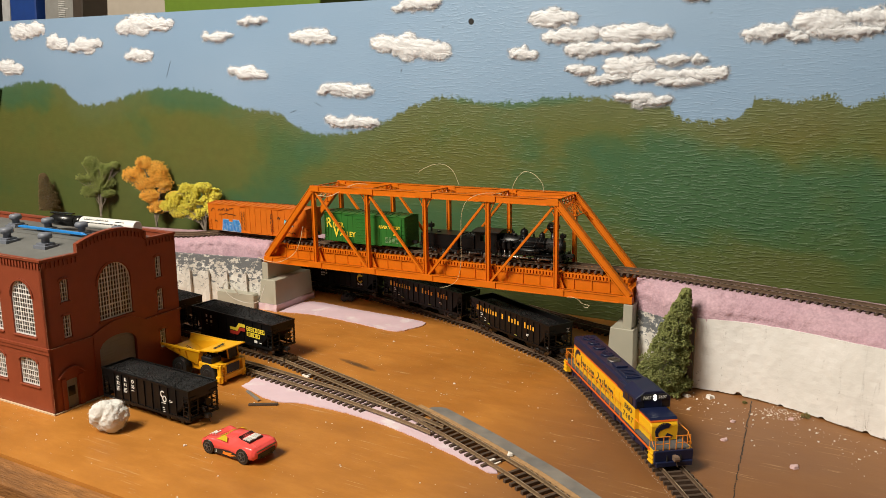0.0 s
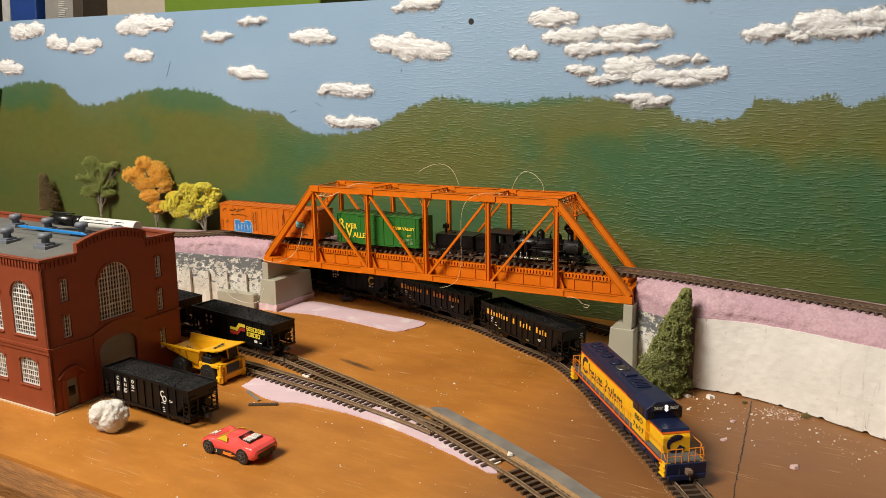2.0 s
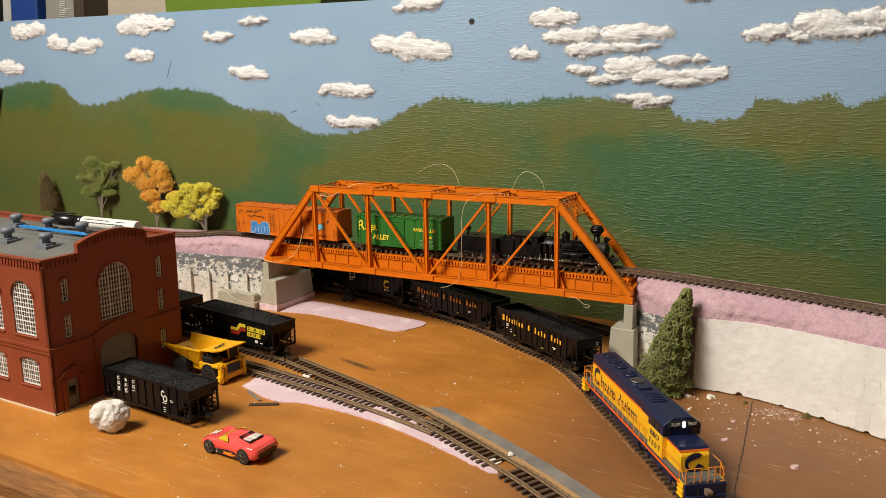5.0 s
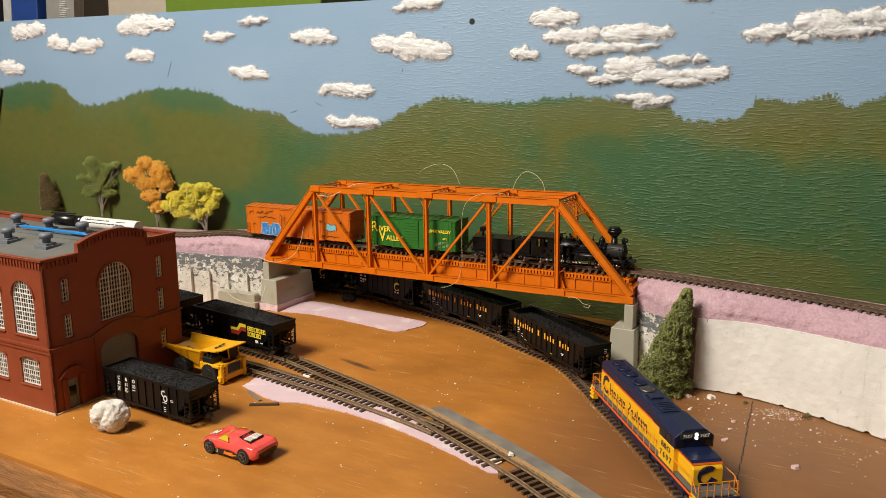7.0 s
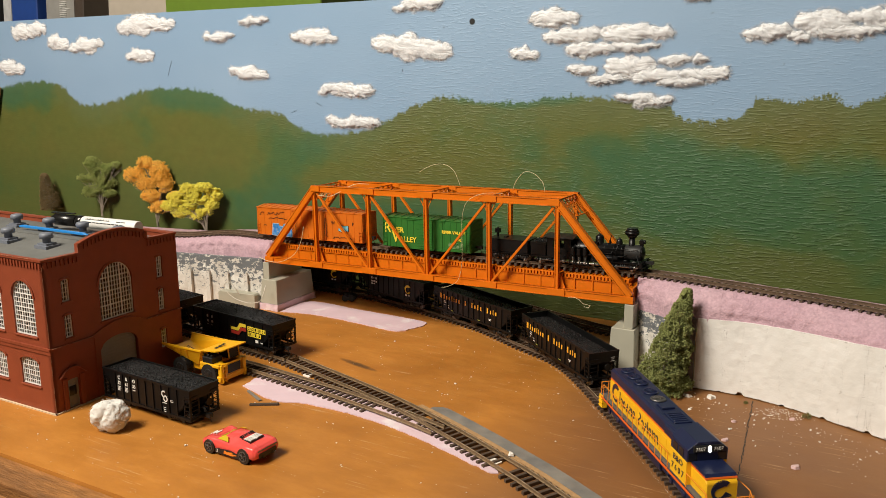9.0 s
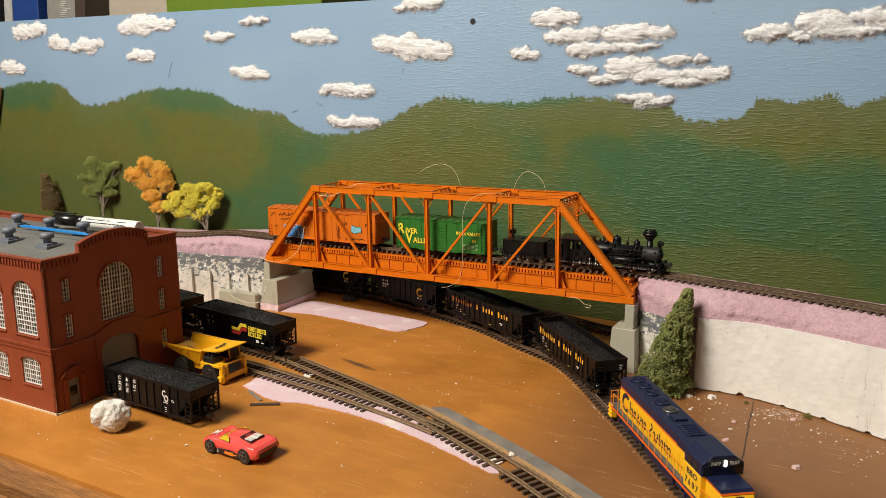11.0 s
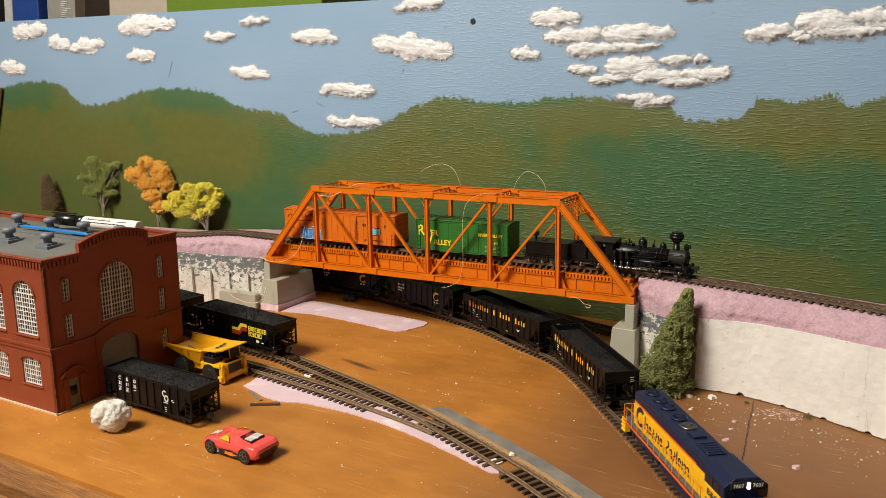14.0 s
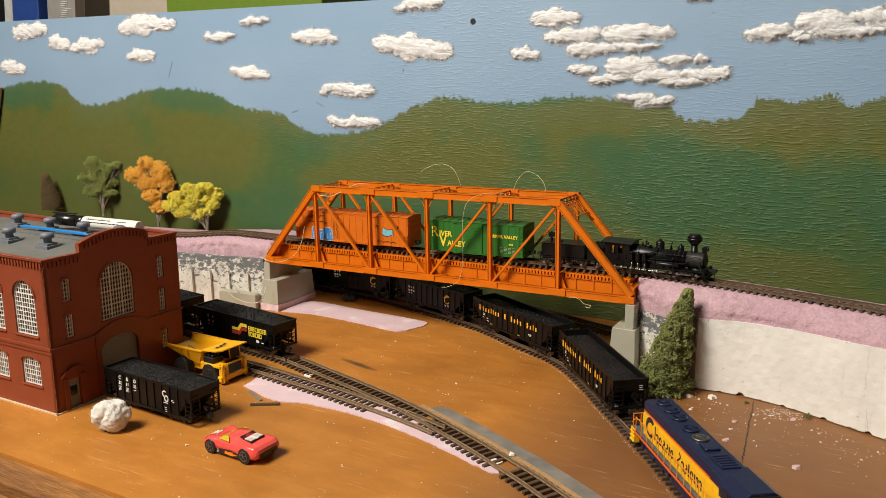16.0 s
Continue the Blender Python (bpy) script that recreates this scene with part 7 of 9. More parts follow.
def window(parent, m, x0, x1, sill, spring, rise, cols, rows, inset=0.0016, heavy=()):
    """Frame of one opening, each glazing bar, and the pane behind."""
    t = 0.00080
    y0, y1 = inset, inset + 0.0009
    mid, zmax = (x0 + x1) / 2, spring + rise
    bm = bmesh.new()
    w = t * 1.5
    for x in (x0 + w / 2, x1 - w / 2):
        box(bm, x - w / 2, x + w / 2, y0 - 0.0001, y1 + 0.0001, sill, arch_top(min(max(x, x0 + 0.0008), x1 - 0.0008), x0, x1, spring, rise))
    box(bm, x0 + w, x1 - w, y0 - 0.0001, y1 + 0.0001, sill, sill + w)
    n_ = 14
    pts = [(x0 + (x1 - x0) * i / n_) for i in range(n_ + 1)]
    for a, b_ in zip(pts, pts[1:]):
        beam(bm, (a, (y0 + y1) / 2, arch_top(a, x0, x1, spring, rise) - 0.0004), (b_, (y0 + y1) / 2, arch_top(b_, x0, x1, spring, rise) - 0.0004), 0.0010, 0.0011)
    w_ = part("window", bm, GREYFRAME, parent, "pale grey multi-pane window", m)
    for i in range(1, cols):
        x = x0 + (x1 - x0) * i / cols
        w = t * (1.7 if i in heavy else 0.85)
        bm = bmesh.new()
        box(bm, x - w / 2, x + w / 2, y0, y1, sill, arch_top(x, x0, x1, spring, rise))
        part("glazing_bar", bm, GREYFRAME, w_)
    for j in range(1, rows):
        z = sill + (zmax - sill) * j / rows
        half = (x1 - x0) / 2
        if z > spring and rise:
            half *= math.sqrt(max(1 - ((z - spring) / rise) ** 2, 0))
        if half < 0.001:
            continue
        w = t * (1.5 if rows > 6 and j % 3 == 0 else 0.85)
        bm = bmesh.new()
        box(bm, mid - half, mid + half, y0 + 0.0001, y1 - 0.0001, z - w / 2, z + w / 2)
        part("glazing_bar", bm, GREYFRAME, w_)
    bm = bmesh.new()
    n_ = 10
    outline = [(x0, sill), (x1, sill)] + [(x1 - (x1 - x0) * i / n_, arch_top(x1 - (x1 - x0) * i / n_, x0, x1, spring, rise)) for i in range(n_ + 1)]
    prism(bm, outline, inset + 0.0012, inset + 0.0016)
    part("pane", bm, GLASSDARK, w_)
    return w_


def surround(parent, m, x0, x1, sill, spring, rise, with_sill=True):
    bm = bmesh.new()
    n_ = 14
    g = 0.0022
    pts = []
    for i in range(n_ + 1):
        a = math.pi * (1 - i / n_)
        pts.append(((x0 + x1) / 2 + ((x1 - x0) / 2 + g / 2) * math.cos(a), spring + (rise + g / 2) * math.sin(a)))
    for (ax, az), (bx, bz) in zip(pts, pts[1:]):
        beam(bm, (ax, -0.0004, az), (bx, -0.0004, bz), 0.0012, g, Vector((0, 0, 1)) if abs(bx - ax) > abs(bz - az) else Vector((1, 0, 0)))
    part("arch_moulding", bm, BRICK, parent, m=m)
    if with_sill:
        bm = bmesh.new()
        box(bm, x0 - 0.0016, x1 + 0.0016, -0.0014, 0.001, sill - 0.0018, sill)
        part("window_sill", bm, BRICK, parent, m=m, bevel=0.0003)


def building():
    b = thing("brick_building", "brick-red plastic works building with arched grey windows and flat roof", "building", KM)
    LW, LD, HT = 0.1672, 0.330, 0.1558
    # gable wall: x along the wall, outwards is -y
    GM = Matrix.Identity(4)

    def gable(x):
        if 0.0412 < x < 0.1250:
            u = (x - 0.0831) / 0.0419
            return 0.1648 + 0.0080 * (1 - u * u)
        return HT

    ops = [(0.0610, 0.1030, 0.0795, 0.1170, 0.0212), (0.0185, 0.0275, 0.1105, 0.1320, 0.0008), (0.0185, 0.0275, 0.0735, 0.0960, 0.0008), (0.1368, 0.1452, 0.1095, 0.1325, 0.0008), (0.1368, 0.1452, 0.0720, 0.0955, 0.0008),
           (0.0568, 0.1045, 0.0, 0.0480, 0.0125), (0.0150, 0.0285, 0.0012, 0.0300, 0.0010), (0.1368, 0.1452, 0.0280, 0.0490, 0.0008)]
    bm = bmesh.new()
    pierced_wall(bm, LW, gable, ops, 0.0035, GM)
    part("wall", bm, BRICK, b)
    window(b, GM, *ops[0], 12, 12, heavy=(4, 8))
    surround(b, GM, *ops[0])
    for o in (ops[1], ops[2], ops[3], ops[4], ops[7]):
        window(b, GM, *o, 3, 5)
        surround(b, GM, *o)
    # garage door, small door
    bm = bmesh.new()
    box(bm, 0.0568, 0.1045, 0.0040, 0.0050, 0, 0.0610)
    rd = part("roller_door", bm, DOORGREY, b, "grey slatted roller door")
    bm = bmesh.new()
    box(bm, 0.0570, 0.1043, 0.0036, 0.0041, 0, 0.0022)
    slat = part("slat", bm, DOORGREY, rd, m=Matrix.Translation((0, 0, 0.003)))
    for k in range(1, 16):
        clone(slat, rd, Matrix.Translation((0, 0, 0.003 + k * 0.0036)))
    bm = bmesh.new()
    box(bm, 0.0150, 0.0285, 0.0022, 0.0030, 0.0012, 0.0315)
    box(bm, 0.0168, 0.0176, 0.0016, 0.0023, 0.0012, 0.0300)
    box(bm, 0.0259, 0.0267, 0.0016, 0.0023, 0.0012, 0.0300)
    for z in (0.0012, 0.0110, 0.0235, 0.0292):
        box(bm, 0.0168, 0.0267, 0.0016, 0.0023, z, z + 0.0009)
    dr = part("door", bm, DOORGREY, b, "grey panelled side door")
    bm = bmesh.new()
    box(bm, 0.0180, 0.0255, 0.0018, 0.0024, 0.0130, 0.0228)
    part("door_glass", bm, GLASSDARK, dr)
    bm = bmesh.new()
    box(bm, 0.0095, 0.0145, -0.0016, 0.001, 0.0, 0.0335)
    box(bm, 0.0290, 0.0340, -0.0016, 0.001, 0.0, 0.0335)
    part("door_pilaster", bm, BRICK, b, bevel=0.0003)
    bm = bmesh.new()
    n_ = 12
    pts = [(0.0065 + 0.0305 * i / n_, 0.0350 + 0.0085 * math.sin(math.pi * i / n_)) for i in range(n_ + 1)]
    for (ax, az), (bx, bz) in zip(pts, pts[1:]):
        beam(bm, (ax, -0.0012, az), (bx, -0.0012, bz), 0.0034, 0.0016)
    part("door_hood", bm, BRICK, b)
    # belt course that lifts over the garage arch
    bm = bmesh.new()
    n_ = 16
    pts = [(-0.0012, 0.0667), (0.0480, 0.0667)] + [(0.0480 + 0.0700 * i / n_, 0.0667 + 0.0095 * math.sin(math.pi * i / n_)) for i in range(1, n_)] + [(0.1180, 0.0667), (LW + 0.0012, 0.0667)]
    for (ax, az), (bx, bz) in zip(pts, pts[1:]):
        beam(bm, (ax, -0.0006, az), (bx, -0.0006, bz), 0.0022, 0.0018)
    part("belt_course", bm, BRICK, b)
    bm = bmesh.new()
    box(bm, 0.0500, 0.0509, -0.0008, 0.0006, 0.0, 0.0655)
    part("downpipe", bm, BRICK, b)
    # cornice: rail and corbel teeth
    def teeth(length, m, topf, name="corbel"):
        bm = bmesh.new()
        k = int(length / 0.0046)
        for i in range(k):
            x = (i + 0.5) * length / k
            z = topf(x)
            box(bm, x - 0.0012, x + 0.0012, -0.0012, 0.0006, z - 0.0085, z - 0.0030)
        part(name, bm, BRICK, b, m=m)
    teeth(LW, GM, gable)
    bm = bmesh.new()
    xs = [LW * i / 84 for i in range(85)]
    for a, c_ in zip(xs, xs[1:]):
        za, zc = gable(a + 1e-6), gable(c_ - 1e-6)
        if abs(za - zc) < 0.004:
            beam(bm, (a, 0.0010, za - 0.0006), (c_, 0.0010, zc - 0.0006), 0.0052, 0.0022)
    for x in (0.0412, 0.1250):
        box(bm, x - 0.0012, x + 0.0012, -0.0016, 0.0036, HT, 0.1650)
    part("coping", bm, BRICK, b)
    # long wall, facing the viewer's left: runs along the building's depth
    LM = Matrix(((0, 1, 0, 0), (1, 0, 0, 0), (0, 0, 1, 0), (0, 0, 0, 1)))
    lops = []
    pitch = 0.0505
    for i in range(6):
        c_ = 0.0335 + i * pitch
        lops.append((c_ - 0.0165, c_ + 0.0165, 0.0775, 0.1165, 0.0165))
        lops.append((c_ - 0.0140, c_ + 0.0140, 0.0258, 0.0500, 0.0050))
    bm = bmesh.new()
    pierced_wall(bm, LD, lambda x: HT, lops, 0.0035, LM)
    part("wall", bm, BRICK, b)
    for i, o in enumerate(lops):
        if i % 2 == 0:
            window(b, LM, *o, 9, 12, heavy=(3, 6))
        else:
            window(b, LM, *o, 9, 6, heavy=(3, 6))
        surround(b, LM, *o)
    teeth(LD, LM, lambda x: HT)
    bm = bmesh.new()
    box(bm, -0.0014, LD, -0.0016, 0.0036, HT - 0.0017, HT + 0.0005)
    part("coping", bm, BRICK, b, m=LM)
    bm = bmesh.new()
    box(bm, -0.0014, LD, -0.0018, 0.0010, 0.0655, 0.0683)
    box(bm, -0.0014, LD, -0.0010, 0.0010, 0.0615, 0.0655)
    part("belt_course", bm, BRICK, b, m=LM)
    # far walls
    bm = bmesh.new()
    box(bm, LW - 0.0035, LW, 0.0036, LD, 0, HT)
    part("wall", bm, BRICK, b)
    bm = bmesh.new()
    box(bm, 0.0036, LW - 0.0036, LD - 0.0035, LD, 0, HT)
    part("wall", bm, BRICK, b)
    bm = bmesh.new()
    box(bm, LW - 0.0045, LW + 0.0010, 0.0036, LD, HT - 0.0016, HT + 0.0006)
    part("coping", bm, BRICK, b)
    # pitched felt roof
    bm = bmesh.new()
    prism(bm, [(0.0036, 0.1490), (LW - 0.0036, 0.1490), (LW / 2 + 0.0015, 0.1565), (LW / 2 - 0.0015, 0.1565)], 0.0036, LD - 0.0036)
    part("roof", bm, ROOFGREY, b)
    bm = bmesh.new()
    box(bm, LW / 2 - 0.0035, LW / 2 + 0.0035, 0.0038, LD - 0.0038, 0.1562, 0.1576)
    part("ridge_strip", bm, ROOFGREY, b)
    # vents
    for x, y, dz in ((0.052, 0.0620, 0), (0.052, 0.1250, 0), (0.112, 0.0250, 0), (0.112, 0.0830, 0), (0.112, 0.1400, 0), (0.112, 0.1980, 0)):
        z = 0.1490 + (min(x, LW - x) - 0.0036) * 0.0075 / 0.0785
        bm = bmesh.new()
        box(bm, -0.0082, 0.0082, -0.0095, 0.0095, -0.0006, 0.0026)
        box(bm, -0.0060, 0.0060, -0.0072, 0.0072, 0.0026, 0.0046)
        turned(bm, [(0.0040, 0.0046), (0.0040, 0.0092), (0.0068, 0.0096), (0.0070, 0.0132), (0.0058, 0.0150), (0.0020, 0.0156)], 12)
        part("roof_vent", bm, VENTGREY, b, "blue-grey roof vent", Matrix.Translation((x, y, z)))
    # moulding edges rubbed pale
    WORN = material("rubbed_pale_edge", (0.42, 0.20, 0.12), 0.5, vary=0.3, scale=400)
    rnd_ = random.Random(3)

    def rub(a, b_, count, long):
        bm = bmesh.new()
        a, b_ = Vector(a), Vector(b_)
        for _ in range(count):
            t_ = rnd_.random()
            e_ = min(t_ + rnd_.uniform(0.2, 1.0) * long, 1.0)
            beam(bm, a.lerp(b_, t_), a.lerp(b_, e_), 0.00045, 0.00045, (0.3, 0.5, 0.8))
        part("worn_edge", bm, WORN, b)

    rub((-0.0001, -0.0001, 0.002), (-0.0001, -0.0001, 0.150), 26, 0.10)
    rub((-0.0012, -0.0017, 0.0676), (0.0480, -0.0017, 0.0676), 22, 0.12)
    rub((0.1180, -0.0017, 0.0676), (LW, -0.0017, 0.0676), 14, 0.15)
    rub((0.0, -0.0017, HT + 0.0005), (0.0400, -0.0017, HT + 0.0005), 12, 0.15)
    rub((-0.0017, 0.0, HT + 0.0006), (-0.0017, 0.12, HT + 0.0006), 18, 0.10)
    rub((0.0398, -0.0016, HT), (0.0398, -0.0016, 0.1650), 6, 0.4)
    # pale base strip
    bm = bmesh.new()
    box(bm, -0.0020, 0.0560, -0.0022, -0.0002, 0, 0.0012)
    box(bm, -0.0022, -0.0002, -0.0022, LD, 0, 0.0012)
    part("base_strip", bm, material("cream_card_base", (0.60, 0.48, 0.33), 0.6), b)
    return b


building()

# pens on the roof
mk = thing("marker_pen", "white marker pen with a black cap lying on the roof", "marker pen",
           KM @ Matrix.Translation((0.1391, 0.0250, 0.1635)) @ Euler((0, 0, math.atan2(0.133, -0.0076))).to_matrix().to_4x4())
RXZ = Matrix(((0, 0, 1, 0), (0, 1, 0, 0), (-1, 0, 0, 0), (0, 0, 0, 1)))
PENWHITE = material("glossy_white_plastic", (0.74, 0.73, 0.70), 0.3, vary=0.03)
PENBLACK = material("glossy_black_plastic", (0.010, 0.010, 0.010), 0.25, vary=0.05)
bm = bmesh.new()
turned(bm, [(0.0062, 0.0), (0.0068, 0.0006), (0.0069, 0.004), (0.0069, 0.082), (0.0066, 0.083)], 26, RXZ)
part("barrel", bm, PENWHITE, mk)
bm = bmesh.new()
turned(bm, [(0.0066, 0.083), (0.0071, 0.0832), (0.0071, 0.092), (0.0060, 0.0935)], 26, RXZ)
part("collar", bm, PENBLACK, mk)
bm = bmesh.new()
turned(bm, [(0.0066, 0.0936), (0.0066, 0.128), (0.0050, 0.133), (0.0020, 0.134)], 24, RXZ)
part("cap", bm, PENBLACK, mk)
bm = bmesh.new()
beam(bm, (0.098, 0.0, 0.0085), (0.134, 0.0, 0.0080), 0.0040, 0.0014)
part("clip", bm, PENBLACK, mk)
bm = bmesh.new()
rnd = random.Random(9)
for i in range(15):
    x = 0.076 - i * 0.0025
    beam(bm, (x, -0.0040 * -1, 0.0057), (x - 0.0016, 0.0052, 0.0046 - 0.0018 * rnd.random()), 0.0005, 0.0006)
    beam(bm, (x, 0.0052, 0.0046), (x - 0.0024, 0.0050, 0.0048), 0.0004, 0.0006)
for i in range(9):
    beam(bm, (0.070 - i * 0.006, 0.0067, 0.0018), (0.0655 - i * 0.006, 0.0067, 0.0018), 0.0006, 0.0010)
for i in range(4):
    beam(bm, (0.028 - i * 0.0035, 0.0052, 0.0047), (0.0253 - i * 0.0035, 0.0052, 0.0047), 0.0006, 0.0008)
part("print", bm, PENBLACK, mk)
bm = bmesh.new()
prism(bm, [(0, 0.0), (0.108, 0.0), (0.114, 0.0008), (0.108, 0.0028), (0.003, 0.0028), (-0.002, 0.0014)], -0.0016, 0.0016)
tagged(part("plastic_strip", bm, material("bright_blue_plastic", (0.02, 0.22, 0.62), 0.4, vary=0.04), None, "thin bright blue plastic strip lying on the roof",
            KM @ Matrix.Translation((0.1000, 0.1740, 0.1575)) @ Euler((0, 0, radians(-90))).to_matrix().to_4x4(), bevel=0.0004), category="plastic strip")


# ---- cotton clouds stuck to the backdrop ----
COTTON = material("cotton_wool", (0.73, 0.745, 0.77), 0.95, vary=0.04, scale=260, bump=0.14, bump_scale=1400, spec=0.03, stretch=(0.35, 1, 1))
COTTON.node_tree.nodes["Principled BSDF"].inputs["Subsurface Weight"].default_value = 0.6
COTTON.node_tree.nodes["Principled BSDF"].inputs["Subsurface Radius"].default_value = (1, 1, 1)
COTTON.node_tree.nodes["Principled BSDF"].inputs["Subsurface Scale"].default_value = 0.0022


def tuft_mesh(bm, cx, cy, cz, rx, ry, rz, seed, sub=4, rough=0.35):
    r = bmesh.ops.create_icosphere(bm, subdivisions=sub, radius=1.0)
    for v in r["verts"]:
        d = v.co.normalized()
        q_ = d * 1.6 + Vector((seed, seed * 1.7, 0))
        k = 1 + rough * noise.noise(q_ * 1.0) + rough * 0.55 * noise.noise(q_ * 2.4) + rough * 0.16 * noise.noise(q_ * 6.5) + rough * 0.10 * noise.noise(q_ * 17)
        v.co = Vector((cx + d.x * rx * k, cy + d.y * ry * k, cz + d.z * rz * k))


def fuzz(bm, count, rnd_, reach):
    """Fine loose fibres standing off the surface."""
    base = [(v.co.copy(), v.normal.copy()) for v in bm.verts]
    bm.normal_update()
    base = [(v.co.copy(), v.normal.copy()) for v in bm.verts]
    for _ in range(count):
        p, n_ = base[rnd_.randrange(len(base))]
        t_ = Vector((rnd_.gauss(0, 1), rnd_.gauss(0, 1), rnd_.gauss(0, 1)))
        d_ = (n_ * 0.7 + t_ * 0.7).normalized()
        q_ = p + d_ * reach * rnd_.uniform(0.35, 1.0)
        s_ = d_.orthogonal().normalized() * 0.00005
        bend = q_ + (d_ + t_ * 0.5).normalized() * reach * 0.35
        a = [bm.verts.new(v) for v in (p - s_, p + s_, q_ + s_ * 0.8, q_ - s_ * 0.8, bend)]
        bm.faces.new(a[:4])
        bm.faces.new((a[3], a[2], a[4]))


def cloud(s, z, w, h, seed):
    """A pulled wisp of cotton: a soft puffy pad with a ragged, thinning rim and loose fibres."""
    rnd_ = random.Random(seed)
    n_ = max(3, int(round(w / h * 1.5)))
    drift = rnd_.uniform(-0.3, 0.3)
    puffs = []
    for i in range(n_):
        u = (i + 0.5) / n_ * 2 - 1
        hz = h / 2 * (1 - 0.5 * abs(u) ** 1.6) * rnd_.uniform(0.62, 1.05)
        puffs.append((u * w * 0.42 + rnd_.uniform(-0.2, 0.2) * w / n_, (rnd_.uniform(-0.5, 0.5) + drift * u) * (h / 2 - hz) * 1.3 - h * 0.03, w / n_ * rnd_.uniform(0.85, 1.25), hz * 1.2))
    bm = bmesh.new()
    step = 0.00085
    nx, nz = int(w * 1.35 / step), int(h * 1.5 / step)
    off = Vector((seed * 7.3, 0, seed * 3.9))
    verts = {}
    for i in range(nx + 1):
        for j in range(nz + 1):
            x, y = (i - nx / 2) * step, (j - nz / 2) * step
            q_ = Vector((x, 0, y)) + off
            wx = x + 0.0030 * noise.noise(q_ * 130) + 0.0012 * noise.noise(q_ * 420)
            wy = y + 0.0026 * noise.noise(q_ * 130 + Vector((9, 4, 2))) + 0.0012 * noise.noise(q_ * 420 + Vector((3, 8, 1)))
            e = 0.0
            for px, py, rx, ry in puffs:
                k = 1 - ((wx - px) / rx) ** 2 - ((wy - py) / ry) ** 2
                if k > 0:
                    e += k * k * (1.2 - 0.2 * k)
            if e < 0.04:
                continue
            e = min(e, 1.35)
            # pulled fibres run along the cloud; billows are broad
            curl = noise.noise(q_ * 45) * 2.5
            strand = noise.noise(Vector((x * 70 + curl, 0, y * 420 + x * 90 + curl * 1.5)) + off)
            billow = noise.noise(Vector((x * 75, 0, y * 110)) + off)
            e += (0.40 * billow + 0.30 * strand + 0.06 * noise.noise(q_ * 240) - 0.10) * min(1.0, 0.30 + e * 1.2)
            if e > 0:
                lift = 0.0085 * e / (e + 0.8) + 0.0010 * max(0.0, billow) * min(e, 1)
                verts[i, j] = bm.verts.new((x, -lift - 0.00016 * strand * min(e * 3, 1) - 0.0003, y))
    for i, j in list(verts):
        ring = [verts.get(k) for k in ((i, j), (i + 1, j), (i + 1, j + 1), (i, j + 1))]
        if all(ring):
            bm.faces.new(ring)
    bmesh.ops.delete(bm, geom=[v for v in bm.verts if not v.link_faces], context="VERTS")
    edge = [e_ for e_ in bm.edges if len(e_.link_faces) == 1]
    rim = [v.co.copy() for e_ in edge for v in e_.verts]
    face = [v.co.copy() for v in bm.verts]
    grown = bmesh.ops.extrude_edge_only(bm, edges=edge)["geom"]
    for v in grown:
        if isinstance(v, bmesh.types.BMVert):
            v.co.y = 0.0006
    for i in range(int(w * 16000)):
        # loose fibres: most off the rim, some combed over the puff
        on = i % 3 == 0
        p = rnd_.choice(face if on else rim)
        d_ = Vector((p.x / (w / 2) * 0.7 + rnd_.gauss(0, 0.8), rnd_.uniform(-0.25, 0.0), p.z / (h / 2) * 0.6 + rnd_.gauss(0, 0.5))).normalized()
        q_ = p + d_ * rnd_.uniform(0.0012, 0.0046)
        s_ = Vector((-d_.z, 0, d_.x)) * rnd_.uniform(0.00004, 0.00012)
        bend = q_ + (d_ + Vector((rnd_.gauss(0, 0.5), 0, rnd_.gauss(0, 0.5)))).normalized() * 0.0014
        a = [bm.verts.new(v) for v in (p - s_, p + s_, q_ + s_ * 0.6, q_ - s_ * 0.6, bend)]
        bm.faces.new(a[:4])
        bm.faces.new((a[3], a[2], a[4]))
    ob = part("cotton_cloud", bm, COTTON, None, "fluffy white cotton-wool cloud glued to the painted sky", BACK_M @ Matrix.Translation((s, 0, z)))
    for f in ob.data.polygons:
        f.use_smooth = True
    return tagged(ob, category="cotton cloud", group="cotton clouds")


CLOUDS = [(-0.765, 0.419, 0.07, 0.040), (-0.722, 0.424, 0.05, 0.030), (-0.663, 0.395, 0.049, 0.042), (-0.584, 0.388, 0.095, 0.038), (-0.816, 0.35, 0.069, 0.032), (-0.424, 0.422, 0.141, 0.039), (-0.437, 0.37, 0.07, 0.029), (-0.244, 0.396, 0.071, 0.021),
          (-0.183, 0.337, 0.081, 0.028), (-0.167, 0.419, 0.065, 0.017), (-0.045, 0.392, 0.097, 0.025), (0.016, 0.31, 0.12, 0.024), (0.026, 0.26, 0.11, 0.024)]
CLOUDS += [(0.131, 0.372, 0.135, 0.043), (0.146, 0.432, 0.085, 0.022), (0.314, 0.36, 0.038, 0.022), (0.354, 0.406, 0.061, 0.030), (0.381, 0.382, 0.075, 0.027), (0.411, 0.364, 0.077, 0.023), (0.464, 0.381, 0.092, 0.032), (0.464, 0.366, 0.059, 0.018), (0.396, 0.337, 0.033, 0.022)]
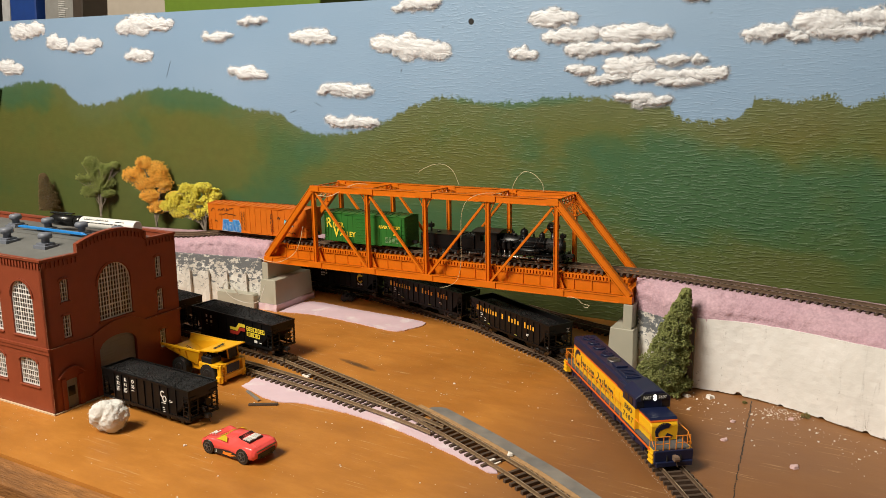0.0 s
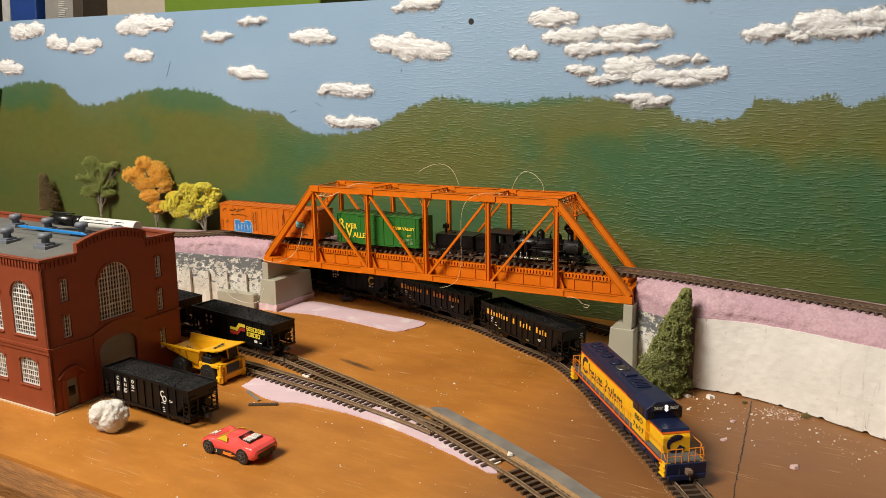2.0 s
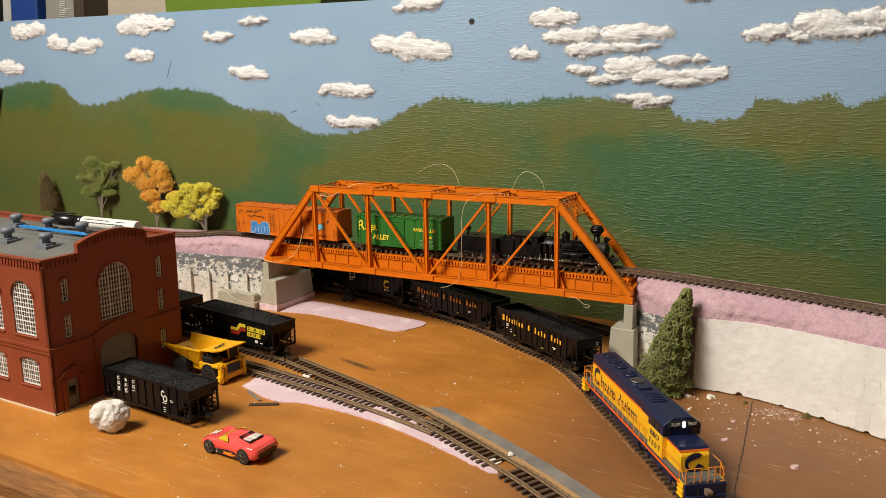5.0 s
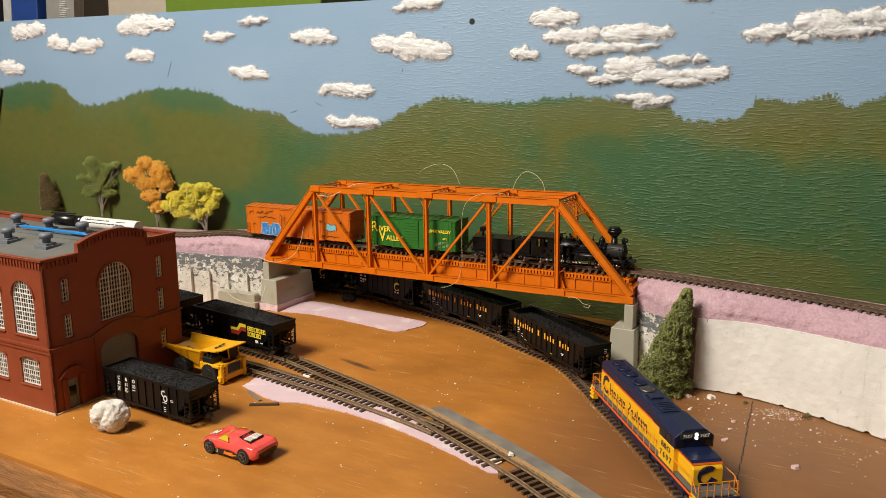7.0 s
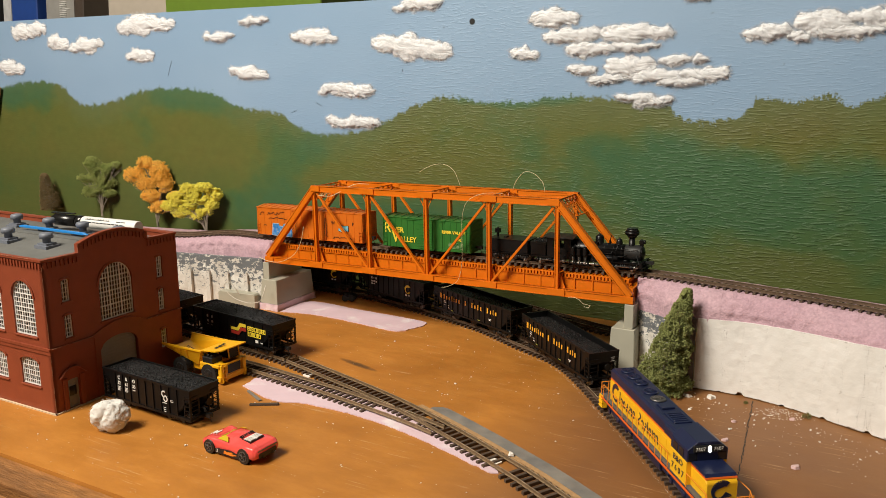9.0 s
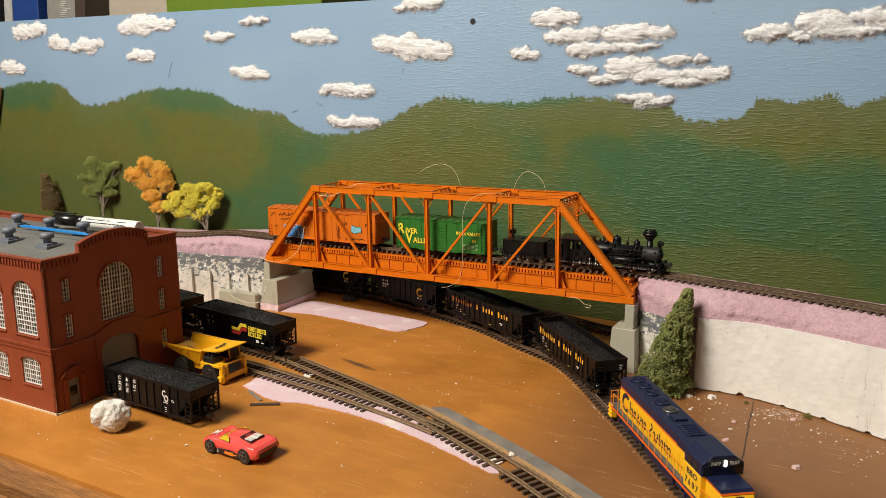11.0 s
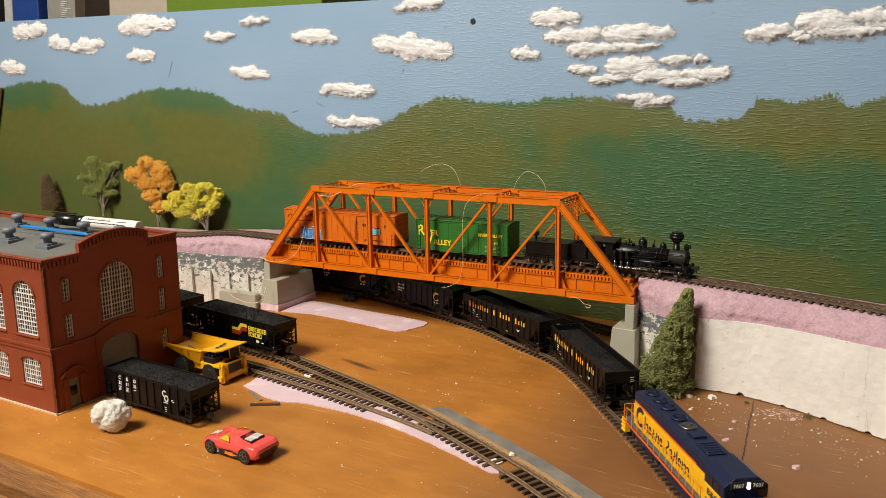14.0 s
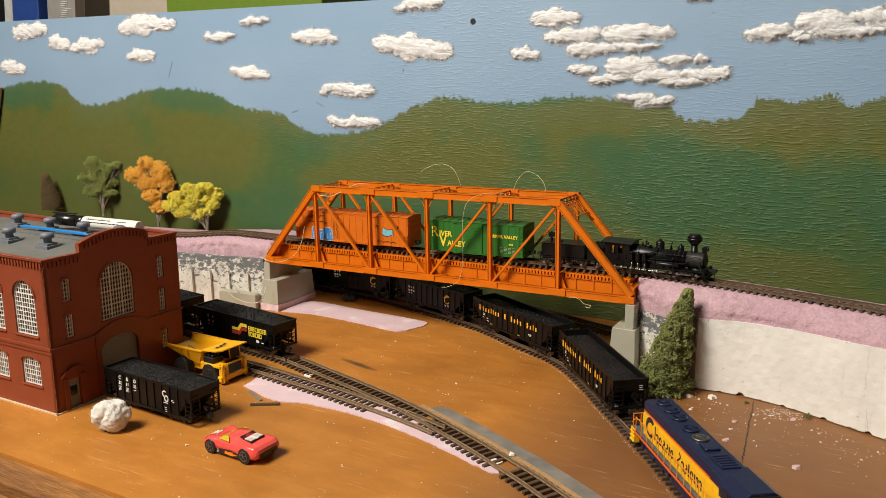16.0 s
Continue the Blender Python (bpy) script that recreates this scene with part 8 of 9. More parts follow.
CLOUDS += [(0.43, 0.326, 0.05, 0.017), (0.46, 0.34, 0.057, 0.032), (0.495, 0.33, 0.059, 0.024), (0.517, 0.348, 0.04, 0.016), (0.547, 0.349, 0.018, 0.014), (0.535, 0.332, 0.032, 0.018), (0.523, 0.323, 0.056, 0.019), (0.561, 0.33, 0.037, 0.026), (0.481, 0.299, 0.079, 0.021)]
CLOUDS += [(0.538, 0.424, 0.035, 0.015), (0.622, 0.379, 0.05, 0.022), (0.657, 0.373, 0.022, 0.018), (0.679, 0.388, 0.058, 0.030), (0.707, 0.377, 0.081, 0.018), (0.736, 0.392, 0.053, 0.028), (0.80, 0.38, 0.06, 0.03)]
for i, c_ in enumerate(CLOUDS):
    cloud(*c_, i + 1)

# cotton ball on the table
bm = bmesh.new()
bmesh.ops.create_icosphere(bm, subdivisions=6, radius=1.0)
for v in bm.verts:
    d_ = v.co.normalized()
    k = 1 + 0.16 * noise.noise(d_ * 1.5 + Vector((4, 1, 7))) + 0.09 * noise.noise(d_ * 3.6) + 0.025 * noise.noise(d_ * 9 + Vector((2, 2, 2))) + 0.010 * noise.noise(Vector((d_.x * 16, d_.y * 16, d_.z * 44)))
    k -= 0.16 * math.exp(-((d_.x + 0.35 - 0.5 * d_.z) / 0.16) ** 2) * max(0.0, -d_.y)  # a folded crease
    v.co = Vector((d_.x * 0.0192 * k, d_.y * 0.0160 * k, 0.0160 + d_.z * 0.0164 * k))
for v in bm.verts:
    v.co.z = max(v.co.z, 0.0003)
rnd = random.Random(77)
fuzz(bm, 1300, rnd, 0.0026)
cb = part("cotton_ball", bm, material("greyish_cotton", (0.66, 0.65, 0.62), 0.95, vary=0.08, scale=90, bump=0.15, bump_scale=500, spec=0.03, second=(0.46, 0.44, 0.41), mix_scale=70, mix_at=0.70, mix_soft=0.10), None, "greyish white cotton wool ball lying on the table", Matrix.Translation((-0.3120, 0.7010, 0)) @ Matrix.Diagonal((0.88, 0.88, 0.92, 1)))
for f in cb.data.polygons:
    f.use_smooth = True
tagged(cb, category="cotton ball")


# ---- trees ----
def foliage(name, colour, second):
    m = material(name, colour, 0.9, vary=0.28, scale=330, bump=0.4, bump_scale=900, spec=0.08, second=second, mix_scale=60, mix_soft=0.2)
    return m


STEM = material("grey_wire_stem", (0.26, 0.22, 0.17), 0.7, vary=0.25, scale=300)


def clump(bm, p, r, rnd_):
    """A ragged crumb of ground foam: a jittered low-poly lump."""
    m_ = Matrix.Translation(p) @ Euler((rnd_.uniform(0, 6), rnd_.uniform(0, 6), rnd_.uniform(0, 6))).to_matrix().to_4x4()
    vs = [bm.verts.new(m_ @ (Vector(d) * r * rnd_.uniform(0.55, 1.35))) for d in ((0, 0, 1), (0.94, 0, -0.33), (-0.47, 0.82, -0.33), (-0.47, -0.82, -0.33), (0.4, 0.6, 0.7), (-0.7, 0.1, 0.6))]
    for f in ((0, 1, 4), (0, 4, 2), (0, 2, 5), (0, 5, 3), (0, 3, 1), (1, 2, 4), (2, 3, 5), (1, 3, 2)):
        bm.faces.new([vs[i] for i in f])


def branchy_tree(label, base, height, lobes, mat, seed, gaps=-0.22, group="autumn trees"):
    """A wire-stemmed model tree: stems fork into lobes of foam crumbs. lobes: (dx, dz, rx, rz) in metres from the base."""
    t = thing("model_tree", label, "tree", Matrix.Translation(base), group)
    rnd_ = random.Random(seed)
    bm = bmesh.new()
    for dx, dz, rx, rz in lobes:
        dy = rnd_.uniform(-0.006, 0.006)
        m0 = Vector((dx * 0.16 + rnd_.uniform(-0.002, 0.002), dy * 0.3, dz * 0.42))
        rod(bm, (rnd_.uniform(-0.0012, 0.0012), rnd_.uniform(-0.0012, 0.0012), -0.003), m0, 0.0011, 0.0008, 6)
        rod(bm, m0, (dx, dy, dz), 0.0008, 0.0004, 6)
        for _ in range(5):
            e = Vector((dx + rnd_.uniform(-1, 1) * rx * 0.8, dy + rnd_.uniform(-1, 1) * rx * 0.6, dz + rnd_.uniform(-1, 0.6) * rz * 0.8))
            rod(bm, m0.lerp(Vector((dx, dy, dz)), rnd_.uniform(0.3, 0.9)), e, 0.0004, 0.0002, 5)
    part("trunk", bm, STEM, t)
    bm = bmesh.new()
    for dx, dz, rx, rz in lobes:
        dens = int(1350 * (rx * rz) / (0.012 * 0.012)) + 80
        for _ in range(dens):
            d = Vector((rnd_.gauss(0, 1), rnd_.gauss(0, 1), rnd_.gauss(0, 1))).normalized() * (rnd_.random() ** 0.55 * (0.80 + 0.42 * noise.noise(Vector((dx * 900 + rnd_.uniform(-1, 1), dz * 900, seed)))))
            p = Vector((dx + d.x * rx, d.y * min(rx, 0.013), dz + d.z * rz))
            if noise.noise(p * 95 + Vector((seed, 0, 0))) < gaps:
                continue
            clump(bm, p, rnd_.choice((0.0005, 0.0008, 0.0011, 0.0018)), rnd_)
    part("crown", bm, mat, t, smooth=True)
    return t


def tree_at(off, s, z):
    return TABLE_M @ Vector((s, off, z))


def cone_tree(label, base, h, r, mat, seed, n_=3600, lean=0.0, group="evergreens", taper=0.8):
    t = thing("evergreen_tree", label, "tree", Matrix.Translation(base), group)
    rnd_ = random.Random(seed)
    bm = bmesh.new()
    rod(bm, (0, 0, -0.001), (lean * h, 0, h * 0.95), 0.0022, 0.0006, 8)
    for _ in range(70):
        z = rnd_.uniform(0.06, 0.9) * h
        a = rnd_.uniform(0, math.tau)
        rr_ = r * (1 - z / h) * 0.85
        rod(bm, (lean * z, 0, z), (lean * z + rr_ * math.cos(a), rr_ * math.sin(a), z + 0.002), 0.0006, 0.0002, 5)
    part("trunk", bm, STEM, t)
    bm = bmesh.new()
    for _ in range(n_):
        u = rnd_.random() ** 1.5
        z = h * (0.03 + 0.97 * u)
        a = rnd_.uniform(0, math.tau)
        prof = (1 - u) ** taper * (0.80 + 0.34 * noise.noise(Vector((math.cos(a) * 1.5, math.sin(a) * 1.5, z * 120 + seed)))) + 0.10
        rr_ = r * prof * (rnd_.random() ** 0.30)
        p = Vector((lean * z + rr_ * math.cos(a), rr_ * math.sin(a), z))
        if noise.noise(p * 150) < -0.30:
            continue
        clump(bm, p, rnd_.uniform(0.0006, 0.0015), rnd_)
    part("crown", bm, mat, t, smooth=True)
    return t


SAGE = foliage("sage_green_foam", (0.34, 0.37, 0.13), (0.22, 0.27, 0.075))
AMBERLEAF = foliage("amber_foam", (0.98, 0.62, 0.14), (0.94, 0.50, 0.08))
LEMONLEAF = foliage("yellow_foam", (0.92, 0.80, 0.12), (0.78, 0.72, 0.12))
FOREST = foliage("dull_green_foam", (0.28, 0.30, 0.11), (0.19, 0.21, 0.075))
RUSSET = foliage("russet_brown_foam", (0.25, 0.175, 0.090), (0.17, 0.13, 0.065))
cone_tree("dull green foam evergreen beside the white retaining wall", Vector((0.2290, 0.7980, 0)), 0.1120, 0.0330, FOREST, 3, 17000, 0.225)
cone_tree("small russet brown evergreen before the painted hills", TABLE_M @ Vector((-0.7020, 0.1560, 0.0680)), 0.0740, 0.0235, RUSSET, 5, 5200, -0.12, taper=0.50)
branchy_tree("sage green model tree before the painted hills", TABLE_M @ Vector((-0.5510, 0.1560, 0.0700)), 0.12,
             [(-0.012, 0.100, 0.020, 0.016), (-0.002, 0.080, 0.022, 0.022), (0.006, 0.054, 0.016, 0.022), (0.012, 0.088, 0.020, 0.017), (0.036, 0.096, 0.018, 0.010), (-0.022, 0.072, 0.028, 0.012), (0.008, 0.064, 0.026, 0.014), (-0.016, 0.046, 0.022, 0.014), (0.018, 0.042, 0.018, 0.010)], SAGE, 11)
branchy_tree("amber orange autumn model tree before the painted hills", TABLE_M @ Vector((-0.3960, 0.1520, 0.0640)), 0.12,
             [(-0.014, 0.113, 0.017, 0.014), (-0.034, 0.092, 0.024, 0.016), (0.010, 0.095, 0.020, 0.024), (-0.016, 0.078, 0.024, 0.018), (0.018, 0.076, 0.020, 0.020), (-0.008, 0.055, 0.022, 0.016), (0.006, 0.034, 0.024, 0.014), (0.036, 0.052, 0.018, 0.014)], AMBERLEAF, 12, -0.42)
branchy_tree("yellow autumn model tree beside the upper track", TABLE_M @ Vector((-0.2700, 0.1480, 0.0620)), 0.09,
             [(-0.026, 0.078, 0.022, 0.012), (0.000, 0.080, 0.020, 0.011), (0.020, 0.068, 0.016, 0.014), (-0.046, 0.062, 0.026, 0.014), (-0.012, 0.062, 0.026, 0.015), (-0.060, 0.048, 0.020, 0.011), (0.012, 0.050, 0.016, 0.012), (-0.030, 0.048, 0.020, 0.010), (-0.044, 0.036, 0.016, 0.010), (-0.016, 0.034, 0.018, 0.012), (0.004, 0.038, 0.012, 0.010)], LEMONLEAF, 13)

# ---- yellow dump truck ----
def dump_truck():
    M = Matrix.Translation((-0.2620, 0.8480, 0.0)) @ Euler((0, 0, radians(-31))).to_matrix().to_4x4()
    t = thing("dump_truck", "yellow plastic toy mining dump truck with black tyres", "toy truck", M)
    YP = material("toy_yellow_plastic", (0.85, 0.44, 0.01), 0.35, vary=0.04, spec=0.5)
    BP = material("toy_black_plastic", (0.014, 0.014, 0.014), 0.4, vary=0.1)
    RUB = material("toy_tyre_rubber", (0.012, 0.012, 0.012), 0.65, vary=0.1)
    for x, y, w in ((-0.022, -0.0165, 0.0090), (-0.022, 0.0165, 0.0090), (0.0215, -0.0165, 0.0075), (0.0215, 0.0165, 0.0075)):
        bm = bmesh.new()
        r = 0.0108
        sy = -1 if y < 0 else 1
        rod(bm, (x, y - w / 2, r), (x, y + w / 2, r), r, seg=28)
        for k in range(24):
            a = k * math.tau / 24
            box(bm, -0.0007, 0.0007, y - w / 2, y + w / 2, r - 0.0002, r + 0.0004, Matrix.Translation((x, 0, r)) @ Euler((0, a, 0)).to_matrix().to_4x4())
        wh = part("wheel", bm, RUB, t)
        bm = bmesh.new()
        rod(bm, (x, y + sy * w / 2, r), (x, y + sy * (w / 2 + 0.0006), r), 0.0060, 0.0052, 20)
        rod(bm, (x, y + sy * w / 2, r), (x, y + sy * (w / 2 + 0.0014), r), 0.0022, seg=12)
        part("rim", bm, BP, wh)
    bm = bmesh.new()
    prism(bm, [(-0.036, 0.0085), (0.036, 0.0085), (0.036, 0.0150), (0.006, 0.0150), (-0.004, 0.0125), (-0.020, 0.0160), (-0.034, 0.0200)], -0.0105, 0.0105)
    part("chassis", bm, YP, t, bevel=0.0006)
    # front deck, fenders, grille, bumper
    bm = bmesh.new()
    box(bm, 0.012, 0.0375, -0.0200, 0.0200, 0.0190, 0.0225)
    prism(bm, [(0.008, 0.0150), (0.013, 0.0150), (0.0145, 0.0225), (0.008, 0.0225)], -0.0200, 0.0200)
    part("fender_deck", bm, YP, t, bevel=0.0006)
    bm = bmesh.new()
    box(bm, 0.0335, 0.0395, -0.0200, 0.0200, 0.0040, 0.0100)
    for y in (-0.0185, 0.0145):
        box(bm, 0.0345, 0.0400, y, y + 0.004, 0.0020, 0.0225)
    part("bumper", bm, YP, t, bevel=0.0006)
    bm = bmesh.new()
    box(bm, 0.030, 0.0385, -0.0095, 0.0115, 0.0100, 0.0225)
    part("radiator_housing", bm, YP, t, bevel=0.0005)
    bm = bmesh.new()
    box(bm, 0.0384, 0.0392, -0.0080, 0.0100, 0.0110, 0.0205)
    part("grille", bm, BP, t)
    bm = bmesh.new()
    for k in range(5):
        beam(bm, (0.0405, -0.0165, 0.005 + k * 0.004), (0.0405, -0.0125, 0.005 + k * 0.004), 0.0012, 0.0008)
    for y in (-0.0168, -0.0122):
        beam(bm, (0.0405, y, 0.003), (0.0395, y, 0.0235), 0.0010, 0.0010, (0, 1, 0))
    part("ladder", bm, YP, t)
    # engine box on the near deck and cab on the far one
    bm = bmesh.new()
    box(bm, 0.012, 0.027, -0.0190, -0.0040, 0.0225, 0.0290)
    for i in range(6):
        rod(bm, (0.0135 + (i % 3) * 0.005, -0.0160 + (i // 3) * 0.006, 0.0290), (0.0135 + (i % 3) * 0.005, -0.0160 + (i // 3) * 0.006, 0.0315), 0.0014, seg=8)
    part("engine_box", bm, BP, t, bevel=0.0004)
    bm = bmesh.new()
    prism(bm, [(0.014, 0.0225), (0.030, 0.0225), (0.028, 0.0352), (0.014, 0.0346)], 0.0030, 0.0185)
    part("cab", bm, BP, t, bevel=0.0006)
    bm = bmesh.new()
    for y in (0.0028, 0.0178):
        beam(bm, (0.0305, y, 0.0225), (0.0285, y, 0.0362), 0.0012, 0.0012, (0, 1, 0))
    part("cab_pillar", bm, YP, t)
    # tipper body: V floor, flared sides, canopy over the cab
    th = 0.0012
    bm = bmesh.new()

    def slab(p, off):
        a = [bm.verts.new(Vector(q_)) for q_ in p]
        b_ = [bm.verts.new(Vector(q_) + Vector(off)) for q_ in p]
        bm.faces.new(a), bm.faces.new(b_[::-1])
        for i in range(len(a)):
            j = (i + 1) % len(a)
            bm.faces.new((a[i], b_[i], b_[j], a[j]))
    fb, rb, rim = 0.0155, 0.0275, 0.0345   # floor at the front and rear, rim height
    slab([(-0.0450, -0.0150, rb), (-0.0450, 0.0150, rb), (0.000, 0.0130, fb), (0.000, -0.0130, fb)], (0, 0, th))
    slab([(0.000, -0.0130, fb), (0.000, 0.0130, fb), (0.0125, 0.0200, rim + 0.001), (0.0125, -0.0200, rim + 0.001)], (th, 0, 0))
    for sy in (-1, 1):
        slab([(-0.0450, sy * 0.0150, rb), (0.000, sy * 0.0130, fb), (0.0125, sy * 0.0200, rim + 0.001), (-0.0480, sy * 0.0210, rim)], (0, sy * th, 0))
        slab([(-0.0482, sy * 0.0206, rim - 0.0012), (0.0130, sy * 0.0198, rim - 0.0004), (0.0130, sy * 0.0198, rim + 0.0016), (-0.0482, sy * 0.0206, rim + 0.0010)], (0, sy * 0.0018, 0))
        for k in range(4):  # pressed ribs on the flared side
            f0 = k / 4.2 + 0.04
            xa = -0.0450 + f0 * 0.040
            za, ya = rb + (fb - rb) * f0, 0.0150 - 0.0020 * f0
            slab([(xa, sy * (ya + 0.0020), za + 0.0026), (xa + 0.0026, sy * (ya + 0.0020), za + 0.0020), (xa + 0.0050, sy * 0.0208, rim - 0.0020), (xa + 0.0020, sy * 0.0208, rim - 0.0020)], (0, sy * 0.0012, 0))
    slab([(0.0118, -0.0200, rim + 0.0008), (0.0118, 0.0200, rim + 0.0008), (0.0395, 0.0200, rim + 0.0036), (0.0395, -0.0140, rim + 0.0036), (0.0330, -0.0200, rim + 0.0028)], (0, 0, th))
    part("tipper_body", bm, YP, t)
    bars(t, BP, Matrix.Translation((0.0270, -0.012, 0.0383)) @ Euler((0, radians(-5.6), radians(90))).to_matrix().to_4x4(), [(k * 0.0052, 0, 0.0040, 0.0036) for k in range(3)], "brand_mark")
    bars(t, BP, Matrix.Translation((-0.036, -0.006, 0.0268)) @ Euler((0, radians(15), 0)).to_matrix().to_4x4(), [(0, 0, 0.016, 0.0012), (0, 0.003, 0.018, 0.0012), (0.002, 0.006, 0.016, 0.0012), (0, 0.009, 0.014, 0.001)], "sticker")
    return t


dump_truck()


# ---- red toy sports car ----
def sports_car():
    M = Matrix.Translation((-0.1800, 0.6560, 0.0)) @ Euler((0, 0, radians(-31.0))).to_matrix().to_4x4() @ Matrix.Diagonal((0.93, 0.96, 0.98, 1))
    t = thing("toy_sports_car", "coral red die-cast toy sports car with flame decals", "toy car", M)
    RP = material("coral_red_enamel", (0.80, 0.085, 0.075), 0.28, vary=0.04, spec=0.5, coat=0.5)
    BP = material("car_black_plastic", (0.012, 0.012, 0.012), 0.4, vary=0.1)
    CH = material("dark_chrome_trim", (0.16, 0.16, 0.16), 0.3, 0.7, vary=0.05)
    AM = material("amber_tint_screen", (0.55, 0.42, 0.03), 0.10, vary=0.05, coat=0.5)
    # body lofted along x; rear of the car looks to +x
    secs = [(-0.0365, 0.0115, 0.0050, 0.0085, 0.0088), (-0.0330, 0.0142, 0.0040, 0.0108, 0.0112), (-0.0240, 0.0160, 0.0038, 0.0150, 0.0128), (-0.0120, 0.0150, 0.0036, 0.0145, 0.0160), (-0.0030, 0.0148, 0.0036, 0.0140, 0.0198), (0.0060, 0.0150, 0.0036, 0.0142, 0.0202), (0.0160, 0.0158, 0.0038, 0.0155, 0.0185), (0.0240, 0.0165, 0.0040, 0.0165, 0.0168), (0.0320, 0.0158, 0.0048, 0.0160, 0.0158), (0.0360, 0.0145, 0.0070, 0.0135, 0.0138)]
    bm = bmesh.new()
    rows = []
    fine = []
    for (a, b_) in zip(secs, secs[1:]):
        for k in range(4):
            f = k / 4
            f = f * f * (3 - 2 * f)
            fine.append(tuple(p + (q_ - p) * (k / 4 if i == 0 else f) for i, (p, q_) in enumerate(zip(a, b_))))
    fine.append(secs[-1])
    for x, w, lo, belt, top in fine:
        cabin = max(top - belt, 0.0004)
        prof = [(-w * 0.86, lo), (-w, lo + 0.0022), (-w, belt * 0.62 + lo * 0.38), (-w * 0.97, belt - 0.0008), (-w * 0.86, belt + 0.0003), (-w * 0.64, belt + cabin * 0.72), (-w * 0.40, top), (0, top + 0.0003)]
        prof = prof + [(-y, z) for y, z in prof[-2::-1]]
        rows.append([bm.verts.new((x, y, z)) for y, z in prof])
    for p, q_ in zip(rows, rows[1:]):
        for i in range(len(p) - 1):
            bm.faces.new((p[i], p[i + 1], q_[i + 1], q_[i])).smooth = True
        bm.faces.new((p[-1], p[0], q_[0], q_[-1]))
    bm.faces.new(rows[0])
    bm.faces.new(rows[-1][::-1])
    part("body", bm, RP, t, smooth=True)
    for x, r in ((-0.0225, 0.0066), (0.0215, 0.0072)):
        for sy in (-1, 1):
            bm = bmesh.new()
            rod(bm, (x, sy * 0.0118, r), (x, sy * 0.0166, r), r, seg=26)
            w = part("wheel", bm, BP, t)
            bm = bmesh.new()
            n_ = 24
            for i in range(n_):
                a0, a1 = i * math.tau / n_, (i + 1.05) * math.tau / n_
                beam(bm, (x + r * 0.62 * math.cos(a0), sy * 0.0168, r + r * 0.62 * math.sin(a0)), (x + r * 0.62 * math.cos(a1), sy * 0.0168, r + r * 0.62 * math.sin(a1)), 0.0005, 0.0007)
            for i in range(5):
                a = i * math.tau / 5 + 0.3
                beam(bm, (x, sy * 0.0168, r), (x + r * 0.6 * math.cos(a), sy * 0.0168, r + r * 0.6 * math.sin(a)), 0.0007, 0.0010, Vector((0, 1, 0)))
            part("rim", bm, CH, w)
    for sy in (-1, 1):
        bm = bmesh.new()
        prism(bm, [(-0.0155, 0.0025), (0.0145, 0.0025), (0.0145, 0.0070), (0.004, 0.0082), (-0.0155, 0.0066)], *sorted((sy * 0.0146, sy * 0.0157)))
        part("side_skirt", bm, BP, t)
        bm = bmesh.new()
        prism(bm, [(-0.004, 0.0040), (0.006, 0.0036), (0.013, 0.0056), (0.005, 0.0056), (0.008, 0.0072), (0.000, 0.0062), (-0.003, 0.0070)], *sorted((sy * 0.0157, sy * 0.0160)))
        part("flame_decal", bm, material("orange_flame", (0.80, 0.22, 0.02), 0.4), t)
    letters("3", 0.0042, WHITEINK, t, Matrix.Translation((-0.0125, -0.0158, 0.0036)) @ SIDE)
    bm = bmesh.new()
    secs_g = [(-0.0175, 0.0075, 0.0146), (-0.0110, 0.0084, 0.0168), (-0.0050, 0.0066, 0.0196)]
    for (x0, w0, z0), (x1, w1, z1) in zip(secs_g, secs_g[1:]):
        vs = [bm.verts.new(p) for p in ((x0, -w0, z0), (x0, w0, z0), (x1, w1, z1), (x1, -w1, z1), (x0, -w0, z0 - 0.001), (x0, w0, z0 - 0.001), (x1, w1, z1 - 0.001), (x1, -w1, z1 - 0.001))]
        for f in ((0, 1, 2, 3), (7, 6, 5, 4), (0, 4, 5, 1), (1, 5, 6, 2), (2, 6, 7, 3), (3, 7, 4, 0)):
            bm.faces.new([vs[i] for i in f])
    part("windscreen", bm, AM, t)
    for sy in (-1, 1):
        bm = bmesh.new()
        vs = [bm.verts.new(p) for p in ((-0.0135, sy * 0.0128, 0.0150), (0.0010, sy * 0.0136, 0.0150), (-0.0015, sy * 0.0108, 0.0184), (-0.0060, sy * 0.0100, 0.0186))]
        vs2 = [bm.verts.new(v.co + Vector((0, sy * 0.0006, 0.0004))) for v in vs]
        bm.faces.new(vs), bm.faces.new(vs2[::-1])
        for i in range(4):
            bm.faces.new((vs[i], vs2[i], vs2[(i + 1) % 4], vs[(i + 1) % 4]))
        part("side_window", bm, AM, t)
    bm = bmesh.new()
    box(bm, 0.0130, 0.0240, -0.0085, 0.0085, 0.0168, 0.0184)
    part("engine_bay", bm, BP, t)
    for k in range(3):  # louvres over the engine
        bm = bmesh.new()
        box(bm, 0.0096 + k * 0.0014, 0.0104 + k * 0.0014, -0.0080, 0.0080, 0.0190 - k * 0.0004, 0.0201 - k * 0.0004)
        part("louvre", bm, BP, t)
    bm = bmesh.new()
    box(bm, 0.0352, 0.0363, -0.0120, 0.0120, 0.0122, 0.0134)
    part("tail_light_strip", bm, CH, t)
    bm = bmesh.new()
    for i in range(4):
        for y in (-0.0045, 0.0045):
            box(bm, 0.0150 + i * 0.0022, 0.0165 + i * 0.0022, y - 0.0032, y + 0.0032, 0.0182, 0.0193)
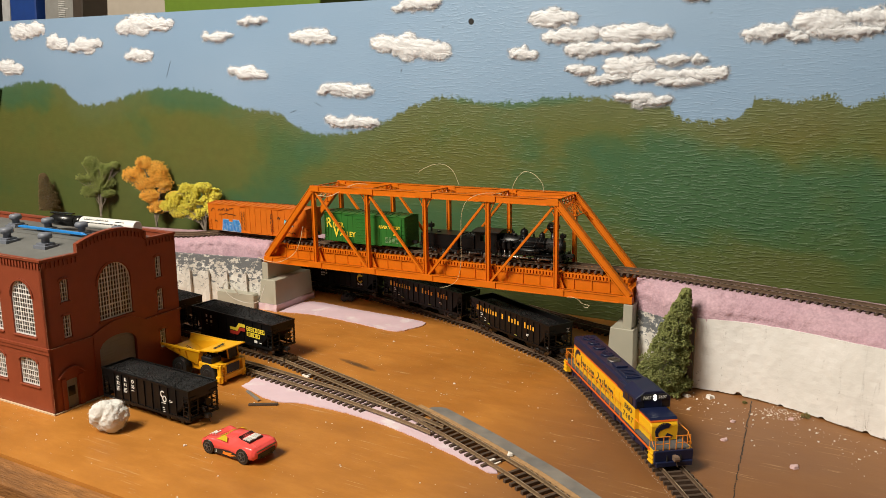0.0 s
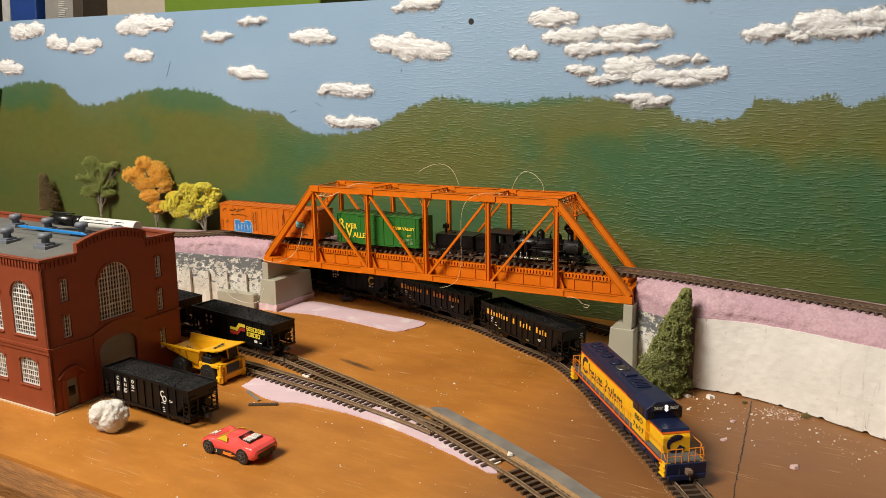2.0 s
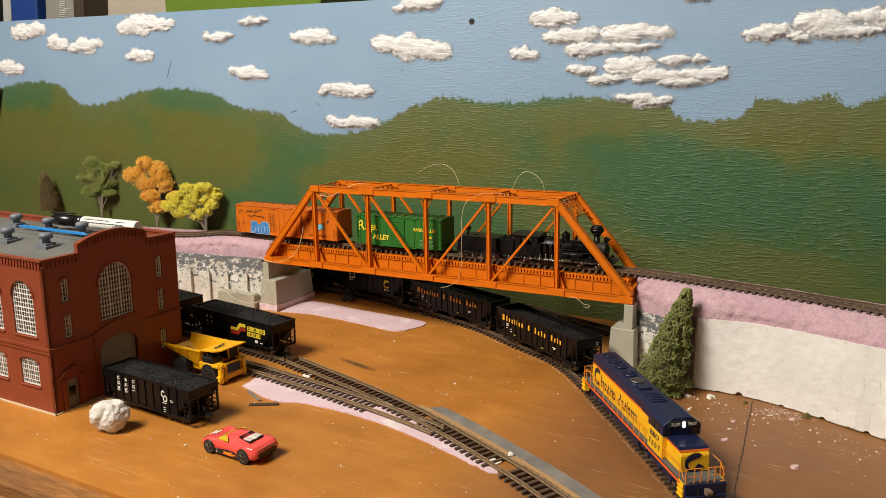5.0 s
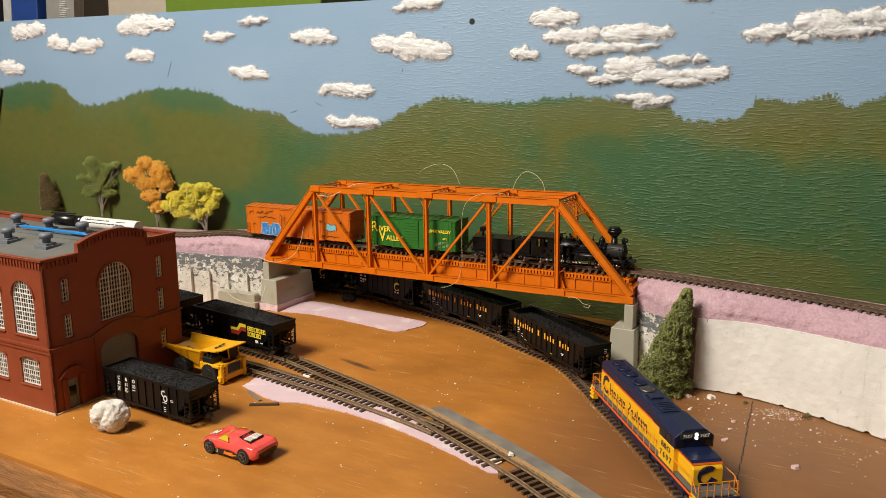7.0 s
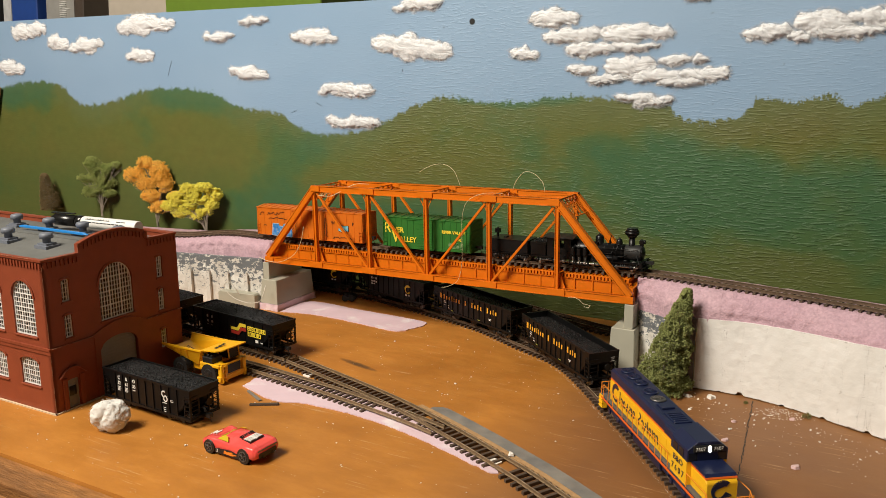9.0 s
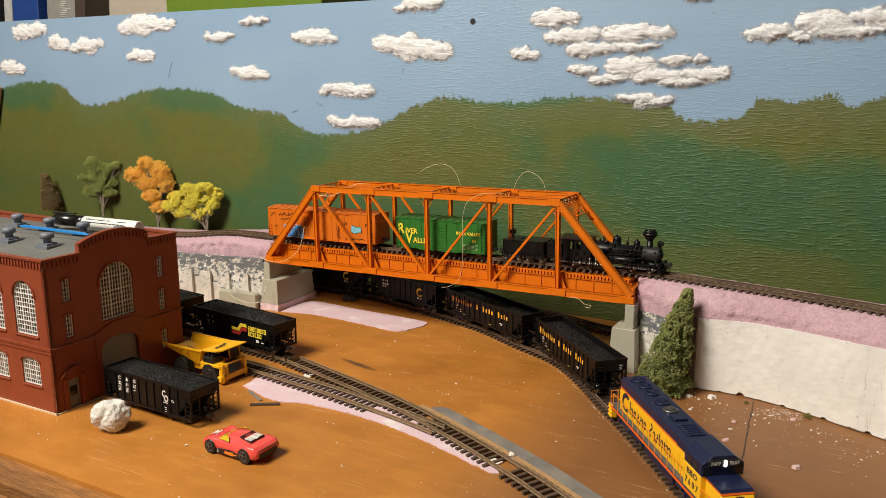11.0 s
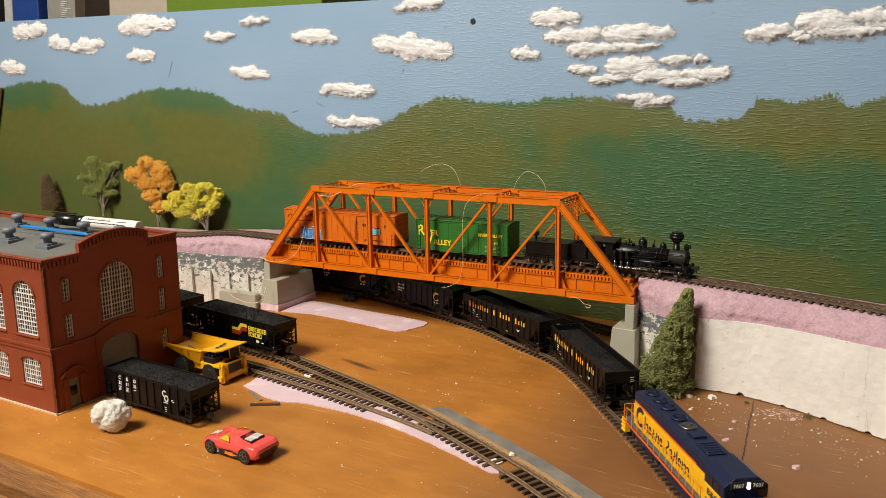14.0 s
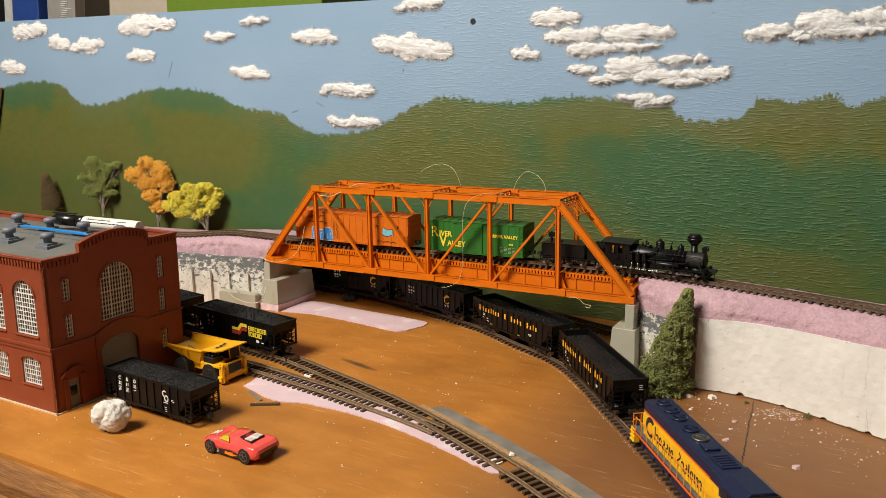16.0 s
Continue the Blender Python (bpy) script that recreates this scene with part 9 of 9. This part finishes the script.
    box(bm, 0.0145, 0.0238, -0.0010, 0.0010, 0.0182, 0.0191)
    part("engine", bm, WHITEINK, t, bevel=0.0002)
    bm = bmesh.new()
    box(bm, 0.0355, 0.0366, -0.0110, 0.0110, 0.0060, 0.0105)
    for y in (-0.006, 0.006):
        rod(bm, (0.0360, y, 0.0065), (0.0375, y, 0.0065), 0.0013, seg=10)
    part("tail_panel", bm, BP, t)
    bm = bmesh.new()
    for k in range(5):
        box(bm, -0.0335 + k * 0.0018, -0.0327 + k * 0.0018, -0.0040 + (k % 2) * 0.002, 0.0050 - (k % 3) * 0.0015, 0.0113 + k * 0.0004, 0.0118 + k * 0.0005)
    part("bonnet_print", bm, WHITEINK, t)
    return t


sports_car()

# ---- loose wires on the bridge ----
PALEWIRE = material("pale_thin_wire", (0.66, 0.57, 0.36), 0.45, vary=0.1)


def wire(label, pts, r=0.0006, mat=None):
    r *= 0.62
    line = spline(pts, 0.003)
    bm = bmesh.new()
    P = line[0]
    for a, b_ in zip(P, P[1:]):
        if (b_ - a).length > 1e-5:
            rod(bm, a, b_ + (b_ - a) * 0.08, r, r, 6)
    return tagged(part("wire", bm, mat or PALEWIRE, None, label), category="wire", group="loose wires")


def bp(s, off, z):
    return tuple(bridge_point(s, off, z))


wire("thin pale wire curling off the bridge's bottom chord", [bp(-0.012, -0.006, -0.002), bp(0.008, -0.0085, -0.0055), bp(0.030, -0.0085, -0.0040), bp(0.052, -0.006, 0.008), bp(0.064, -0.0055, 0.026), bp(0.0705, -0.0055, 0.048)], 0.0007)
wire("thin pale wire lying over the bridge portal", [bp(0.098, -0.0055, 0.093), bp(0.116, -0.005, 0.0925), bp(0.128, -0.004, 0.0965), bp(0.150, 0.006, 0.1085), bp(0.165, 0.018, 0.108)], 0.0007)
wire("thin pale wire looping over the bridge's top chord", [bp(0.366, 0.004, 0.1075), bp(0.345, -0.0055, 0.1075), bp(0.325, -0.007, 0.098), bp(0.3175, -0.0075, 0.080), bp(0.3165, -0.0075, 0.050), bp(0.316, -0.0075, 0.020), bp(0.310, -0.0075, -0.002), bp(0.296, -0.0075, -0.0115), bp(0.285, -0.006, -0.014)], 0.00042)
wire("thin pale wire arching above the bridge", [bp(0.219, 0.058, 0.122), bp(0.229, 0.058, 0.128), bp(0.245, 0.058, 0.1335), bp(0.260, 0.058, 0.133), bp(0.272, 0.058, 0.125), bp(0.280, 0.058, 0.108)], 0.0005)
wire("thin pale wire arching above the bridge", [bp(0.355, 0.058, 0.105), bp(0.360, 0.058, 0.117), bp(0.371, 0.058, 0.128), bp(0.384, 0.058, 0.126), bp(0.395, 0.058, 0.116), bp(0.398, 0.058, 0.105)], 0.0005)
wire("thin wire hanging below the bridge's end", [bp(0.453, -0.004, -0.0085), bp(0.459, -0.007, -0.0065), bp(0.467, -0.0075, -0.0085), bp(0.472, -0.007, -0.0130), bp(0.480, -0.006, -0.0145), bp(0.478, -0.006, -0.0175), bp(0.473, -0.006, -0.0168)], 0.00045)
wire("pale cable looped before the rubbed white wall", [(-0.2880, 1.0960, 0.0255), (-0.2920, 1.0940, 0.0330), (-0.2990, 1.0960, 0.0420), (-0.3060, 1.0990, 0.0430), (-0.3110, 1.1010, 0.0370), (-0.3080, 1.1000, 0.0300), (-0.2960, 1.0960, 0.0200), (-0.2750, 1.0890, 0.0150), (-0.2580, 1.0850, 0.0180), (-0.2520, 1.0880, 0.0300), (-0.2500, 1.0930, 0.0390)], 0.0009, material("grey_white_cable", (0.55, 0.52, 0.45), 0.5, vary=0.1))

# ---- loose bits on the table ----
def stick(label, a, b_, w, h, mat):
    a, b_ = Vector((*a, h / 2)), Vector((*b_, h / 2))
    bm = bmesh.new()
    beam(bm, a, b_, w, h)
    return tagged(part("wooden_stick", bm, mat, None, label, bevel=0.0002), category="stick")


stick("short dark brown tie strip lying on the table", (-0.1955, 0.7590), (-0.1660, 0.7605), 0.0036, 0.0022, DARKPOST)
stick("short grey-brown strip lying on the table", (-0.2055, 0.7960), (-0.1872, 0.7700), 0.0030, 0.0018, material("grey_weathered_strip", (0.20, 0.18, 0.16), 0.6, vary=0.2))
FLAKE = material("white_plaster_flakes", (0.78, 0.74, 0.68), 0.8, vary=0.1)
PINKBIT = material("pink_foam_bits", (0.62, 0.44, 0.44), 0.8, vary=0.1)


def chip_mesh(bm, x, y, z, r, rnd_):
    n_ = rnd_.randint(4, 6)
    lo, hi = [], []
    a0 = rnd_.uniform(0, 6)
    for k in range(n_):
        a = a0 + k * math.tau / n_
        q_ = r * rnd_.uniform(0.5, 1.2)
        lo.append(bm.verts.new((x + q_ * math.cos(a), y + q_ * math.sin(a) * 0.8, z)))
        hi.append(bm.verts.new((x + q_ * 0.8 * math.cos(a), y + q_ * 0.7 * math.sin(a), z + r * rnd_.uniform(0.25, 0.8))))
    bm.faces.new(lo[::-1]), bm.faces.new(hi)
    for k in range(n_):
        bm.faces.new((lo[k], lo[(k + 1) % n_], hi[(k + 1) % n_], hi[k]))


rnd = random.Random(21)
bm = bmesh.new()
for _ in range(150):  # crumbs at the foot of the white wall
    s = rnd.random()
    x, y = 0.268 + 0.135 * s, 0.800 - 0.135 * s
    d = abs(rnd.gauss(0, 1)) * 0.030
    chip_mesh(bm, x - d * 0.7 - 0.003, y - d * 0.75 - 0.005, 0.0, rnd.choice((0.0003, 0.0004, 0.0005, 0.0006, 0.0013)), rnd)
for _ in range(160):  # a drift of powdery bits
    x, y = 0.3360 + rnd.gauss(0, 0.012), 0.7390 + rnd.gauss(0, 0.009)
    chip_mesh(bm, x, y, 0.0, rnd.uniform(0.0003, 0.0008), rnd)
for _ in range(900):  # specks over the open table
    u_, n_ = rnd.uniform(-0.25, 0.55), rnd.uniform(-0.465, 0.02)
    p = TABLE_M @ Vector((u_, n_, 0))
    chip_mesh(bm, p.x, p.y, 0.0, rnd.choice((0.0002, 0.0003, 0.0003, 0.0004, 0.0005, 0.0009)), rnd)
for _ in range(420):  # dusty line along the lower track
    s = LOWER0 + rnd.uniform(0.1, 0.75)
    q_ = at(LOWER, s)
    d_ = at(LOWER, s + 0.003) - at(LOWER, s - 0.003)
    sd = Vector((-d_.y, d_.x, 0)).normalized()
    p = q_ + sd * (0.0160 + abs(rnd.gauss(0, 0.0010)))
    chip_mesh(bm, p.x, p.y, 0.0, rnd.uniform(0.0002, 0.0004), rnd)
tagged(part("plaster_crumbs", bm, FLAKE, None, "scattered white plaster crumbs and flakes on the table"), category="crumbs", kind="stuff")
for x, y, r, mt in ((0.2790, 0.7770, 0.0055, FLAKE), (0.2560, 0.7820, 0.0045, FLAKE), (0.3395, 0.7240, 0.0038, PINKBIT), (0.2720, 0.7020, 0.0020, FLAKE), (0.2480, 0.7480, 0.0022, FLAKE), (0.3000, 0.6250, 0.0040, PINKBIT), (0.2590, 0.6780, 0.0035, PINKBIT), (0.2820, 0.7180, 0.0030, PINKBIT), (0.0596, 0.6426, 0.0040, FLAKE), (-0.0600, 0.9620, 0.0018, FLAKE), (-0.232, 0.668, 0.002, FLAKE), (0.0140, 0.8180, 0.0018, FLAKE)):
    bm = bmesh.new()
    chip_mesh(bm, 0, 0, 0, r, rnd)
    chip_mesh(bm, r * 0.6, r * 0.3, 0, r * 0.6, rnd)
    tagged(part("plaster_chip", bm, mt, None, "small broken plaster chip lying on the table", Matrix.Translation((x, y, 0.0001 if x != 0.0596 else 0.0030))), category="chip", group="plaster chips")

# white ties painted on the siding gaps
for x, y in ((-0.0300, 0.7320), (0.0440, 0.6350), (-0.1480, 0.8420)):
    bm = bmesh.new()
    box(bm, -0.006, 0.006, -0.005, 0.005, 0, 0.0016)
    tagged(part("card_scrap", bm, FLAKE, None, "pale card scrap lying between the siding rails", Matrix.Translation((x, y, 0)) @ Euler((0, 0, radians(-48))).to_matrix().to_4x4()), category="card scrap", group="card scraps")

# dark scale-rail part standing on the table behind the foam sheet
bm = bmesh.new()
for sx in (-1, 1):
    rod(bm, (sx * 0.005, -0.008, 0.005), (sx * 0.005, -0.006, 0.005), 0.005, seg=14)
    rod(bm, (sx * 0.005, 0.006, 0.005), (sx * 0.005, 0.008, 0.005), 0.005, seg=14)
    rod(bm, (sx * 0.005, -0.008, 0.005), (sx * 0.005, 0.008, 0.005), 0.001, seg=6)
box(bm, -0.008, 0.008, -0.010, -0.0085, 0.003, 0.008)
box(bm, -0.008, 0.008, 0.0085, 0.010, 0.003, 0.008)
box(bm, -0.0015, 0.0015, -0.009, 0.009, 0.005, 0.008)
tagged(part("loose_truck", bm, TRUCKBLACK, None, "loose black freight car truck lying beside the main track", Matrix.Translation((-0.1390, 1.1560, 0.0)) @ Euler((0, 0, radians(-10))).to_matrix().to_4x4()), category="wheel truck")

# low shrubs at the white wall's foot
for x, y, r, sd in ((0.3565, 0.7280, 0.0048, 1), (0.3100, 0.7640, 0.0022, 2)):
    t = thing("moss_tuft", "small dry green moss tuft at the wall's foot", "moss tuft", Matrix.Translation((x, y, 0)), "moss tufts")
    bm = bmesh.new()
    rr_ = random.Random(sd)
    for _ in range(90):
        d = Vector((rr_.gauss(0, 1), rr_.gauss(0, 1), abs(rr_.gauss(0, 1)))).normalized() * rr_.random() ** 0.5 * r
        clump(bm, d + Vector((0, 0, 0.0005)), rr_.uniform(0.0004, 0.0009), rr_)
    part("foliage", bm, foliage("moss_foam", (0.22, 0.19, 0.07), (0.14, 0.13, 0.05)), t)

# ---- things on the shelf behind the backdrop ----
def upright(name, label, cat, s0, s1, off, z1, mat, lean=0.0):
    bm = bmesh.new()
    box(bm, 0, s1 - s0, 0, 0.18, 0, z1)
    ob = part(name, bm, mat, None, label, BACK_M @ Matrix.Translation((s0, off, 0.0)) @ Euler((0, radians(lean), 0)).to_matrix().to_4x4(), bevel=0.002)
    return tagged(ob, category=cat)


bm = bmesh.new()
box(bm, -1.6, 1.3, 0.03, 0.60, -0.03, -0.001)
tagged(part("rear_shelf", bm, RAWWOOD, None, "timber shelf behind the backdrop", BACK_M), category="shelf", kind="structure")
upright("ring_binder", "black ring binder standing behind the backdrop", "binder", -1.20, -0.952, 0.05, 0.56, material("black_binder", (0.02, 0.02, 0.022), 0.5))
upright("storage_box", "pale grey storage box behind the backdrop", "box", -0.950, -0.925, 0.05, 0.56, material("pale_grey_plastic", (0.42, 0.42, 0.42), 0.5), 6)
upright("ring_binder", "deep blue ring binder standing behind the backdrop", "binder", -0.905, -0.822, 0.05, 0.56, material("deep_blue_binder", (0.015, 0.05, 0.22), 0.45, vary=0.1), 4)
rl = upright("steel_rule", "grey steel rule standing behind the backdrop", "ruler", -0.815, -0.730, 0.06, 0.56, material("brushed_grey", (0.30, 0.29, 0.27), 0.45, 0.2, vary=0.1), 5)
bm = bmesh.new()
for k in range(60):
    box(bm, 0.045, 0.045 + (0.030 if k % 5 == 0 else 0.020), -0.0015, 0.0005, 0.30 + k * 0.0043, 0.3012 + k * 0.0043)
part("graduation", bm, material("pale_rule_marks", (0.6, 0.58, 0.55), 0.5), rl)
upright("cardboard_box", "brown-black box behind the backdrop", "box", -0.728, -0.700, 0.06, 0.56, material("brown_box", (0.05, 0.035, 0.025), 0.6), 5)
upright("green_panel", "lime green panel standing behind the backdrop", "panel", -0.475, -0.105, 0.10, 0.60, material("lime_green_card", (0.12, 0.20, 0.02), 0.5, vary=0.08))
upright("beige_box", "plain beige box behind the backdrop", "box", -0.690, -0.485, 0.12, 0.60, material("beige_card", (0.40, 0.35, 0.29), 0.6, vary=0.06))


# ---- what moves ----
def ride(line, s, span, forward):
    """The pose of a car whose trucks stand span apart about arc length s; its front looks along forward (+1, -1)."""
    a, b = at(line, s - forward * span / 2), at(line, s + forward * span / 2)
    mid = (a + b) / 2
    d = (b - a).normalized()
    yaw = math.atan2(d.y, d.x)
    pitch = -math.asin(d.z)
    return Matrix.Translation(mid) @ Euler((0, pitch, yaw)).to_matrix().to_4x4()


def motions():
    times = [i * 0.5 for i in range(33)]
    for ob, line, origin, s, span, forward, slide in RIDERS:
        ts, ds = [r[0] for r in slide], [r[1] for r in slide]
        rows = [(t, ride(line, origin + s + float(np.interp(t, ts, ds)), span, forward)) for t in times]
        walk(ob, rows)
        total = [float(np.interp(t, ts, ds)) - ds[0] for t in times]
        for w, x, z, r in WHEELS:
            if w.parent.parent == ob:
                walk(w, [(t, Matrix.Translation((x, 0, z)) @ Euler((0, abs(g) / r, 0)).to_matrix().to_4x4()) for t, g in zip(times, total)])


motions()
